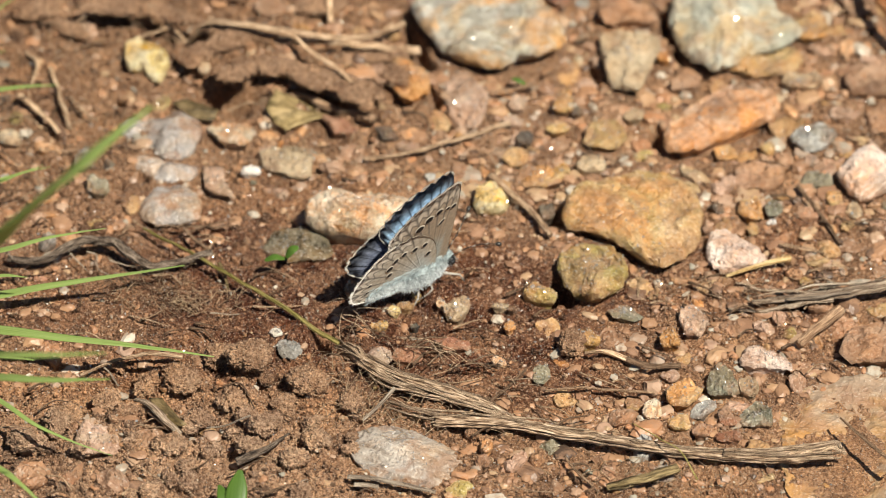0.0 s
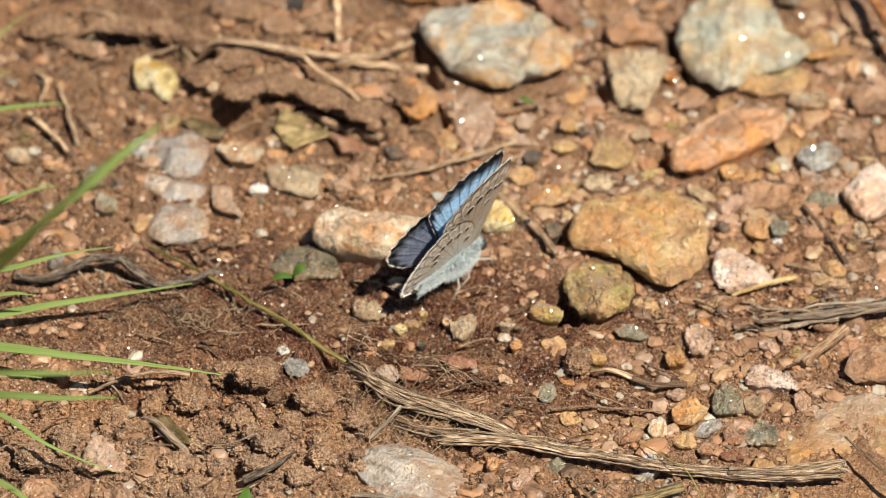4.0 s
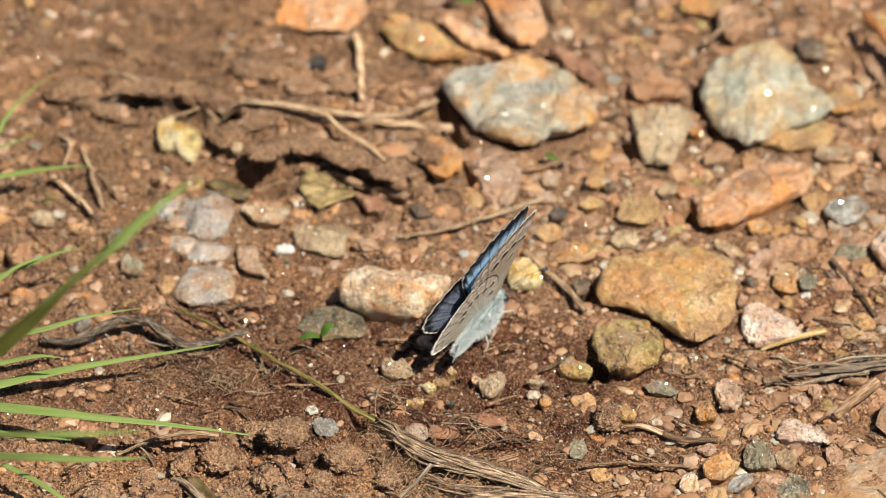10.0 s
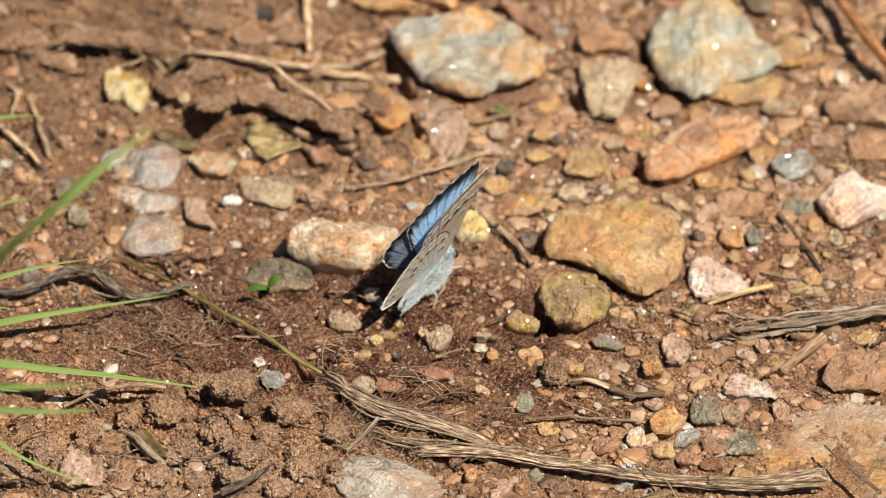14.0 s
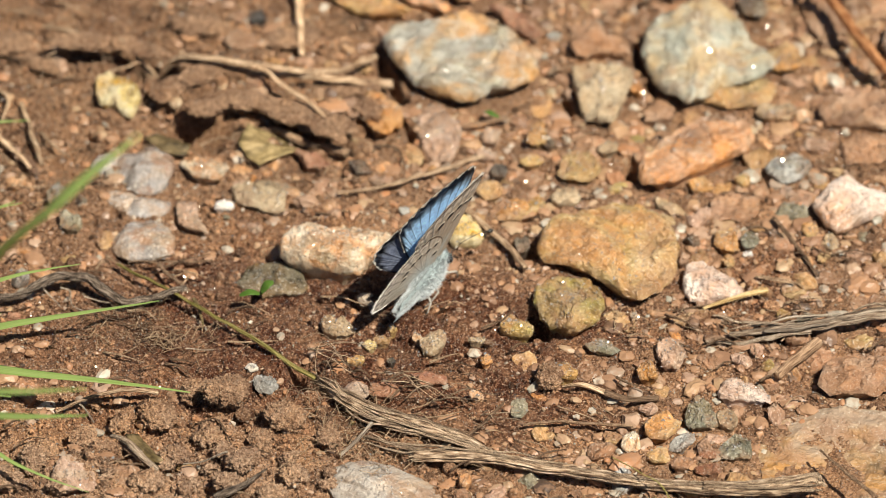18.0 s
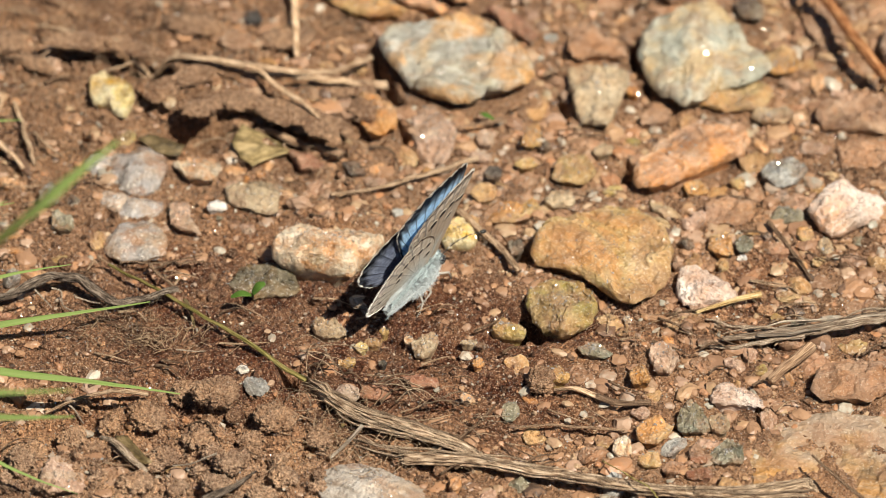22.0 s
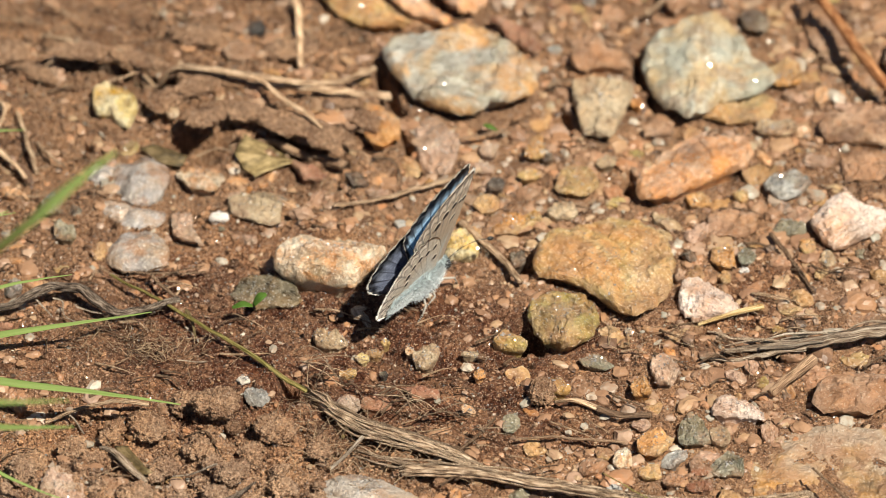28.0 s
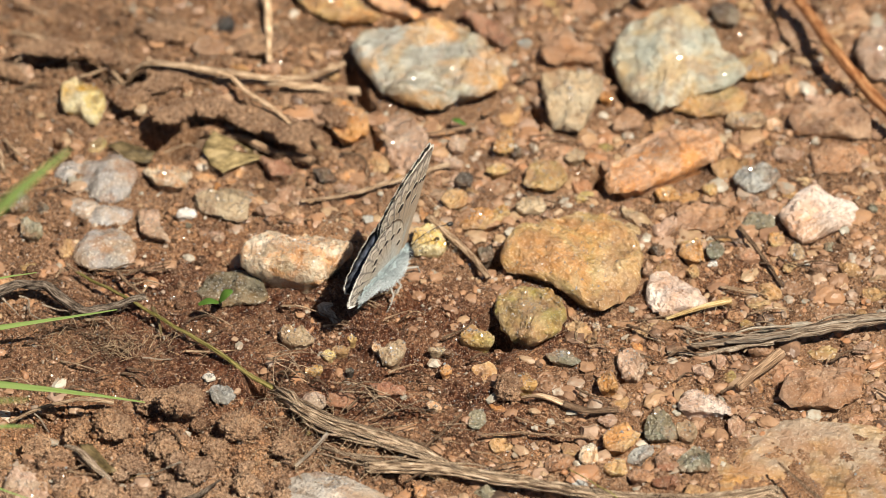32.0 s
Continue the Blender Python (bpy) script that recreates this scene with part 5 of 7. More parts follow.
strand("twig", "thin tan twig behind a dark stone", "twig", [(2.9, 17.6, 0.6), (5.5, 17.6, 0.8), (8.4, 18.8, 0.6)], 0.15, 0.2, "root", 0.7, 0.2, 0.12, 8, 24, 28)
for k, (pts, r) in enumerate([([(-11.4, 37.9, 0.8), (-11.0, 33.7, 1.0), (-10.6, 27.7, 0.7)], 0.4), ([(6.9, 44.7, 1.2), (8.2, 40.3, 1.2), (5.6, 45.6, 1.2)], 0.2), ([(21.4, 35.9, 1.0), (24.2, 39.1, 1.3), (28.0, 41.4, 1.2)], 0.25), ([(-38.9, 22.7, 0.8), (-37.8, 20.2, 1.2), (-38.2, 18.0, 0.6)], 0.2), ([(-36.6, 20.1, 0.6), (-35.5, 16.3, 1.0), (-34.3, 12.0, 0.5)], 0.26), ([(-39.2, 16.5, 0.8), (-37.0, 13.8, 1.0), (-35.4, 11.5, 0.5)], 0.3), ([(-34.5, 16.5, 0.5), (-32.9, 14.0, 0.8), (-31.8, 13.2, 0.5)], 0.16)]):
    strand("rootlet", "short dry rootlet in crumbly loam", "root", pts, r, r * 0.7, "pale_root", 0.7, 0.25, 0.2, 8, 24, 60 + k)

drift = new("driftwood_twig")
tagged(drift, "grey wavy twig with loose bark and pale rootlets", "twig")
strand("wood", "", "", [(-39.2, -6.4, 0.7), (-36.6, -7.0, 0.9), (-34.4, -5.8, 1.2), (-32.1, -4.6, 1.5), (-29.8, -5.1, 1.6), (-27.8, -6.6, 1.3), (-26.1, -7.9, 0.9), (-24.0, -7.2, 0.8), (-22.2, -6.5, 1.2), (-20.8, -6.2, 1.3)], 0.35, 0.32, "grey_bark", 0.65, 0.3, 0.2, 16, 110, 30, 0.45, drift)
strand("bark_strip", "", "", [(-38.6, -7.0, 0.9), (-35.6, -7.0, 1.2), (-33.1, -5.9, 1.7), (-30.8, -5.1, 1.8), (-28.5, -6.2, 1.6)], 0.12, 0.1, "grey_bark", 0.6, 0.2, 0.15, 8, 60, 31, 0, drift)
strand("bark_strip", "", "", [(-24.4, -7.8, 0.9), (-22.7, -7.1, 1.3), (-20.7, -6.7, 1.5)], 0.16, 0.2, "grey_bark", 0.7, 0.3, 0.15, 8, 30, 32, 0, drift)
for k, pts in enumerate([[(-32.1, -5.7, 1.0), (-31.2, -5.8, 0.6), (-31.0, -7.0, 0.3), (-30.0, -8.1, 0.3)], [(-33.6, -5.8, 1.0), (-32.6, -6.7, 0.5), (-32.0, -7.7, 0.3)], [(-30.0, -6.8, 0.8), (-28.3, -7.3, 0.6), (-26.4, -7.7, 0.6)], [(-38.6, -6.8, 1.0), (-39.1, -6.1, 1.2), (-38.9, -5.1, 1.0)]]):
    strand("rootlet", "pale rootlet", "", pts, 0.09, 0.06, "bleached", 0.8, 0.1, 0.15, 6, 22, 33 + k, 0, drift)
strand("grass_stalk", "olive-yellow fallen grass stalk on the loam", "grass stalk", [(-27.2, -1.6, 0.5), (-24.6, -3.9, 0.7), (-21.4, -7.3, 1.2), (-17.8, -10.5, 1.0), (-14.2, -13.5, 0.9), (-11.2, -15.6, 0.9), (-9.2, -17.0, 1.2)], 0.14, 0.26, "stalk", 0.7, 0.1, 0.1, 10, 60, 37)
strand("dry_stalk", "thin brown stalk crossing the grass stalk", "grass stalk", [(-23.4, -1.8, 0.6), (-22.3, -3.8, 0.9), (-20.5, -6.8, 1.3)], 0.22, 0.16, "root", 0.7, 0.2, 0.1, 8, 24, 38)
strand("dry_stalk", "bent brown strip of dry grass", "grass stalk", [(-26.2, -1.0, 0.4), (-23.1, -1.5, 0.5), (-18.5, -1.3, 0.4)], 0.1, 0.12, "root", 0.6, 0.2, 0.15, 8, 30, 39)
strand("dry_stalk", "short dry strip under the grass stalk", "grass stalk", [(-20.2, -6.7, 0.4), (-19.6, -8.5, 0.6), (-19.2, -10.6, 0.4)], 0.2, 0.1, "dryleaf", 0.5, 0.15, 0.1, 8, 20, 41)
strand("root", "smooth tan root curving over crumbs of loam", "root", [(-32.0, -22.3, 0.8), (-29.5, -21.3, 1.1), (-27.3, -20.6, 1.4), (-25.1, -20.5, 1.3), (-23.0, -20.2, 0.8)], 0.14, 0.24, "pale_root", 0.8, 0.12, 0.15, 10, 40, 42)
strand("rootlet", "pale forked rootlet on crumbly loam", "root", [(-29.9, -21.3, 0.7), (-29.3, -21.8, 0.5), (-28.6, -22.5, 0.3)], 0.1, 0.08, "bleached", 0.8, 0.1, 0.1, 8, 18, 43)
strand("husk", "grey and ochre dry seed husk", "husk", [(-27.0, -26.0, 1.0), (-25.6, -27.4, 1.3), (-24.1, -29.1, 1.2), (-22.7, -30.0, 0.6)], 0.16, 0.22, "stickwood", 0.45, 0.3, 0.15, 14, 30, 44, 0.8)
strand("husk", "ochre side of a dry husk", "husk", [(-25.7, -27.7, 0.8), (-24.3, -29.0, 0.9), (-23.2, -29.9, 0.6)], 0.2, 0.25, "root", 0.4, 0.3, 0.1, 10, 24, 45, 0.5)
strand("rootlet", "thin pale twig on crumbly loam", "twig", [(-20.6, -29.5, 0.7), (-18.9, -29.3, 1.0), (-16.8, -29.2, 1.4)], 0.07, 0.1, "bleached", 0.8, 0.1, 0.12, 8, 22, 46)
strand("fallen_leaf", "curled grey dry leaf on loam", "leaf", [(-17.9, -33.2, 0.5), (-16.4, -32.8, 0.8), (-14.9, -31.7, 1.0), (-13.4, -30.2, 0.9)], 0.5, 0.08, "grey_bark", 0.3, 0.2, 0.1, 12, 30, 47, 0.3)
strand("rootlet", "curved white rootlet on loam", "root", [(-20.7, -13.7, 0.4), (-19.5, -14.1, 0.6), (-18.2, -13.9, 0.3)], 0.08, 0.06, "bleached", 0.8, 0.1, 0.15, 8, 20, 48)
strand("rootlet", "thin wiry rootlet standing off the stem", "root", [(-9.0, -17.0, 1.0), (-9.2, -16.2, 1.6), (-8.9, -15.2, 2.0), (-8.3, -14.1, 1.6)], 0.05, 0.04, "bark", 0.8, 0.1, 0.1, 6, 24, 49)
strand("rootlet", "wiry fibre loop below the stem", "root", [(-10.9, -20.2, 0.4), (-10.4, -19.6, 0.9), (-9.2, -20.2, 1.2), (-8.7, -21.4, 0.6)], 0.07, 0.05, "bark", 0.8, 0.1, 0.1, 6, 30, 50)
strand("splinter", "grey-white flat splinter of wood", "splinter", [(-8.2, -35.5, 0.6), (-4.5, -36.3, 0.7), (-0.5, -37.2, 0.5)], 0.3, 0.25, "bleached", 0.3, 0.2, 0.1, 10, 30, 51)
strand("splinter", "short grey-white splinter of wood", "splinter", [(-7.7, -36.5, 0.5), (-5.5, -36.8, 0.5)], 0.3, 0.25, "bleached", 0.3, 0.2, 0.1, 10, 20, 52)
strand("dry_stalk", "dry fibrous tuft of old grass", "grass stalk", [(14.3, -36.4, 0.5), (17.0, -35.9, 0.7), (20.5, -34.7, 0.8)], 0.3, 0.45, "dryleaf", 0.5, 0.35, 0.15, 12, 36, 53, 0.4)
strand("dry_stalk", "thin dry grass stalk on loam", "grass stalk", [(10.7, -32.4, 0.4), (11.6, -34.6, 0.7), (13.1, -36.4, 0.5)], 0.12, 0.15, "root", 0.8, 0.15, 0.1, 8, 20, 54)
strand("grass_stalk", "thin yellow-green bent grass stalk", "grass stalk", [(16.6, -28.9, 1.2), (19.0, -32.2, 2.2), (20.7, -34.2, 2.4), (22.1, -36.6, 1.2)], 0.05, 0.07, "stalk", 0.9, 0.05, 0.05, 6, 36, 55)
def dry_leaf(label, outline, fold, seed):
    """A thin dry leaf: an uneven sheet with a raised fold along its length."""
    r = random.Random(seed)
    pts = [Vector(q) for q in on_ground(outline)]
    centre = sum(pts, Vector()) / len(pts)
    axis = (max(pts, key=lambda q: q.x) - min(pts, key=lambda q: q.x)).normalized()
    ring = []
    for i, q in enumerate(pts):
        n = pts[(i + 1) % len(pts)]
        ring += [q.lerp(n, t) + Vector((r.uniform(-0.1, 0.1), r.uniform(-0.1, 0.1), r.uniform(-0.1, 0.15))) for t in (0.0, 0.34, 0.67)]
    verts, uvs, n = [], [], len(ring)
    for low in (0.0, -0.09):
        for k in (1.0, 0.75, 0.5, 0.25, 0.02):
            for q in ring:
                w = centre + (q - centre) * k
                away = (w - centre - axis * (w - centre).dot(axis)).length
                w.z += fold * math.exp(-((away / 0.5) ** 2)) + 0.12 * noise.noise(w * 0.9) + low
                verts.append((w - centre) * MM)
                uvs.append(((w - centre).dot(axis) * 0.01, away * 0.12))
    faces = []
    for layer in (0, 5 * n):
        for i in range(4):
            for j in range(n):
                q = (layer + i * n + j, layer + i * n + (j + 1) % n, layer + (i + 1) * n + (j + 1) % n, layer + (i + 1) * n + j)
                faces.append(q[::-1] if layer else q)
    faces += [(j, 5 * n + j, 5 * n + (j + 1) % n, (j + 1) % n) for j in range(n)]
    ob = mesh_object("fallen_leaf", verts, faces, FIBRE["dryleaf"], None, True, uvs)
    ob.location = centre * MM
    return tagged(ob, label, "leaf")


dry_leaf("olive-brown dry leaf with a folded edge", [(-16.5, 14.9, 0.7), (-15.5, 17.0, 1.1), (-13.1, 16.5, 1.0), (-10.6, 15.6, 0.8), (-11.3, 13.8, 0.7), (-13.0, 13.1, 0.6), (-14.4, 12.1, 0.5), (-15.7, 13.5, 0.5)], 0.5, 56)
dry_leaf("yellowish strip of dry leaf", [(-25.1, 15.6, 0.5), (-23.8, 15.9, 0.8), (-22.1, 15.3, 0.8), (-20.7, 14.7, 0.6), (-21.3, 13.6, 0.4), (-23.3, 14.0, 0.4)], 0.3, 57)
dry_leaf("curled scrap of brown leaf on crumbly loam", [(-25.8, -25.8, 0.5), (-24.7, -25.9, 0.9), (-23.3, -27.8, 0.9), (-22.4, -29.5, 0.7), (-23.6, -29.0, 0.5), (-24.9, -27.7, 0.4)], 0.4, 58)

# tangles of root hair, too fine to count
def tangle(name, label, centre, spread_x, spread_y, count, seed, kind="bleached", size=(1.0, 3.5)):
    r = random.Random(seed)
    verts, faces, uvs = [], [], []
    for _ in range(count):
        x, y = centre[0] + r.gauss(0, spread_x), centre[1] + r.gauss(0, spread_y)
        a, d, b = r.uniform(0, 6.3), r.uniform(*size), r.uniform(-0.9, 0.9)
        pts = on_ground([(x, y, 0.35), (x + d * 0.5 * math.cos(a), y + d * 0.5 * math.sin(a), r.uniform(0.4, 1.0)), (x + d * math.cos(a + b), y + d * math.sin(a + b), 0.35)])
        v, f, u = tube(pts, r.uniform(0.025, 0.05), 0.025, 0.9, 4, 9, 0, 0.1, r.randrange(999))
        n = len(verts)
        verts += v
        uvs += u
        faces += [tuple(i + n for i in q) for q in f]
    return tagged(mesh_object(name, verts, faces, FIBRE[kind], None, True, uvs), label, "root hair", kind="stuff")


for k, (pts, sx, sy, n) in enumerate([([(-22.8, -12.0, 0.3)], 3.0, 1.2, 70), ([(-4.1, -27.2, 0.3)], 4.5, 1.5, 60), ([(-27.9, -9.7, 0.3)], 3.5, 2.0, 40), ([(-7.2, -21.9, 0.3)], 3.0, 1.5, 50), ([(-30.7, 25.9, 0.3)], 8.0, 5.0, 60), ([(-35.3, 11.0, 0.3)], 5.0, 4.0, 50), ([(18.0, -35.6, 0.3)], 4.0, 1.2, 40), ([(-9.5, 8.5, 0.3)], 9.0, 4.0, 50), ([(23.5, -9.7, 0.3)], 5.0, 2.0, 40)]):
    tangle("root_hair", "tangle of fine pale root hairs on the loam", pts[0], sx, sy, n, 300 + k, "hair")

# bits of dry stalk and root, strewn over the soil
def covered(x, y, grow=0.0):
    for cx, cy, a, b, turn in PLACED:
        dx, dy = x - cx, y - cy
        if dx * dx + dy * dy > (a + grow) ** 2:
            continue
        c, s = math.cos(radians(turn)), math.sin(radians(turn))
        if ((dx * c + dy * s) / max(a + grow, 0.1)) ** 2 + ((-dx * s + dy * c) / max(b + grow, 0.1)) ** 2 < 1:
            return True
    return False


def litter(name, label, kind, count, area, seed, length, radius):
    r = random.Random(seed)
    verts, faces, uvs = [], [], []
    for _ in range(count):
        x, y, a, d = r.uniform(area[0], area[1]), r.uniform(area[2], area[3]), r.uniform(-0.9, 0.7), r.uniform(*length)
        bend = r.uniform(-0.2, 0.2) * d
        if (x > 27 and y < -22) or covered(x, y, 0.3) or covered(x + d * math.cos(a), y + d * math.sin(a), 0.3):
            continue
        pts = on_ground([(x, y, 0.4), (x + 0.5 * d * math.cos(a) - bend * math.sin(a), y + 0.5 * d * math.sin(a) + bend * math.cos(a), r.uniform(0.6, 1.0)), (x + d * math.cos(a), y + d * math.sin(a), 0.45)])
        v, f, u = tube(pts, r.uniform(*radius), radius[0], 0.7, 6, 9, 0.15, 0.08, r.randrange(999))
        n = len(verts)
        verts += v
        uvs += u
        faces += [tuple(i + n for i in q) for q in f]
    return tagged(mesh_object(name, verts, faces, FIBRE[kind], None, True, uvs), label, "plant litter", kind="stuff")


litter("stalk_bits", "broken bits of pale dry stalk strewn on the loam", "pale_root", 230, (-46, 48, -38, 50), 811, (1.2, 5.0), (0.05, 0.16))
litter("root_bits", "brown scraps of root and bark on the loam", "root", 280, (-46, 48, -38, 50), 812, (1.0, 4.5), (0.06, 0.2))

# ---- green plants ----
clump = new("grass_clump")
tagged(clump, "clump of thin green grass blades arching over the loam", "grass")


def blade(label, points, width, flat=0.13, seed=0, tip=0.12, bulge=0.25):
    return strand("blade", label, "", points, width * 0.5, width * tip * 0.5, GREEN, flat, 0.03, 0.03, 12, 44, seed, bulge, clump, True)


blade("broad green grass blade standing towards the camera", [(-41.0, -38.7, 26.0), (-36.3, -47.7, 38.0), (-33.1, -50.9, 44.0), (-29.7, -52.7, 49.0), (-26.5, -52.0, 52.0), (-23.3, -50.5, 54.0)], 3.0, 0.3, 1)
blade("long narrow green grass blade bent over the loam", [(-43.7, -14.8, 2.0), (-39.3, -13.8, 2.6), (-34.3, -13.1, 3.2), (-29.3, -11.9, 3.2), (-23.1, -9.7, 2.6)], 1.15, 0.14, 2)
blade("green grass blade lying flat above the loam", [(-43.5, -18.4, 3.0), (-38.9, -20.2, 4.0), (-32.9, -21.9, 4.5), (-26.4, -22.6, 4.2), (-20.1, -22.8, 3.2)], 1.35, 0.14, 3)
blade("green grass blade, blurred, close to the camera", [(-41.5, -41.9, 20.0), (-36.7, -48.8, 26.0), (-32.3, -51.1, 28.0), (-27.6, -52.0, 29.0)], 1.2, 0.14, 4)
blade("bright green grass blade with a blunt tip", [(-42.5, -32.0, 9.0), (-37.8, -36.8, 13.0), (-33.3, -39.4, 15.0), (-28.2, -40.4, 16.0)], 1.4, 0.14, 5)
blade("thin green grass blade bending down", [(-41.7, -25.6, 2.5), (-38.5, -28.8, 3.2), (-35.4, -31.8, 3.2), (-32.0, -33.2, 2.4), (-28.7, -33.6, 1.2)], 0.6, 0.2, 6)
blade("short green grass blade with a grey tip", [(-45.2, 14.2, 2.5), (-40.6, 14.5, 3.2), (-38.2, 14.7, 3.4), (-35.5, 15.4, 3.0)], 0.75, 0.15, 7)
blade("narrow grass blade", [(-44.3, -1.7, 3.5), (-39.8, -0.8, 5.0), (-37.7, -0.2, 5.5), (-35.5, 0.5, 5.5)], 0.6, 0.15, 8)
blade("pale green grass blade beside a grey twig", [(-43.7, -12.7, 6.0), (-39.1, -13.5, 7.5), (-35.1, -12.4, 8.0), (-30.0, -9.8, 7.0)], 0.85, 0.14, 9)
blade("green grass blade in the corner", [(-43.1, -15.2, 5.0), (-39.1, -15.2, 6.0), (-36.8, -15.4, 6.0)], 0.7, 0.15, 10)
blade("grass blade crossing low over the ground", [(-48.1, -4.8, 4.0), (-44.1, -4.3, 5.0), (-41.1, -1.9, 5.5), (-38.2, 0.2, 5.0), (-36.2, 2.0, 4.5)], 0.6, 0.15, 11)
blade("thin feathery grass blade", [(-48.7, 13.7, 2.0), (-45.2, 17.8, 3.0), (-43.2, 21.4, 4.5), (-41.2, 23.5, 5.5), (-39.4, 24.9, 6.0)], 0.55, 0.2, 12)
blade("thin grass blade leaning over the loam", [(-48.8, 16.2, 2.0), (-45.2, 17.6, 3.0), (-43.1, 18.0, 3.5), (-40.6, 19.8, 3.5)], 0.6, 0.2, 13)
blade("dark green grass blade rising from the corner", [(-41.0, -37.4, 5.0), (-37.9, -40.7, 6.0), (-35.8, -42.9, 6.0), (-33.3, -45.3, 5.0)], 0.8, 0.15, 14)
blade("dark green blurred grass blade", [(-45.7, -28.0, 8.0), (-42.6, -29.4, 9.5), (-39.6, -30.5, 10.0), (-35.2, -31.1, 10.0)], 1.0, 0.14, 15)


seedling = new("seedling")
tagged(seedling, "tiny two-leaved green seedling on a dark stone", "seedling")
for k, (pts, w) in enumerate([([(-14.2, -7.9, 1.9), (-16.0, -8.2, 1.9)], 0.75), ([(-14.1, -7.8, 1.9), (-13.0, -7.2, 2.7)], 0.85)]):
    mid = tuple((pts[0][i] + pts[1][i]) / 2 + (0.3 if i == 2 else 0) for i in range(3))
    strand("leaf_blade", "", "", [pts[0], mid, pts[1]], w * 0.26, w * 0.24, LEAF, 0.2, 0.02, 0.02, 14, 26, 70 + k, 1.3, seedling, True)
strand("stalk", "", "", [(-14.1, -5.9, 0.0), (-14.1, -6.9, 1.0), (-14.0, -7.9, 1.9)], 0.07, 0.06, LEAF, 1.0, 0.0, 0.0, 8, 8, 72, 0, seedling, True)
sprout = new("sprout")
tagged(sprout, "bright green leaf of a young sprout", "sprout")
for k, (pts, w) in enumerate([([(-18.0, -42.3, 1.0), (-17.7, -39.8, 2.6), (-17.4, -38.1, 3.6)], 2.0), ([(-18.3, -42.3, 1.0), (-18.8, -40.0, 2.2), (-19.2, -38.7, 2.4)], 1.2)]):
    strand("leaf_blade", "", "", pts, w * 0.16, w * 0.1, LEAF, 0.16, 0.03, 0.02, 14, 30, 74 + k, 2.6, sprout, True)
strand("green_bit", "small yellow-green leaf beside a stone", "leaf", [(-2.3, 43.2, 1.6), (-1.2, 42.2, 1.8), (-0.3, 41.9, 1.5)], 0.35, 0.3, LEAF, 0.3, 0.05, 0.02, 12, 20, 77, 1.0)
strand("green_bit", "tiny green leaf under a slab", "leaf", [(6.3, 19.3, 1.0), (6.8, 18.9, 1.1), (7.5, 18.7, 0.8)], 0.2, 0.15, LEAF, 0.3, 0.05, 0.02, 10, 16, 78, 0.9)
chip = new("shed_scale")
tagged(chip, "white shell-like flake on damp loam", "flake")
for k, (pts, r) in enumerate([([(-5.1, -6.1, 0.7), (-4.6, -7.3, 0.8), (-4.1, -8.0, 0.7)], 0.5), ([(-4.7, -6.7, 0.6), (-4.2, -8.3, 0.6), (-3.9, -9.0, 0.4)], 0.3), ([(-5.3, -6.6, 0.6), (-5.0, -6.5, 0.9), (-4.2, -6.2, 0.8)], 0.35)]):
    strand("flake_piece", "", "", pts, r, r * 0.7, "bleached", 0.35, 0.25, 0.1, 10, 16, 80 + k, 0.4, chip)

# ---- clods of loam ----
CLODS = [(-17.1, -21.8, 0.7), (-18.3, -25.5, 0.5), (-11.8, -24.1, 0.4), (-23.1, -23.2, 0.2), (-15.5, -29.5, 0.3), (-19.8, -19.8, 0.2), (-8.0, -25.7, 0.2), (-21.4, -27.8, 0.2), (-29.4, -25.5, 0.1), (-33.7, -28.1, 0.1), (11.4, -17.7, 0.3), (-11.0, -30.6, 0.2), (-23.8, -31.5, 0.2), (-14.0, -26.3, 0.2), (-16.9, -31.5, 0.2), (-36.6, -30.6, 0.1), (-12.9, -33.1, 0.2)]
SIZES = [1.6, 1.5, 1.5, 1.5, 1.2, 1.3, 1.0, 1.1, 1.1, 1.1, 1.2, 1.0, 1.2, 1.0, 1.1, 1.2, 1.1]
for k, (at, r) in enumerate(zip(CLODS, SIZES)):
    clod((at[0], at[1], at[2] + 0.35), r * 1.25, r * 1.1, r * 0.72, k * 47, 500 + k, "crumbly clod of dry tan loam" if r > 1.25 else "small crumbly lump of dry loam")
clod_rng = random.Random(61)
for k in range(46):
    x, y = clod_rng.uniform(-38, -6), clod_rng.uniform(-39, -20)
    r = clod_rng.uniform(0.45, 0.95)
    if y > -22.5 - 0.25 * (x + 20):
        continue
    clod((x, y, 0.3 * r), r * clod_rng.uniform(1.0, 1.4), r, r * 0.8, clod_rng.uniform(0, 180), 620 + k, "small crumbly lump of dry loam", 0.8)
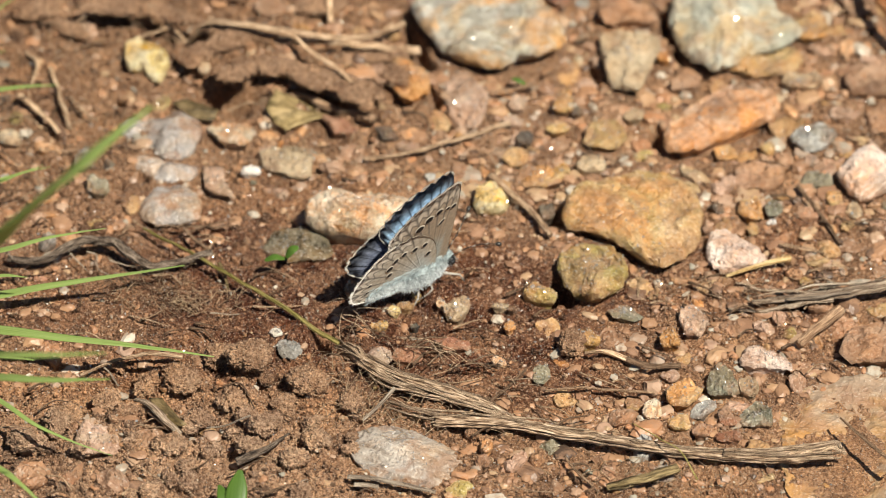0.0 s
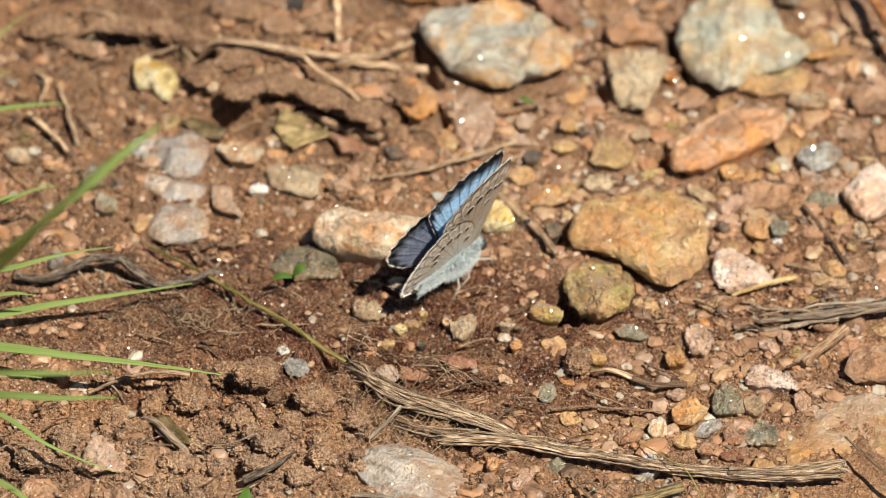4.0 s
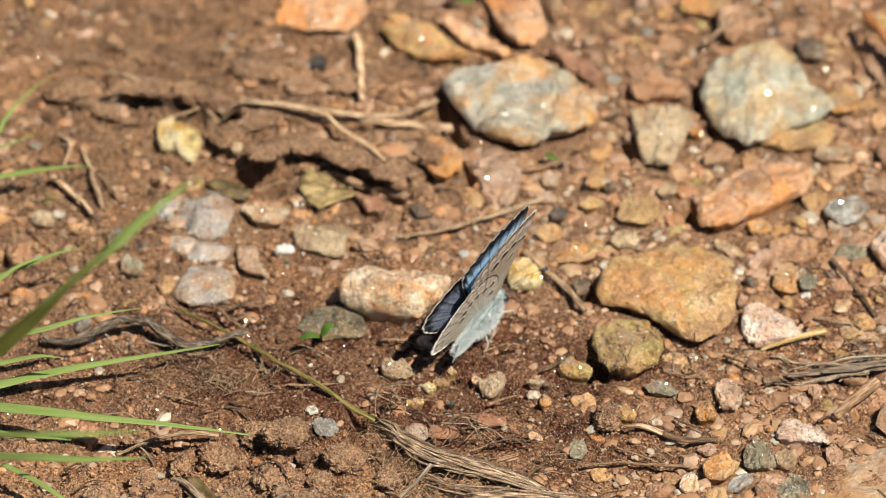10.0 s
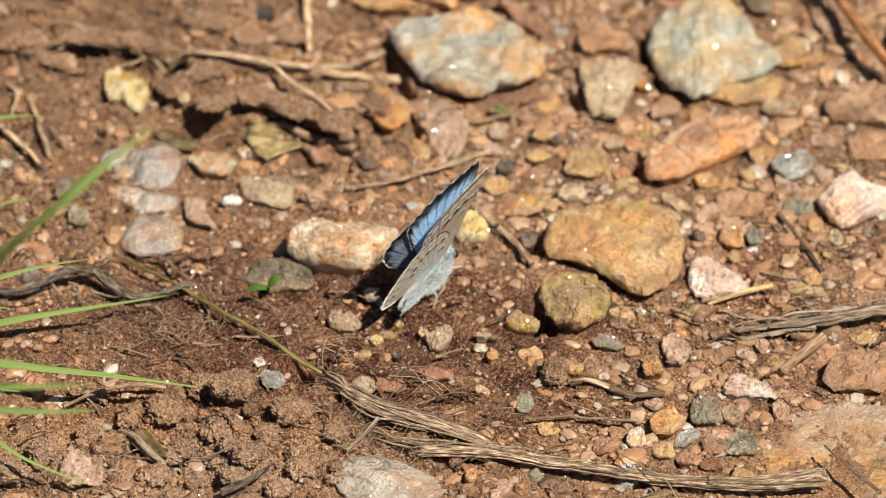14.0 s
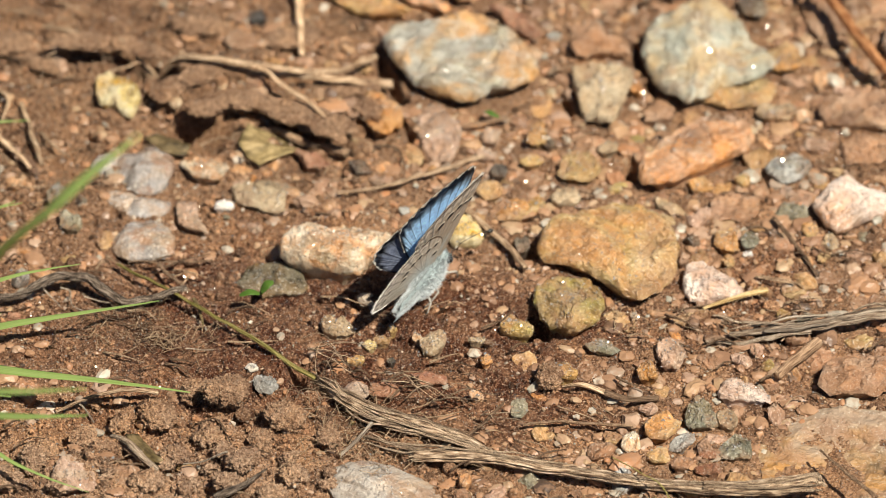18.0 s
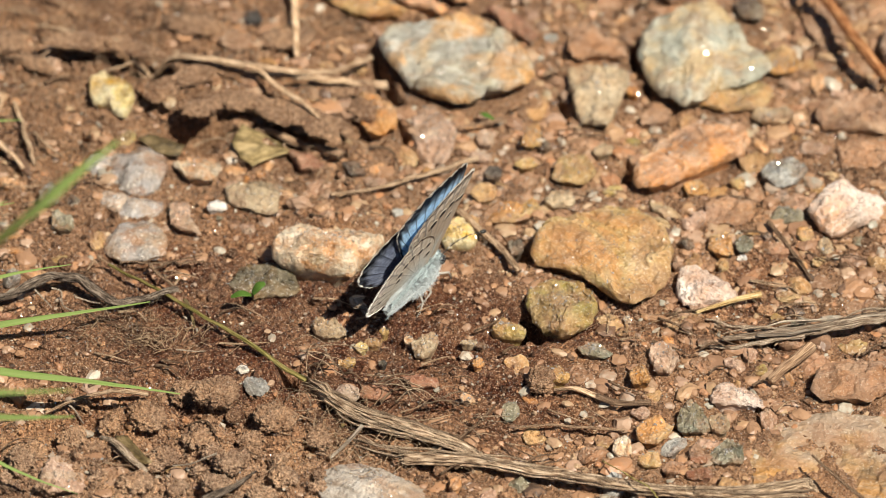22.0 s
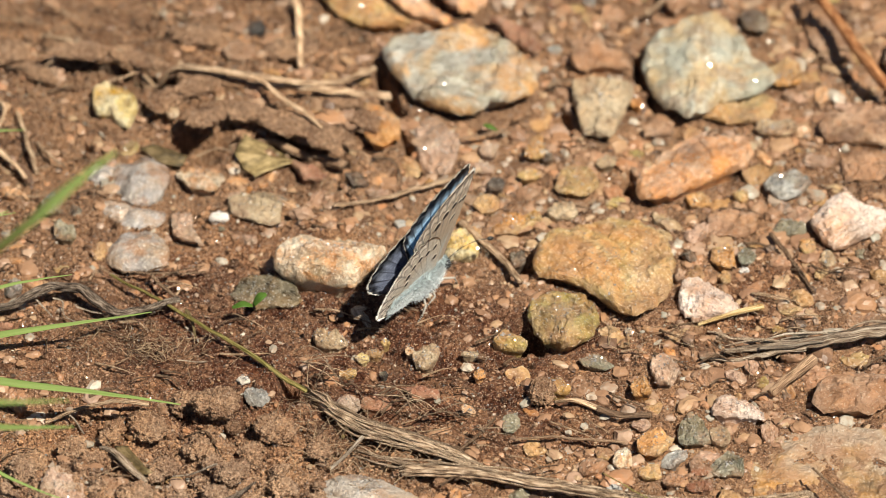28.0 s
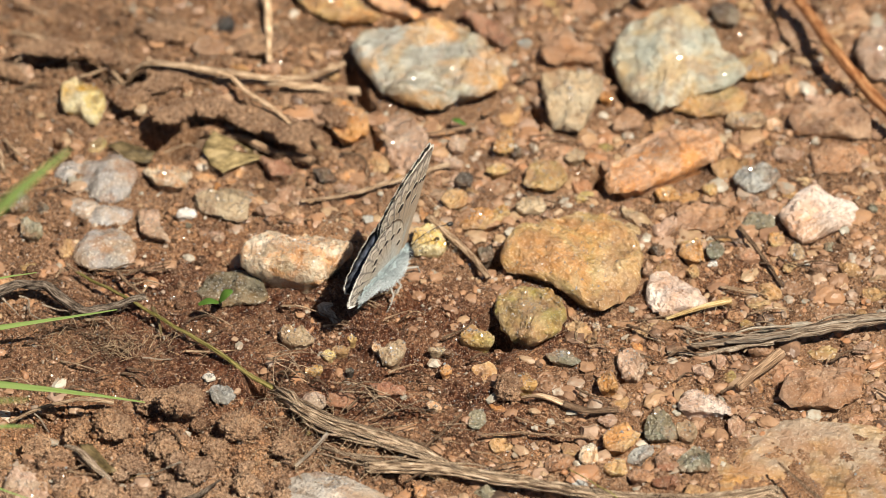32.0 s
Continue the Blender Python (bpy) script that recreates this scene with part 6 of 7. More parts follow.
# shelves of loam and root that overhang dark hollows
for k, (at, rx, ry, rz, turn) in enumerate(zip([(-16.4, 20.0, 1.5), (-11.7, 18.7, 1.4), (-7.5, 17.2, 1.1), (-20.1, 22.2, 1.2), (-22.7, 21.2, 0.8), (-4.4, 19.4, 0.8), (-34.9, 26.5, 0.6), (-38.2, 29.9, 0.5), (-20.3, 32.4, 0.5), (-6.5, 22.2, 0.6), (-11.8, 30.7, 0.5)], (3.2, 3.6, 2.6, 2.2, 2.0, 1.8, 2.2, 2.6, 2.8, 3.0, 2.4), (1.5, 1.3, 1.1, 1.2, 1.3, 1.4, 1.0, 1.6, 1.6, 1.3, 1.5), (0.75, 0.7, 0.6, 0.7, 0.8, 0.8, 0.55, 0.8, 0.7, 0.6, 0.7), (-8, -18, -30, 10, 30, 0, -25, 5, -10, 0, 15))):
    clod(at, rx, ry, rz, turn, 540 + k, "overhanging shelf of dry reddish loam" if k < 4 else "dry lump of reddish loam", 0.45)

# thin ledges of rooted loam that stand free over the hollows
for k, (x, y, z, rx, ry, rz, turn) in enumerate([(-19.5, 17.9, 2.4, 2.1, 1.3, 0.55, -4), (-30.8, 27.6, 2.5, 3.3, 1.2, 0.55, -4), (-25.8, 26.5, 2.6, 2.9, 1.2, 0.55, -22), (-19.0, 24.1, 2.5, 3.6, 1.1, 0.55, -13), (-11.5, 16.6, 2.4, 2.4, 1.1, 0.5, -12), (-8.2, 14.9, 2.2, 2.3, 1.1, 0.5, -40)]):
    clod((x, y, z - 0.6 * ground_at(x, y)), rx, ry, rz, turn, 580 + k, "overhanging ledge of rooted reddish loam", 0.4)

# ---- loose pebbles, crumbs of loam and grit ----
ICO = bmesh.new()
bmesh.ops.create_icosphere(ICO, subdivisions=2, radius=1.0)
ico_v = np.array([v.co[:] for v in ICO.verts])
ico_f = np.array([[v.index for v in f.verts] for f in ICO.faces])
ICO.free()
ICO = bmesh.new()
bmesh.ops.create_icosphere(ICO, subdivisions=1, radius=1.0)
small_v = np.array([v.co[:] for v in ICO.verts])
small_f = np.array([[v.index for v in f.verts] for f in ICO.faces])
ICO.free()


def covered_by(x, y, grow):
    hit = np.zeros(len(x), bool)
    for cx, cy, a, b, turn in PLACED:
        dx, dy = x - cx, y - cy
        c, s = math.cos(radians(turn)), math.sin(radians(turn))
        hit |= ((dx * c + dy * s) / max(a + grow, 0.1)) ** 2 + ((-dx * s + dy * c) / max(b + grow, 0.1)) ** 2 < 1
    return hit


def stony(x, y):
    """How thick the gravel lies: sparse in the damp middle and at the near left, dense at the right and far."""
    x, y = np.asarray(x, float), np.asarray(y, float)
    d = 0.3 + 0.75 * np.exp(-(((x - 32) / 26) ** 2 + ((y - 8) / 38) ** 2)) + 0.5 * np.exp(-(((x - 8) / 18) ** 2 + ((y - 20) / 14) ** 2))
    d = d - 0.3 * np.exp(-(((x + 18) / 22) ** 2 + ((y + 13) / 8) ** 2))
    return d + 0.25 * value_noise(x / 7, y / 7, 55)


rng = random.Random(5)
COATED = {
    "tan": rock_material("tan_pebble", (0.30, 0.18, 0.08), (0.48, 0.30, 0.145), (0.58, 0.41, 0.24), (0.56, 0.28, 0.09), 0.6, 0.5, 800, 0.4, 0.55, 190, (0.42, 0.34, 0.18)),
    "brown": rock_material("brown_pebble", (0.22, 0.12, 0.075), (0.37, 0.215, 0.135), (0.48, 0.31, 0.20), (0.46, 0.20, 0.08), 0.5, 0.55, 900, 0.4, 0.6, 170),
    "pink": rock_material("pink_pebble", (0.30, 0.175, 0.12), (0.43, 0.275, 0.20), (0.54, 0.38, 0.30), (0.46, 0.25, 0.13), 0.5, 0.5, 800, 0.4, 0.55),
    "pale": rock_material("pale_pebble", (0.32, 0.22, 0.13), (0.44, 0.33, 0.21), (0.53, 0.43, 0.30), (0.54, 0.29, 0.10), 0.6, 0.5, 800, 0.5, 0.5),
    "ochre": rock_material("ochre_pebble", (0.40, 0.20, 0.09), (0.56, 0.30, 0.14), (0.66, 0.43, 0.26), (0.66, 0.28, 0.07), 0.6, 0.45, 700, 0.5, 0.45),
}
PEBBLE_KINDS = ["tan", "brown", "brown", "pink", "pale", "brown", "tan", "red", "green", "pink", "olive", "blue", "brown", "dark", "ochre", "brown"]
shapes = []
for k in range(16):
    radii = tuple(rng.uniform(0.66, 1.12) for _ in range(7))
    verts, faces = stone_shape(2.0, 2.0 * rng.uniform(0.55, 0.95), rng.uniform(0.5, 0.9), radii, 900 + k, 22, 7, 0.02, 0.8)
    me = bpy.data.meshes.new("pebble")
    me.from_pydata(verts, [], faces)
    me.shade_smooth()
    me.set_sharp_from_angle(angle=radians(30))
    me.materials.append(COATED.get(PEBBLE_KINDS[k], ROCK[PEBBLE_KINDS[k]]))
    shapes.append((me, PEBBLE_KINDS[k]))
made = 0
while made < 110:
    x, y = rng.uniform(-46, 50), rng.uniform(-38, 58)
    size = 0.62 * math.exp(rng.gauss(0, 0.5))
    if rng.random() > stony(x, y) or covered(x, y, size * 0.7) or (abs(x - 1) < 8 and abs(y + 9) < 7 and size > 0.5):
        continue
    me, kind = shapes[rng.randrange(16)]
    ob = new("pebble", me)
    ob.matrix_world = pose(x * MM, y * MM, (ground_at(x, y) - 0.22 * size) * MM, rng.uniform(-14, 14), rng.uniform(-14, 14), rng.uniform(0, 360)) @ Matrix.Diagonal((size, size, size * rng.uniform(0.8, 1.2), 1))
    tagged(ob, f"small {STONE_WORDS[kind].replace('stone', 'pebble')} on the loam", "pebble", "loose pebbles")
    PLACED.append((x, y, size, size, 0))
    made += 1


made = 0
while made < 300:
    x, y = rng.uniform(-46, 50), rng.uniform(-36, 58)
    size = rng.uniform(0.8, 1.2) + 0.9 * rng.random() ** 2
    if rng.random() > stony(x, y) - 0.25 or covered(x, y, size * 0.6) or (abs(x - 1) < 11 and abs(y + 8) < 10):
        continue
    me, kind = shapes[rng.choice((0, 0, 1, 2, 3, 4, 5, 6, 9, 10, 12, 14, 14, 15))]
    large = size > 1.0
    ob = new("stone" if large else "pebble", me)
    ob.matrix_world = pose(x * MM, y * MM, (ground_at(x, y) - 0.38 * size) * MM, rng.uniform(-12, 12), rng.uniform(-12, 12), rng.uniform(0, 360)) @ Matrix.Diagonal((size, size * rng.uniform(0.75, 1.1), size * 0.75, 1))
    tagged(ob, f"{STONE_WORDS[kind].replace('stone', 'pebble')} sunk in the loam" if not large else f"small {STONE_WORDS[kind]} sunk in the loam", "stone" if large else "pebble", "stones on the ground" if large else "loose pebbles")
    PLACED.append((x, y, size * 0.8, size * 0.8, 0))
    made += 1


def scatter(name, label, category, material, count, size, seed, base_v, base_f, density, area, flat=0.75, jitter=0.22, bury=0.25, smooth=False):
    r = np.random.RandomState(seed)
    px, py = np.zeros(0), np.zeros(0)
    while len(px) < count:
        x, y = r.uniform(area[0], area[1], count), r.uniform(area[2], area[3], count)
        keep = (r.uniform(0, 1, count) < density(x, y)) & (pit_depth(x, y) < 0.6)
        x, y = x[keep], y[keep]
        keep = ~covered_by(x, y, -0.15)
        px, py = np.concatenate([px, x[keep]]), np.concatenate([py, y[keep]])
    px, py = px[:count], py[:count]
    ps = size * np.exp(np.clip(r.normal(0, 0.5, count), -1.0, 0.75))
    pz = ground_height(px, py)
    n, k = len(base_v), len(base_f)
    v = base_v[None] * (1 + jitter * r.randn(count, n, 1)) * (1 + 0.25 * r.randn(count, 1, 3))
    v[..., 2] *= flat
    a = r.uniform(0, 2 * np.pi, count)
    c, s = np.cos(a)[:, None], np.sin(a)[:, None]
    v = np.stack([v[..., 0] * c - v[..., 1] * s, v[..., 0] * s + v[..., 1] * c, v[..., 2]], -1) * ps[:, None, None]
    v += np.stack([px, py, pz + ps * (flat - bury) * 0.8], -1)[:, None]
    f = base_f[None] + (np.arange(count) * n)[:, None, None]
    ob = mesh_object(name, (v.reshape(-1, 3) * MM).tolist(), f.reshape(-1, 3).tolist(), material, None, smooth)
    return tagged(ob, label, category, kind="stuff")


def grit_material():
    m, nodes, links, bsdf = shader("grit", 0.4, 0.5)
    rnd = nodes.new("ShaderNodeNewGeometry").outputs["Random Per Island"]
    col = ramp(nodes, links, rnd, [(0.0, (0.06, 0.04, 0.03)), (0.12, (0.24, 0.13, 0.075)), (0.35, (0.33, 0.19, 0.105)), (0.5, (0.36, 0.17, 0.08)), (0.65, (0.38, 0.26, 0.15)), (0.78, (0.34, 0.22, 0.155)), (0.92, (0.27, 0.25, 0.20)), (1.0, (0.52, 0.45, 0.36))])
    speck = noise_tex(nodes, links, nodes.new("ShaderNodeNewGeometry").outputs["Position"], 900, 6, 0.7)
    crust = ramp(nodes, links, speck.outputs["Fac"], [(0.47, (0, 0, 0)), (0.60, (0.7, 0.7, 0.7))])
    col = mix(nodes, links, crust.outputs["Color"], col.outputs["Color"], (0.30, 0.175, 0.105))
    links.new(col, bsdf.inputs["Base Color"])
    n = noise_tex(nodes, links, nodes.new("ShaderNodeNewGeometry").outputs["Position"], 2500, 4)
    bump(nodes, links, bsdf, n.outputs["Fac"], 0.5, 0.0002)
    return m


GRIT = grit_material()
AREA = (-48, 51, -42, 62)
scatter("loam_crumbs", "crumbs of dry reddish loam", "soil", CRUMB, 9000, 0.135, 21, small_v, small_f, lambda x, y: (0.12 + crumbly(x, y)) * np.clip(0.45 + value_noise(x / 2.6, y / 2.6, 71), 0.05, 1), AREA, 0.85, 0.14, 0.3, True)
scatter("loam_granules", "fine granules of reddish loam", "soil", CRUMB, 42000, 0.072, 22, small_v, small_f, lambda x, y: 0.12 + crumbly(x, y), AREA, 0.9, 0.12, 0.2, True)
scatter("loam_lumps", "small lumps of reddish loam", "soil", CRUMB, 900, 0.30, 28, ico_v, ico_f, lambda x, y: (0.15 + crumbly(x, y)) * np.clip(0.3 + value_noise(x / 4.1, y / 4.1, 72), 0.03, 1), AREA, 0.8, 0.12, 0.35, True)
scatter("gravel", "fine gravel of many colours", "gravel", GRIT, 4200, 0.23, 23, ico_v, ico_f, lambda x, y: 0.7 * stony(x, y), AREA, 0.55, 0.13, 0.4)
scatter("rubble", "broken bits of tan and brown stone", "gravel", GRIT, 1500, 0.46, 27, ico_v, ico_f, lambda x, y: stony(x, y) - 0.12, AREA, 0.5, 0.13, 0.5)
scatter("sand", "coarse sand grains", "sand", GRIT, 9000, 0.09, 24, small_v, small_f, lambda x, y: 0.8 + 0 * x, AREA, 0.8, 0.15, 0.2)


# added shiny flakes that catch the sun, standing in for glints of wet soil and stone
glint_mat, glint_nodes, glint_links, glint_bsdf = shader("mica", 0.2, 0.9)
glint_bsdf.inputs["Base Color"].default_value, glint_bsdf.inputs["Metallic"].default_value = (0.8, 0.77, 0.72, 1), 0.7
rng = random.Random(77)
glint_v, glint_f = [], []
glint_x = np.random.RandomState(8).uniform((-46, -40), (51, 60), (13000, 2))
glint_z = ground_height(glint_x[:, 0], glint_x[:, 1])
for x, y, z in [(*q, h) for q, h in zip(glint_x.tolist(), glint_z.tolist())] + [tuple(q) for q in GLINTS]:
    s = 0.048 * math.exp(rng.gauss(0, 0.4))
    turn = Euler((rng.gauss(0, 0.7), rng.gauss(0, 0.7), rng.uniform(0, 6))).to_matrix()
    at = Vector((x, y, z + 0.07))
    n = len(glint_v)
    for h in (-0.25, 0.25):
        glint_v += [(at + turn @ Vector((s * math.cos(a * 1.2566), s * math.sin(a * 1.2566) * 0.8, h * s))) * MM for a in range(5)]
    glint_f += [tuple(n + i for i in (4, 3, 2, 1, 0)), tuple(n + i for i in (5, 6, 7, 8, 9))] + [(n + i, n + (i + 1) % 5, n + 5 + (i + 1) % 5, n + 5 + i) for i in range(5)]
tagged(mesh_object("glint_flakes", glint_v, glint_f, glint_mat, None, False), "tiny added flakes that make wet sun glints on loam and stones", "mica", kind="stuff")


# ---- the butterfly: a small blue, wings half raised over its body; x runs forward, z up, lengths in mm ----
def wing_material(name, upper):
    m, nodes, links, bsdf = shader(name, 0.62 if not upper else 0.48, 0.25 if not upper else 0.12)
    edge, vein, lune = (nodes.new("ShaderNodeAttribute") for _ in range(3))
    edge.attribute_name, vein.attribute_name, lune.attribute_name = "reach", "vein", "lune"
    fine = noise_tex(nodes, links, where(nodes), 2600, 4, 0.7)
    soft = noise_tex(nodes, links, where(nodes), 380, 3, 0.6)
    r = math_node(nodes, links, "ADD", edge.outputs["Fac"], math_node(nodes, links, "MULTIPLY", math_node(nodes, links, "SUBTRACT", soft.outputs["Fac"], 0.5), 0.06))
    if upper:
        # powder blue with a broad black border that runs inward along the dark veins; the hindwings are duskier
        reach = math_node(nodes, links, "SUBTRACT", math_node(nodes, links, "ADD", r, 0.05), math_node(nodes, links, "MULTIPLY", lune.outputs["Fac"], 0.06))
        dusk = nodes.new("ShaderNodeAttribute")
        dusk.attribute_name = "dusk"
        blue = mix(nodes, links, dusk.outputs["Fac"], (0.52, 0.78, 1.0), (0.23, 0.265, 0.36))
        root = mix(nodes, links, dusk.outputs["Fac"], (0.24, 0.42, 0.68), (0.13, 0.19, 0.30))
        col = mix(nodes, links, ramp(nodes, links, reach, [(0.05, (0, 0, 0)), (0.42, (1, 1, 1))]).outputs["Color"], root, blue)
        col = mix(nodes, links, ramp(nodes, links, reach, [(0.82, (0, 0, 0)), (0.885, (0.65, 0.65, 0.65)), (0.94, (1, 1, 1))]).outputs["Color"], col, (0.016, 0.016, 0.021))
        streaks = noise_tex(nodes, links, where(nodes), 700, 2, 0.5)
        col = mix(nodes, links, math_node(nodes, links, "MULTIPLY", ramp(nodes, links, streaks.outputs["Fac"], [(0.45, (0, 0, 0)), (0.6, (1, 1, 1))]).outputs["Color"], 0.16), col, (0.55, 0.62, 0.72))
        thin = ramp(nodes, links, vein.outputs["Fac"], [(0.45, (0, 0, 0)), (0.9, (0.75, 0.75, 0.75))]).outputs["Color"]
        col = mix(nodes, links, thin, col, (0.02, 0.026, 0.04))
        shade = (0.6, 0.6, 0.63), (1.3, 1.3, 1.33)
    else:
        # warm grey-brown, dusted turquoise at the root; pale cells between dark veins, and two scalloped lines along the margin
        col = ramp(nodes, links, r, [(0.0, (0.36, 0.42, 0.42)), (0.22, (0.34, 0.35, 0.31)), (0.42, (0.315, 0.235, 0.150)), (0.74, (0.33, 0.25, 0.165)), (0.88, (0.42, 0.345, 0.25)), (1.0, (0.52, 0.46, 0.375))]).outputs["Color"]
        hind = nodes.new("ShaderNodeAttribute")
        hind.attribute_name = "dusk"
        pale_hind = ramp(nodes, links, r, [(0.0, (0.40, 0.45, 0.45)), (0.3, (0.43, 0.42, 0.38)), (0.55, (0.41, 0.355, 0.27)), (0.8, (0.46, 0.41, 0.33)), (1.0, (0.58, 0.53, 0.45))]).outputs["Color"]
        col = mix(nodes, links, math_node(nodes, links, "MULTIPLY", hind.outputs["Fac"], 0.85), col, pale_hind)
        arch = math_node(nodes, links, "MULTIPLY", math_node(nodes, links, "SUBTRACT", 1.0, lune.outputs["Fac"]), 0.085)
        scallop = math_node(nodes, links, "ADD", edge.outputs["Fac"], arch)
        lines = ramp(nodes, links, scallop, [(0.845, (0, 0, 0)), (0.865, (0.85, 0.85, 0.85)), (0.885, (0, 0, 0)), (0.955, (0, 0, 0)), (0.98, (0.95, 0.95, 0.95)), (1.0, (0.3, 0.3, 0.3))]).outputs["Color"]
        pale = ramp(nodes, links, scallop, [(0.875, (0, 0, 0)), (0.90, (0.55, 0.55, 0.55)), (0.945, (0.45, 0.45, 0.45)), (0.96, (0, 0, 0))]).outputs["Color"]
        col = mix(nodes, links, pale, col, (0.68, 0.62, 0.52))
        col = mix(nodes, links, lines, col, (0.075, 0.055, 0.04))
        outer = ramp(nodes, links, edge.outputs["Fac"], [(0.35, (0.15, 0.15, 0.15)), (0.66, (0.95, 0.95, 0.95))]).outputs["Color"]
        col = mix(nodes, links, math_node(nodes, links, "MULTIPLY", vein.outputs["Fac"], outer), col, (0.06, 0.045, 0.033))
        shade = (0.68, 0.67, 0.66), (1.2, 1.19, 1.17)
    col = mix(nodes, links, 1.0, col, ramp(nodes, links, fine.outputs["Fac"], [(0.3, shade[0]), (0.7, shade[1])]).outputs["Color"], "MULTIPLY")
    links.new(col, bsdf.inputs["Base Color"])
    bsdf.inputs["Sheen Weight"].default_value = 0.0 if upper else 0.1
    bump(nodes, links, bsdf, fine.outputs["Fac"], 0.35, 0.0001)
    return m


def plain(name, col, rough=0.6, grain=0.3):
    m, nodes, links, bsdf = shader(name, rough, 0.35)
    n = noise_tex(nodes, links, where(nodes), 2200, 3)
    c = mix(nodes, links, grain, col, ramp(nodes, links, n.outputs["Fac"], [(0.3, tuple(v * 0.45 for v in col)), (0.7, tuple(min(v * 1.5, 1) for v in col))]).outputs["Color"])
    links.new(c, bsdf.inputs["Base Color"])
    return m


WING_UP, WING_DOWN = wing_material("wing_upperside", True), wing_material("wing_underside", False)
FRINGE = plain("wing_fringe", (0.74, 0.70, 0.63))
SPOT, SPOT_RING = plain("wing_spot", (0.012, 0.011, 0.011)), plain("spot_ring", (0.50, 0.44, 0.36))
FUR, FUR_PALE = plain("body_fur_grey", (0.36, 0.42, 0.43), 0.8), plain("body_fur_pale", (0.56, 0.60, 0.61), 0.8)
FUR_DARK = plain("abdomen_grey", (0.30, 0.32, 0.32), 0.8)
CHITIN, LEG_PALE, EYE = plain("chitin_dark", (0.03, 0.027, 0.024), 0.4), plain("leg_pale", (0.33, 0.30, 0.26)), plain("eye_dark", (0.02, 0.02, 0.022), 0.2)

# outlines from the wing root: forward u, outward v
FORE = [(1.9, 0.2), (1.75, 3.8), (1.45, 7.6), (1.0, 11.4), (0.3, 14.0), (-1.6, 13.3), (-3.8, 11.85), (-5.45, 9.8), (-5.9, 7.9), (-4.2, 4.8), (-2.3, 2.1), (-0.5, 0.1)]
HIND = [(0.6, 0.6), (-0.4, 4.6), (-1.9, 6.7), (-4.0, 7.8), (-6.2, 7.4), (-7.8, 6.1), (-8.8, 4.2), (-9.2, 2.3), (-8.6, 0.7), (-6.6, -0.4), (-3.6, -1.0), (-0.8, -1.0)]


def closed_curve(points, n):
    p = [Vector((*q, 0)) for q in points]
    out = []
    k = len(p)
    for i in range(n):
        q = i / n * k
        j, t = int(q), q - int(q)
        a, b, c, d = p[(j - 1) % k], p[j % k], p[(j + 1) % k], p[(j + 2) % k]
        out.append(0.5 * ((2 * b) + (c - a) * t + (2 * a - 5 * b + 4 * c - d) * t * t + (3 * b - a - 3 * c + d) * t ** 3))
    return out


def wing_point(u, v, side, lift, camber):
    """A place on a wing that stands in the plane of the body; side -1 is the right wing. lift > 0 lies on the underside."""
    bend = camber * (v * v / 190.0) - 0.10 * math.sin(max(0.0, min(1.0, -u / 9.0)) * math.pi)
    return Vector((u, side * (bend + lift), v)) * MM


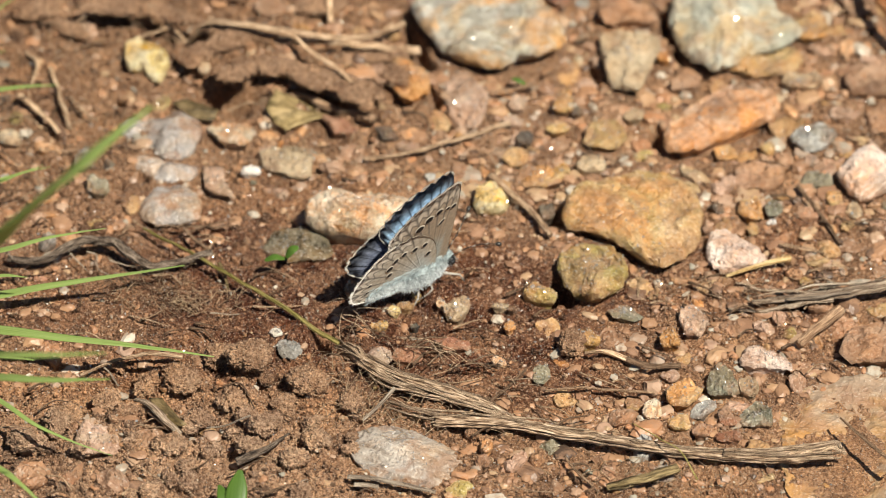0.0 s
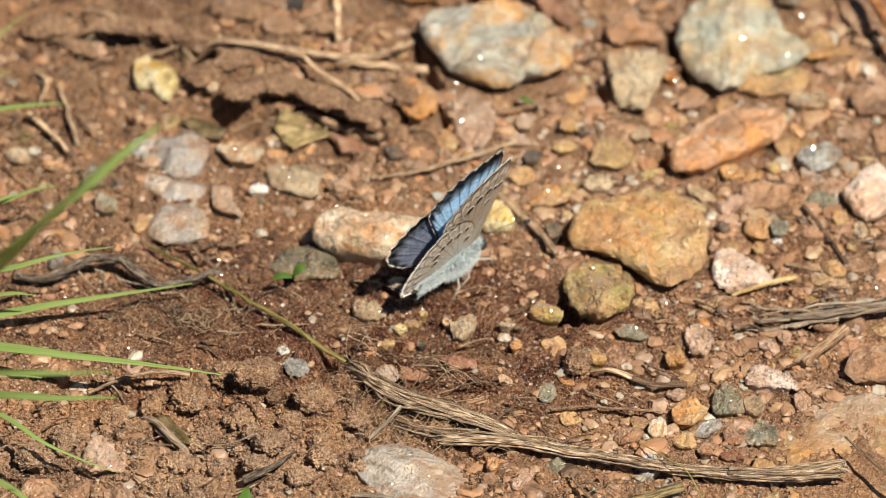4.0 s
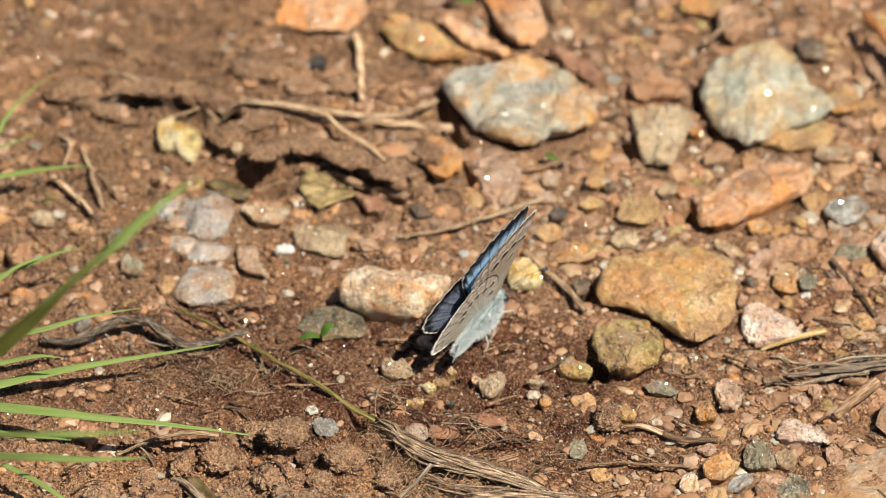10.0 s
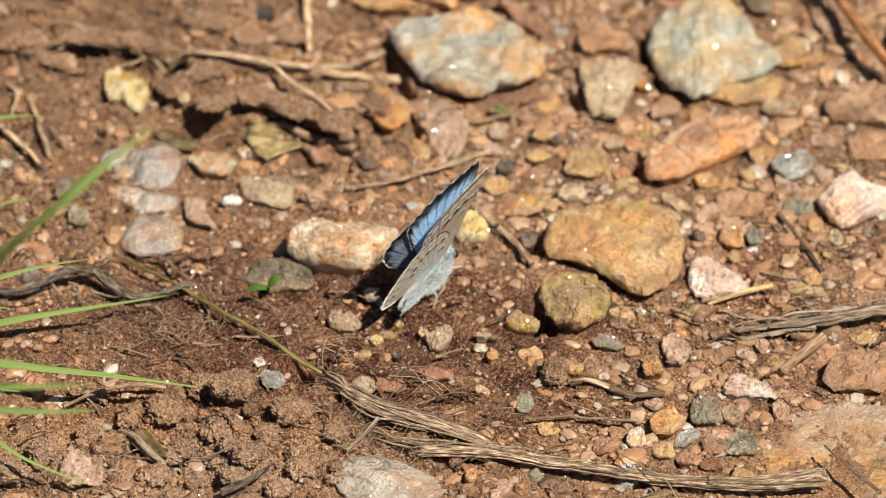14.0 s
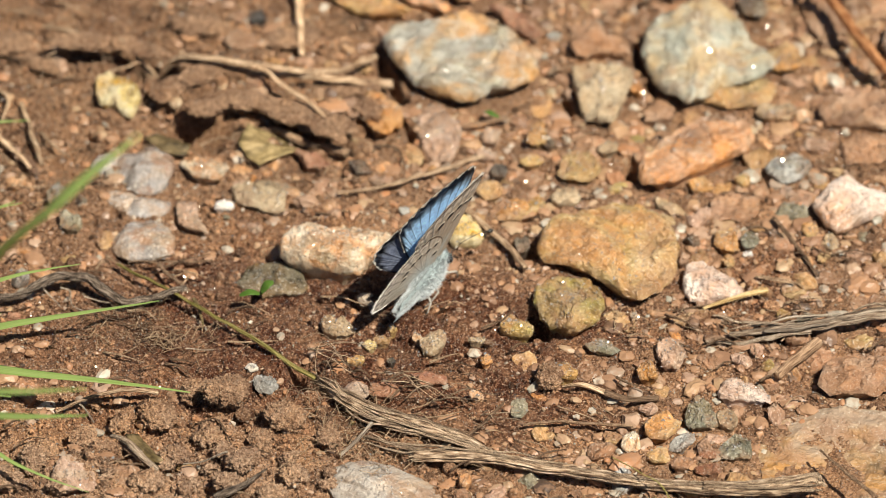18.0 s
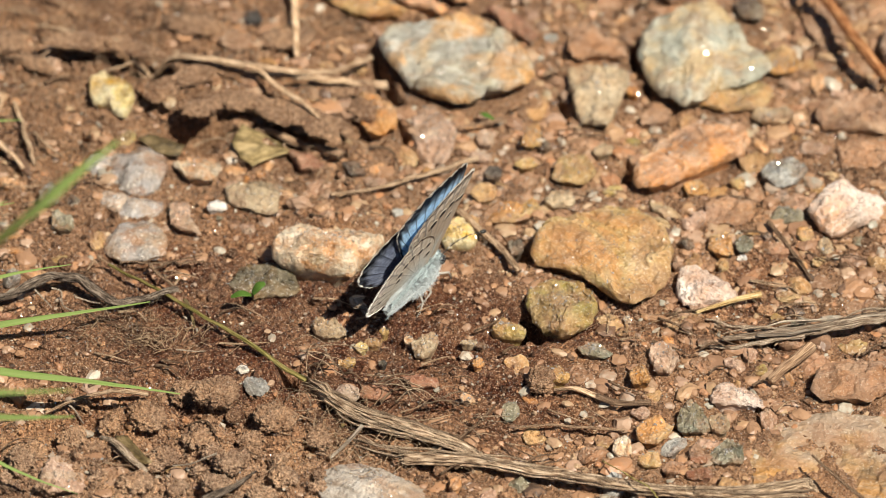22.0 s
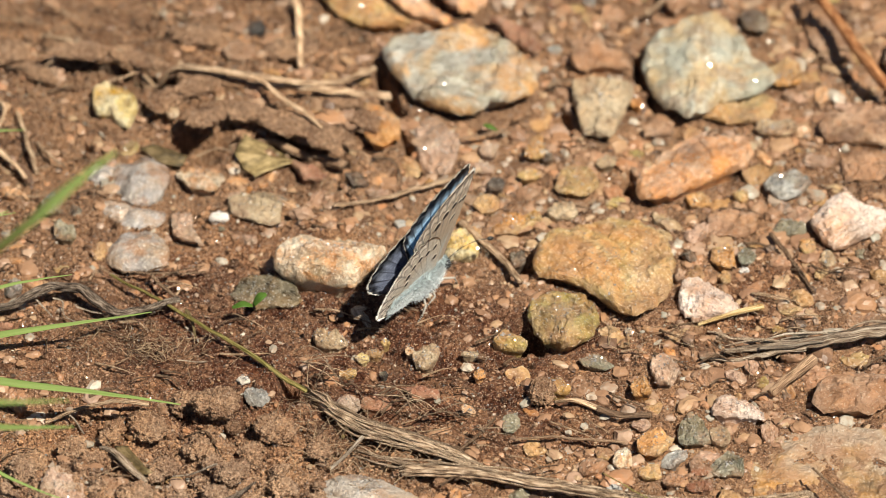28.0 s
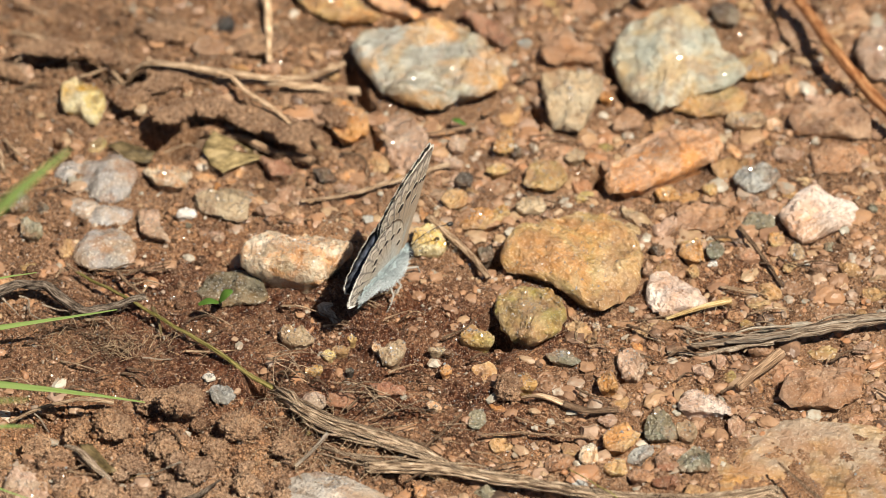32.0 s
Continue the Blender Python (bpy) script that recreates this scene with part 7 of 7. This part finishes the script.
def wing(name, outline, side, root, veins, camber, parent, label, offset=0.0):
    n, rings = 264, 15
    edge = closed_curve(outline, n)
    centre = Vector((*root, 0))
    verts, reach, vein, lune = [], [], [], []
    for layer in (1, -1):
        for i in range(rings):
            s = 0.02 + 0.98 * i / (rings - 1)
            for j, e in enumerate(edge):
                th = j / n
                ribs = max((max(0.0, 1 - abs(th - w) / 0.008) for w in veins), default=0.0)
                scallop = 1 + (0.02 * math.cos(2 * math.pi * (th - veins[0]) * len(veins) / (veins[-1] - veins[0])) if veins[0] < th < veins[-1] else 0.0) * s ** 6
                q = centre + (e - centre) * (s * scallop)
                thick = layer * (0.035 + 0.03 * ribs * (1 - 0.6 * s)) * (1 if i < rings - 1 else 0.4)
                wave = 0.02 * math.sin(th * 2 * math.pi * 26) * s ** 3
                verts.append(wing_point(q.x, q.y, side, thick + wave + offset, camber))
                reach.append(s if 0.26 < th < 0.86 else s * 0.72)
                lune.append(max(0.0, min(1.0, min(abs(th - w) for w in veins) / (0.5 * (veins[-1] - veins[0]) / (len(veins) - 1)))))
                vein.append(ribs * min(1.0, s * 1.5))
    faces, mats = [], []
    for layer in (0, 1):
        o = layer * rings * n
        for i in range(rings - 1):
            for j in range(n):
                k = (j + 1) % n
                q = (o + i * n + j, o + i * n + k, o + (i + 1) * n + k, o + (i + 1) * n + j)
                faces.append(q if (layer == 0) == (side < 0) else q[::-1])
                mats.append(0 if layer == 0 else 1)
    last = (rings - 1) * n
    for j in range(n):
        k = (j + 1) % n
        q = (last + j, last + k, rings * n + last + k, rings * n + last + j)
        faces.append(q if side > 0 else q[::-1])
        mats.append(0)
    ob = mesh_object(name, verts, faces, [WING_DOWN, WING_UP], parent, True, None, label)
    me = ob.data
    me.polygons.foreach_set("material_index", mats)
    dusk = [1.0 if name.endswith("hindwing") else 0.0] * len(reach)
    for key, values in (("reach", reach), ("vein", vein), ("lune", lune), ("dusk", dusk)):
        me.attributes.new(key, "FLOAT", "POINT").data.foreach_set("value", values)
    # pale hair fringe along the outer margin
    fv, ff = [], []
    rng = random.Random(len(name) + (7 if side > 0 else 0))
    for j in range(n * 3):
        th = 0.30 + 0.48 * j / (n * 3)
        q = th * n
        a, b = edge[int(q) % n], edge[(int(q) + 1) % n]
        p = a.lerp(b, q - int(q))
        out = (p - centre).normalized()
        across = Vector((-out.y, out.x, 0)) * 0.035
        gap = 0.35 if any(abs(th - w) < 0.009 for w in veins) else 1.0
        tip = p + out * (0.28 * gap + rng.uniform(-0.12, 0.1)) + across * rng.uniform(-1.5, 1.5)
        k = len(fv)
        p = p - out * 0.05
        for d, z in ((-across, 0.0), (across, 0.0), (Vector((0, 0, 0)), 0.06)):
            fv.append(wing_point(p.x + d.x, p.y + d.y, side, z + offset, camber))
        fv.append(wing_point(tip.x, tip.y, side, offset + rng.uniform(-0.06, 0.06), camber))
        ff += [(k, k + 1, k + 3), (k + 1, k + 2, k + 3), (k + 2, k, k + 3)]
    mesh_object("fringe", fv, ff, FRINGE, ob, False, None, "pale hair fringe")
    return ob


def wing_spot(u, v, long, wide, turn, side, camber, parent, out=0.0):
    """A black spot in a pale ring on the underside."""
    for name, grow, lift, mat in (("spot_ring", 1.18, 0.10, SPOT_RING), ("spot", 0.88, 0.135, SPOT)):
        verts, seg = [], 16
        c, s = math.cos(radians(turn)), math.sin(radians(turn))
        for f, h in ((1.0, -0.03), (0.92, 0.0), (0.4, 0.012)):
            for j in range(seg):
                a = 2 * math.pi * j / seg
                x, y = long * grow * f * math.cos(a), wide * grow * f * math.sin(a) * (1 + 0.15 * math.cos(a))
                verts.append(wing_point(u + x * c - y * s, v + x * s + y * c, side, lift + h + out, camber))
        faces = ring_faces(3, seg, False, True)
        mesh_object(name, verts, faces if side > 0 else [f[::-1] for f in faces], mat, parent)


butterfly = new("butterfly")
tagged(butterfly, "small blue butterfly with grey-brown spotted underwings, sipping on damp loam", "butterfly")
CAMBER = 0.02
FORE_VEINS = [0.335, 0.375, 0.415, 0.46, 0.505, 0.55, 0.60, 0.66, 0.72]
HIND_VEINS = [0.25, 0.31, 0.37, 0.43, 0.49, 0.55, 0.61, 0.67, 0.73]
WINGS = []
for side, name in ((-1, "right"), (1, "left")):
    WINGS.append((wing(name + "_forewing", FORE, side, (0.4, 0.5), FORE_VEINS, CAMBER, butterfly, "forewing, blue above with a black border, grey-brown below"), side, "fore"))
    WINGS.append((wing(name + "_hindwing", HIND, side, (-0.6, 0.2), HIND_VEINS, CAMBER, butterfly, "hindwing, dusky blue above, grey-brown below", 0.15), side, "hind"))
right_fore, right_hind = WINGS[0][0], WINGS[1][0]
for u, v, a, b, turn in ((0.55, 10.2, 0.36, 0.26, 60), (-0.1, 10.25, 0.26, 0.18, 60), (-1.0, 10.25, 0.42, 0.32, 60), (-1.95, 9.6, 0.52, 0.42, 60), (-2.75, 8.6, 0.54, 0.42, 60), (-0.3, 8.2, 0.50, 0.14, 60)):
    wing_spot(u, v, a, b, turn, -1, CAMBER, right_fore)
for u, v, a, b, turn in ((-1.9, 5.5, 0.34, 0.26, 60), (-3.0, 5.4, 0.36, 0.28, 60), (-4.2, 5.4, 0.36, 0.28, 60), (-5.0, 4.9, 0.36, 0.28, 60), (-5.4, 3.9, 0.40, 0.32, 50), (-5.1, 2.8, 0.34, 0.26, 50), (-1.0, 3.6, 0.34, 0.26, 60), (-7.3, 1.5, 0.22, 0.16, 40), (-7.3, 2.6, 0.22, 0.16, 40)):
    wing_spot(u, v, a, b, turn, -1, CAMBER, right_hind, 0.15)


def lathe(name, rings, material, parent, seg=18, label="", squash=1.0):
    """A body part along x: rings of (x, y, z, radius)."""
    verts = []
    for x, y, z, r in rings:
        for j in range(seg):
            a = 2 * math.pi * j / seg
            verts.append((x * MM, (y + r * math.cos(a)) * MM, (z + r * squash * math.sin(a)) * MM))
    return mesh_object(name, verts, ring_faces(len(rings), seg), material, parent, True, None, label)


def oval(x0, x1, z0, z1, r, n=12):
    return [(x0 + (x1 - x0) * i / n, 0.0, z0 + (z1 - z0) * i / n, max(0.05, r * math.sin(math.pi * (0.04 + 0.92 * i / n)) ** 0.6)) for i in range(n + 1)]


THORAX, ABDOMEN, HEAD = oval(2.0, -3.0, 0.3, 0.0, 0.9), oval(-1.6, -7.0, 0.0, 0.6, 0.48), oval(2.9, 1.6, 0.4, 0.5, 0.62)
lathe("thorax", THORAX, FUR, butterfly, 18, "furry grey-blue thorax")
lathe("abdomen", ABDOMEN, FUR_DARK, butterfly, 18, "pale grey abdomen")
head = lathe("head", HEAD, FUR, butterfly, 16, "small furry head")
for side in (-1, 1):
    lathe("eye", [(2.3 + 0.42 * math.cos(math.pi * i / 8), side * 0.45, 0.5, 0.05 + 0.42 * math.sin(math.pi * i / 8)) for i in range(9)], EYE, head, 14, "dark eye")
    for k, (px, pz) in enumerate(((2.4, 1.0),)):
        stalk = new("antenna")
        stalk.parent = butterfly
        pts = [(px, side * 0.35, pz), (px + 1.2, side * 0.8, pz + 0.9), (px + 2.4, side * 1.5, pz + 1.5), (px + 3.3, side * 2.1, pz + 1.6)]
        line = spline(pts, 15)
        for i in range(14):
            v, f, u = tube([line[i], (Vector(line[i]) + Vector(line[i + 1])) / 2, line[i + 1]], 0.042, 0.042, 1.0, 6, 3)
            mesh_object("antenna_ring", v, f, LEG_PALE if i % 4 == 2 else CHITIN, stalk)
        v, f, u = tube([line[-1], line[-1] + (line[-1] - line[-2]) * 1.2, line[-1] + (line[-1] - line[-2]) * 2.4], 0.13, 0.12, 1.0, 8, 8, 0, 0, 0, 0, 0.6)
        mesh_object("club", v, f, CHITIN, stalk)
# six legs, banded pale and dark, with their feet on the soil
for side in (-1, 1):
    for hip, knee, foot in (((1.6, 0.5, -0.9), (2.9, 1.4, -1.0), (3.6, 1.6, -2.3)), ((0.2, 0.5, -1.1), (0.0, 1.3, -1.4), (-1.2, 0.9, -2.8)), ((-1.0, 0.5, -1.1), (-1.7, 1.4, -1.4), (-2.6, 1.5, -2.8))):
        leg = new("leg")
        leg.parent = butterfly
        pts = [Vector((p[0], side * p[1], p[2])) for p in (hip, knee, ((knee[0] + foot[0]) / 2, (knee[1] + foot[1]) / 2 + 0.1, (knee[2] + foot[2]) / 2), foot)]
        for k in range(3):
            v, f, u = tube([pts[k], pts[k].lerp(pts[k + 1], 0.5), pts[k + 1]], (0.13, 0.10, 0.075)[k], (0.10, 0.075, 0.05)[k], 1.0, 8, 6)
            mesh_object("leg_joint", v, f, LEG_PALE, leg)
        for k in range(4):
            p = pts[2].lerp(pts[3], 0.1 + 0.25 * k)
            v, f, u = tube([p, p.lerp(pts[3], 0.06), p.lerp(pts[3], 0.12)], 0.085, 0.08, 1.0, 8, 4)
            mesh_object("dark_band", v, f, CHITIN, leg)


def fur(name, label, count, seed, length, material, spots):
    """Soft hair on the body: thin tapered spikes that lean back."""
    r = random.Random(seed)
    verts, faces = [], []
    for _ in range(count):
        x, y, z, nx, ny, nz = spots(r)
        n = Vector((nx, ny, nz)).normalized()
        lean = (n + Vector((r.uniform(-0.75, -0.1), r.uniform(-0.25, 0.25), r.uniform(-0.35, 0.15)))).normalized()
        p = Vector((x, y, z))
        tip = p + lean * (length * r.uniform(0.5, 1.2))
        a = lean.cross(Vector((r.uniform(-1, 1), r.uniform(-1, 1), r.uniform(-1, 1)))).normalized() * 0.02
        b = lean.cross(a).normalized() * 0.02
        k = len(verts)
        verts += [(p + a) * MM, (p - a * 0.5 + b) * MM, (p - a * 0.5 - b) * MM, tip * MM]
        faces += [(k, k + 1, k + 3), (k + 1, k + 2, k + 3), (k + 2, k, k + 3)]
    return mesh_object(name, verts, faces, material, butterfly, False, None, label)


def about(rings):
    def spot(r):
        i = r.randrange(len(rings) - 1)
        t = r.random()
        x, z, rad = (rings[i][c] * (1 - t) + rings[i + 1][c] * t for c in (0, 2, 3))
        a = r.uniform(0, 2 * math.pi)
        return x, rad * math.cos(a), z + rad * math.sin(a), 0.1, math.cos(a), math.sin(a)
    return spot


fur("thorax_fur", "blue-grey fur", 5200, 1, 0.62, FUR_PALE, about(THORAX))
fur("abdomen_fur", "pale grey fur", 3200, 2, 0.3, FUR_PALE, about(ABDOMEN))
fur("head_fur", "grey fur", 500, 3, 0.45, FUR, about(HEAD))


def wing_base_hair(r):
    u = -r.random() ** 1.1 * 8.0 + 1.4
    v = r.random() ** 2.4 * 2.3 - 0.7 - 0.06 * min(u, 0.0)
    return u, -(CAMBER * v * v / 190 + 0.12), v, -0.9, -0.25, 0.25


fur("wing_base_fur", "turquoise-grey hair at the wing roots", 2600, 4, 0.6, FUR, wing_base_hair)

# time; thorax x, y, z (mm); heading, pitch and lean; swing of the right and left wings; how far the right and left hindwings
# are drawn up; spread of the right and left pairs; how far the right wings sink outward (degrees)
FLIGHT = [
    (0.00, -1.51, -10.32, 2.62, 37.92, 1.05, 16.60, -0.56, 8.31, 3.20, 15.99, 3.00, 1.33, 0.00),
    (1.00, -1.57, -10.85, 2.59, 38.64, -1.03, 16.78, -1.14, 9.29, 3.23, 15.03, 1.93, 2.58, 0.00),
    (2.00, -1.52, -9.61, 2.58, 42.95, 3.35, 9.08, 1.73, 6.63, 7.90, 17.88, 5.77, -1.87, 0.00),
    (2.50, 0.13, -7.10, 2.64, 44.57, 1.21, 5.96, 7.84, 2.98, 1.51, 7.39, 6.34, -3.17, 0.00),
    (4.50, 1.07, -5.83, 2.55, 58.63, -2.66, 16.36, -5.76, 17.70, 0.15, 13.88, 4.63, -1.92, 0.00),
    (5.00, 0.86, -5.61, 2.53, 61.65, -2.00, 14.84, -4.41, 17.49, 2.33, 18.44, 5.02, -2.63, 0.00),
    (6.00, 1.02, -5.57, 2.53, 58.53, -2.31, 16.40, -3.32, 16.41, 3.56, 18.60, 4.28, -1.88, 0.00),
    (7.00, 1.03, -5.66, 2.58, 61.60, -1.38, 16.10, -6.76, 19.69, 0.47, 16.65, 4.48, -1.45, 0.00),
    (8.00, 0.89, -5.62, 2.52, 60.25, -1.53, 15.49, -5.58, 20.31, 2.98, 20.75, 4.81, -2.48, 0.00),
    (9.00, 0.87, -5.52, 2.55, 60.50, -1.71, 15.97, -5.51, 18.98, 1.72, 20.80, 4.57, -2.40, 0.00),
    (10.00, 0.78, -5.75, 2.57, 62.97, -0.72, 15.31, -8.07, 14.41, 0.97, 10.40, 4.69, -2.16, 0.00),
    (11.00, 0.96, -5.82, 2.54, 61.29, -1.21, 15.21, -7.06, 11.68, 2.76, 8.04, 3.82, -1.31, 0.00),
    (12.00, 1.00, -5.92, 2.53, 61.24, -0.27, 14.74, -8.10, 12.48, 3.77, 11.69, 3.69, -1.24, 0.00),
    (13.00, 1.16, -5.83, 2.56, 62.16, -0.01, 16.04, -7.61, 13.50, 2.81, 13.07, 3.71, -1.61, 0.00),
    (14.00, 0.96, -6.10, 2.58, 61.80, -0.96, 15.77, -7.16, 18.54, 1.17, 27.97, 4.94, -2.10, 0.00),
    (14.50, 0.92, -5.51, 2.57, 64.88, 0.30, 15.73, -6.29, 14.01, 3.77, 13.67, 4.42, -1.53, 0.00),
    (16.50, 1.02, -6.17, 2.59, 61.27, -1.35, 16.91, -8.00, 19.39, -0.10, 24.52, 4.07, -1.15, 0.00),
    (17.00, 1.22, -5.81, 2.50, 62.22, -0.45, 16.04, -7.14, 17.05, 3.11, 9.06, 1.19, -0.39, 10.00),
    (17.50, 1.00, -6.14, 2.62, 61.98, -1.41, 16.45, -9.61, 18.87, -3.13, 22.94, 4.55, -1.72, 0.00),
    (18.00, 1.02, -6.13, 2.59, 61.81, -0.69, 16.56, -9.01, 21.11, 0.23, 27.59, 4.89, -1.97, 0.00),
    (19.00, 1.03, -5.90, 2.60, 60.97, -1.41, 16.48, -7.75, 19.16, -1.44, 25.11, 4.74, -1.77, 0.00),
    (20.00, 1.10, -5.77, 2.56, 62.53, -1.41, 16.11, -6.46, 17.25, 0.89, 16.32, 4.15, -1.22, 0.00),
    (21.00, 1.11, -5.35, 2.56, 58.82, -2.30, 16.29, -4.09, 13.99, 1.22, 9.81, 3.58, -1.75, 0.00),
    (22.00, 1.01, -5.82, 2.59, 61.61, -2.15, 15.27, -6.25, 14.93, -0.98, 12.84, 4.48, -1.99, 0.00),
    (23.00, 1.13, -5.80, 2.52, 56.96, -3.52, 12.02, -5.18, 11.97, 0.53, 8.45, 3.26, -1.49, 0.00),
    (24.00, 1.13, -5.92, 2.51, 54.19, -4.43, 12.19, -4.25, 13.81, -0.64, 17.08, 2.54, -1.45, 0.00),
    (24.50, 1.08, -5.81, 2.53, 56.23, -3.36, 13.00, -5.27, 13.80, 0.09, 13.52, 2.66, -0.89, 0.00),
    (26.50, 1.39, -5.86, 2.53, 54.70, -5.07, 14.80, -2.90, 12.27, -0.17, 10.30, 3.04, -0.92, 0.00),
    (27.00, 1.31, -5.45, 2.53, 54.85, -4.30, 13.30, -2.69, 11.19, -0.19, 13.46, 2.27, -0.86, 0.00),
    (28.00, 1.26, -4.64, 2.53, 58.02, -3.87, 14.42, -1.00, 8.70, 0.71, 12.92, 2.59, -0.75, 0.00),
    (29.00, 0.76, -4.23, 2.51, 62.83, -3.66, 9.31, -2.19, 5.51, -0.31, 10.70, 2.14, -1.19, 0.00),
    (30.00, 1.10, -3.82, 2.52, 61.05, -5.14, 11.08, -0.04, 3.99, -0.30, 10.75, 2.21, -0.78, 0.00),
    (31.00, 1.30, -3.55, 2.48, 60.91, -7.97, 13.17, 0.85, 4.86, -0.64, 16.21, 1.94, 0.11, 0.00),
    (32.00, 1.06, -3.70, 2.45, 64.03, -7.26, 11.26, -1.64, 3.51, 0.76, 8.42, 1.88, -0.92, 0.00),
]


def wing_turn(side, kind, near, far, near_raised, far_raised, near_spread, far_spread, drop):
    """A wing swings open about its leading edge and spreads about the body; a hindwing is drawn up in its own plane."""
    root = Vector((3.3, 0, 1.0)) * MM
    axis = (Vector((1.6, 0, 13.9)) * MM - root).normalized()
    angle = -far if side > 0 else near
    if kind == "hind":
        angle += 0.5 if side < 0 else -0.5
    elif side < 0:
        angle += drop
    swing = Matrix.Translation(root) @ Matrix.Rotation(radians(angle), 4, axis) @ Matrix.Translation(-root)
    if kind == "hind":
        swing = swing @ Matrix.Rotation(radians(far_raised if side > 0 else near_raised), 4, "Y")
    base = Vector((0, 0, 0.8)) * MM
    swing = Matrix.Translation(base) @ Matrix.Rotation(radians(-far_spread if side > 0 else near_spread), 4, "X") @ Matrix.Translation(-base) @ swing
    if side > 0 or kind == "fore":
        return swing
    back = Vector((0, 0, 1.8)) * MM
    return Matrix.Translation(back) @ Matrix.Rotation(radians(1.7 * drop), 4, "X") @ Matrix.Translation(-back) @ swing


def motions():
    """The butterfly turns and shuffles on the spot, and fans its wings."""
    rows = []
    for t, x, y, z, heading, pitch, lean, *_ in FLIGHT:
        turn = Matrix.Rotation(radians(heading), 4, "Z") @ Matrix.Rotation(radians(-pitch), 4, "Y") @ Matrix.Rotation(radians(lean), 4, "X")
        rows.append((t, Matrix.Translation(mm(x, y, z)) @ turn))
    walk(butterfly, rows)
    for ob, side, kind in WINGS:
        walk(ob, [(row[0], wing_turn(side, kind, *row[7:14])) for row in FLIGHT])


motions()
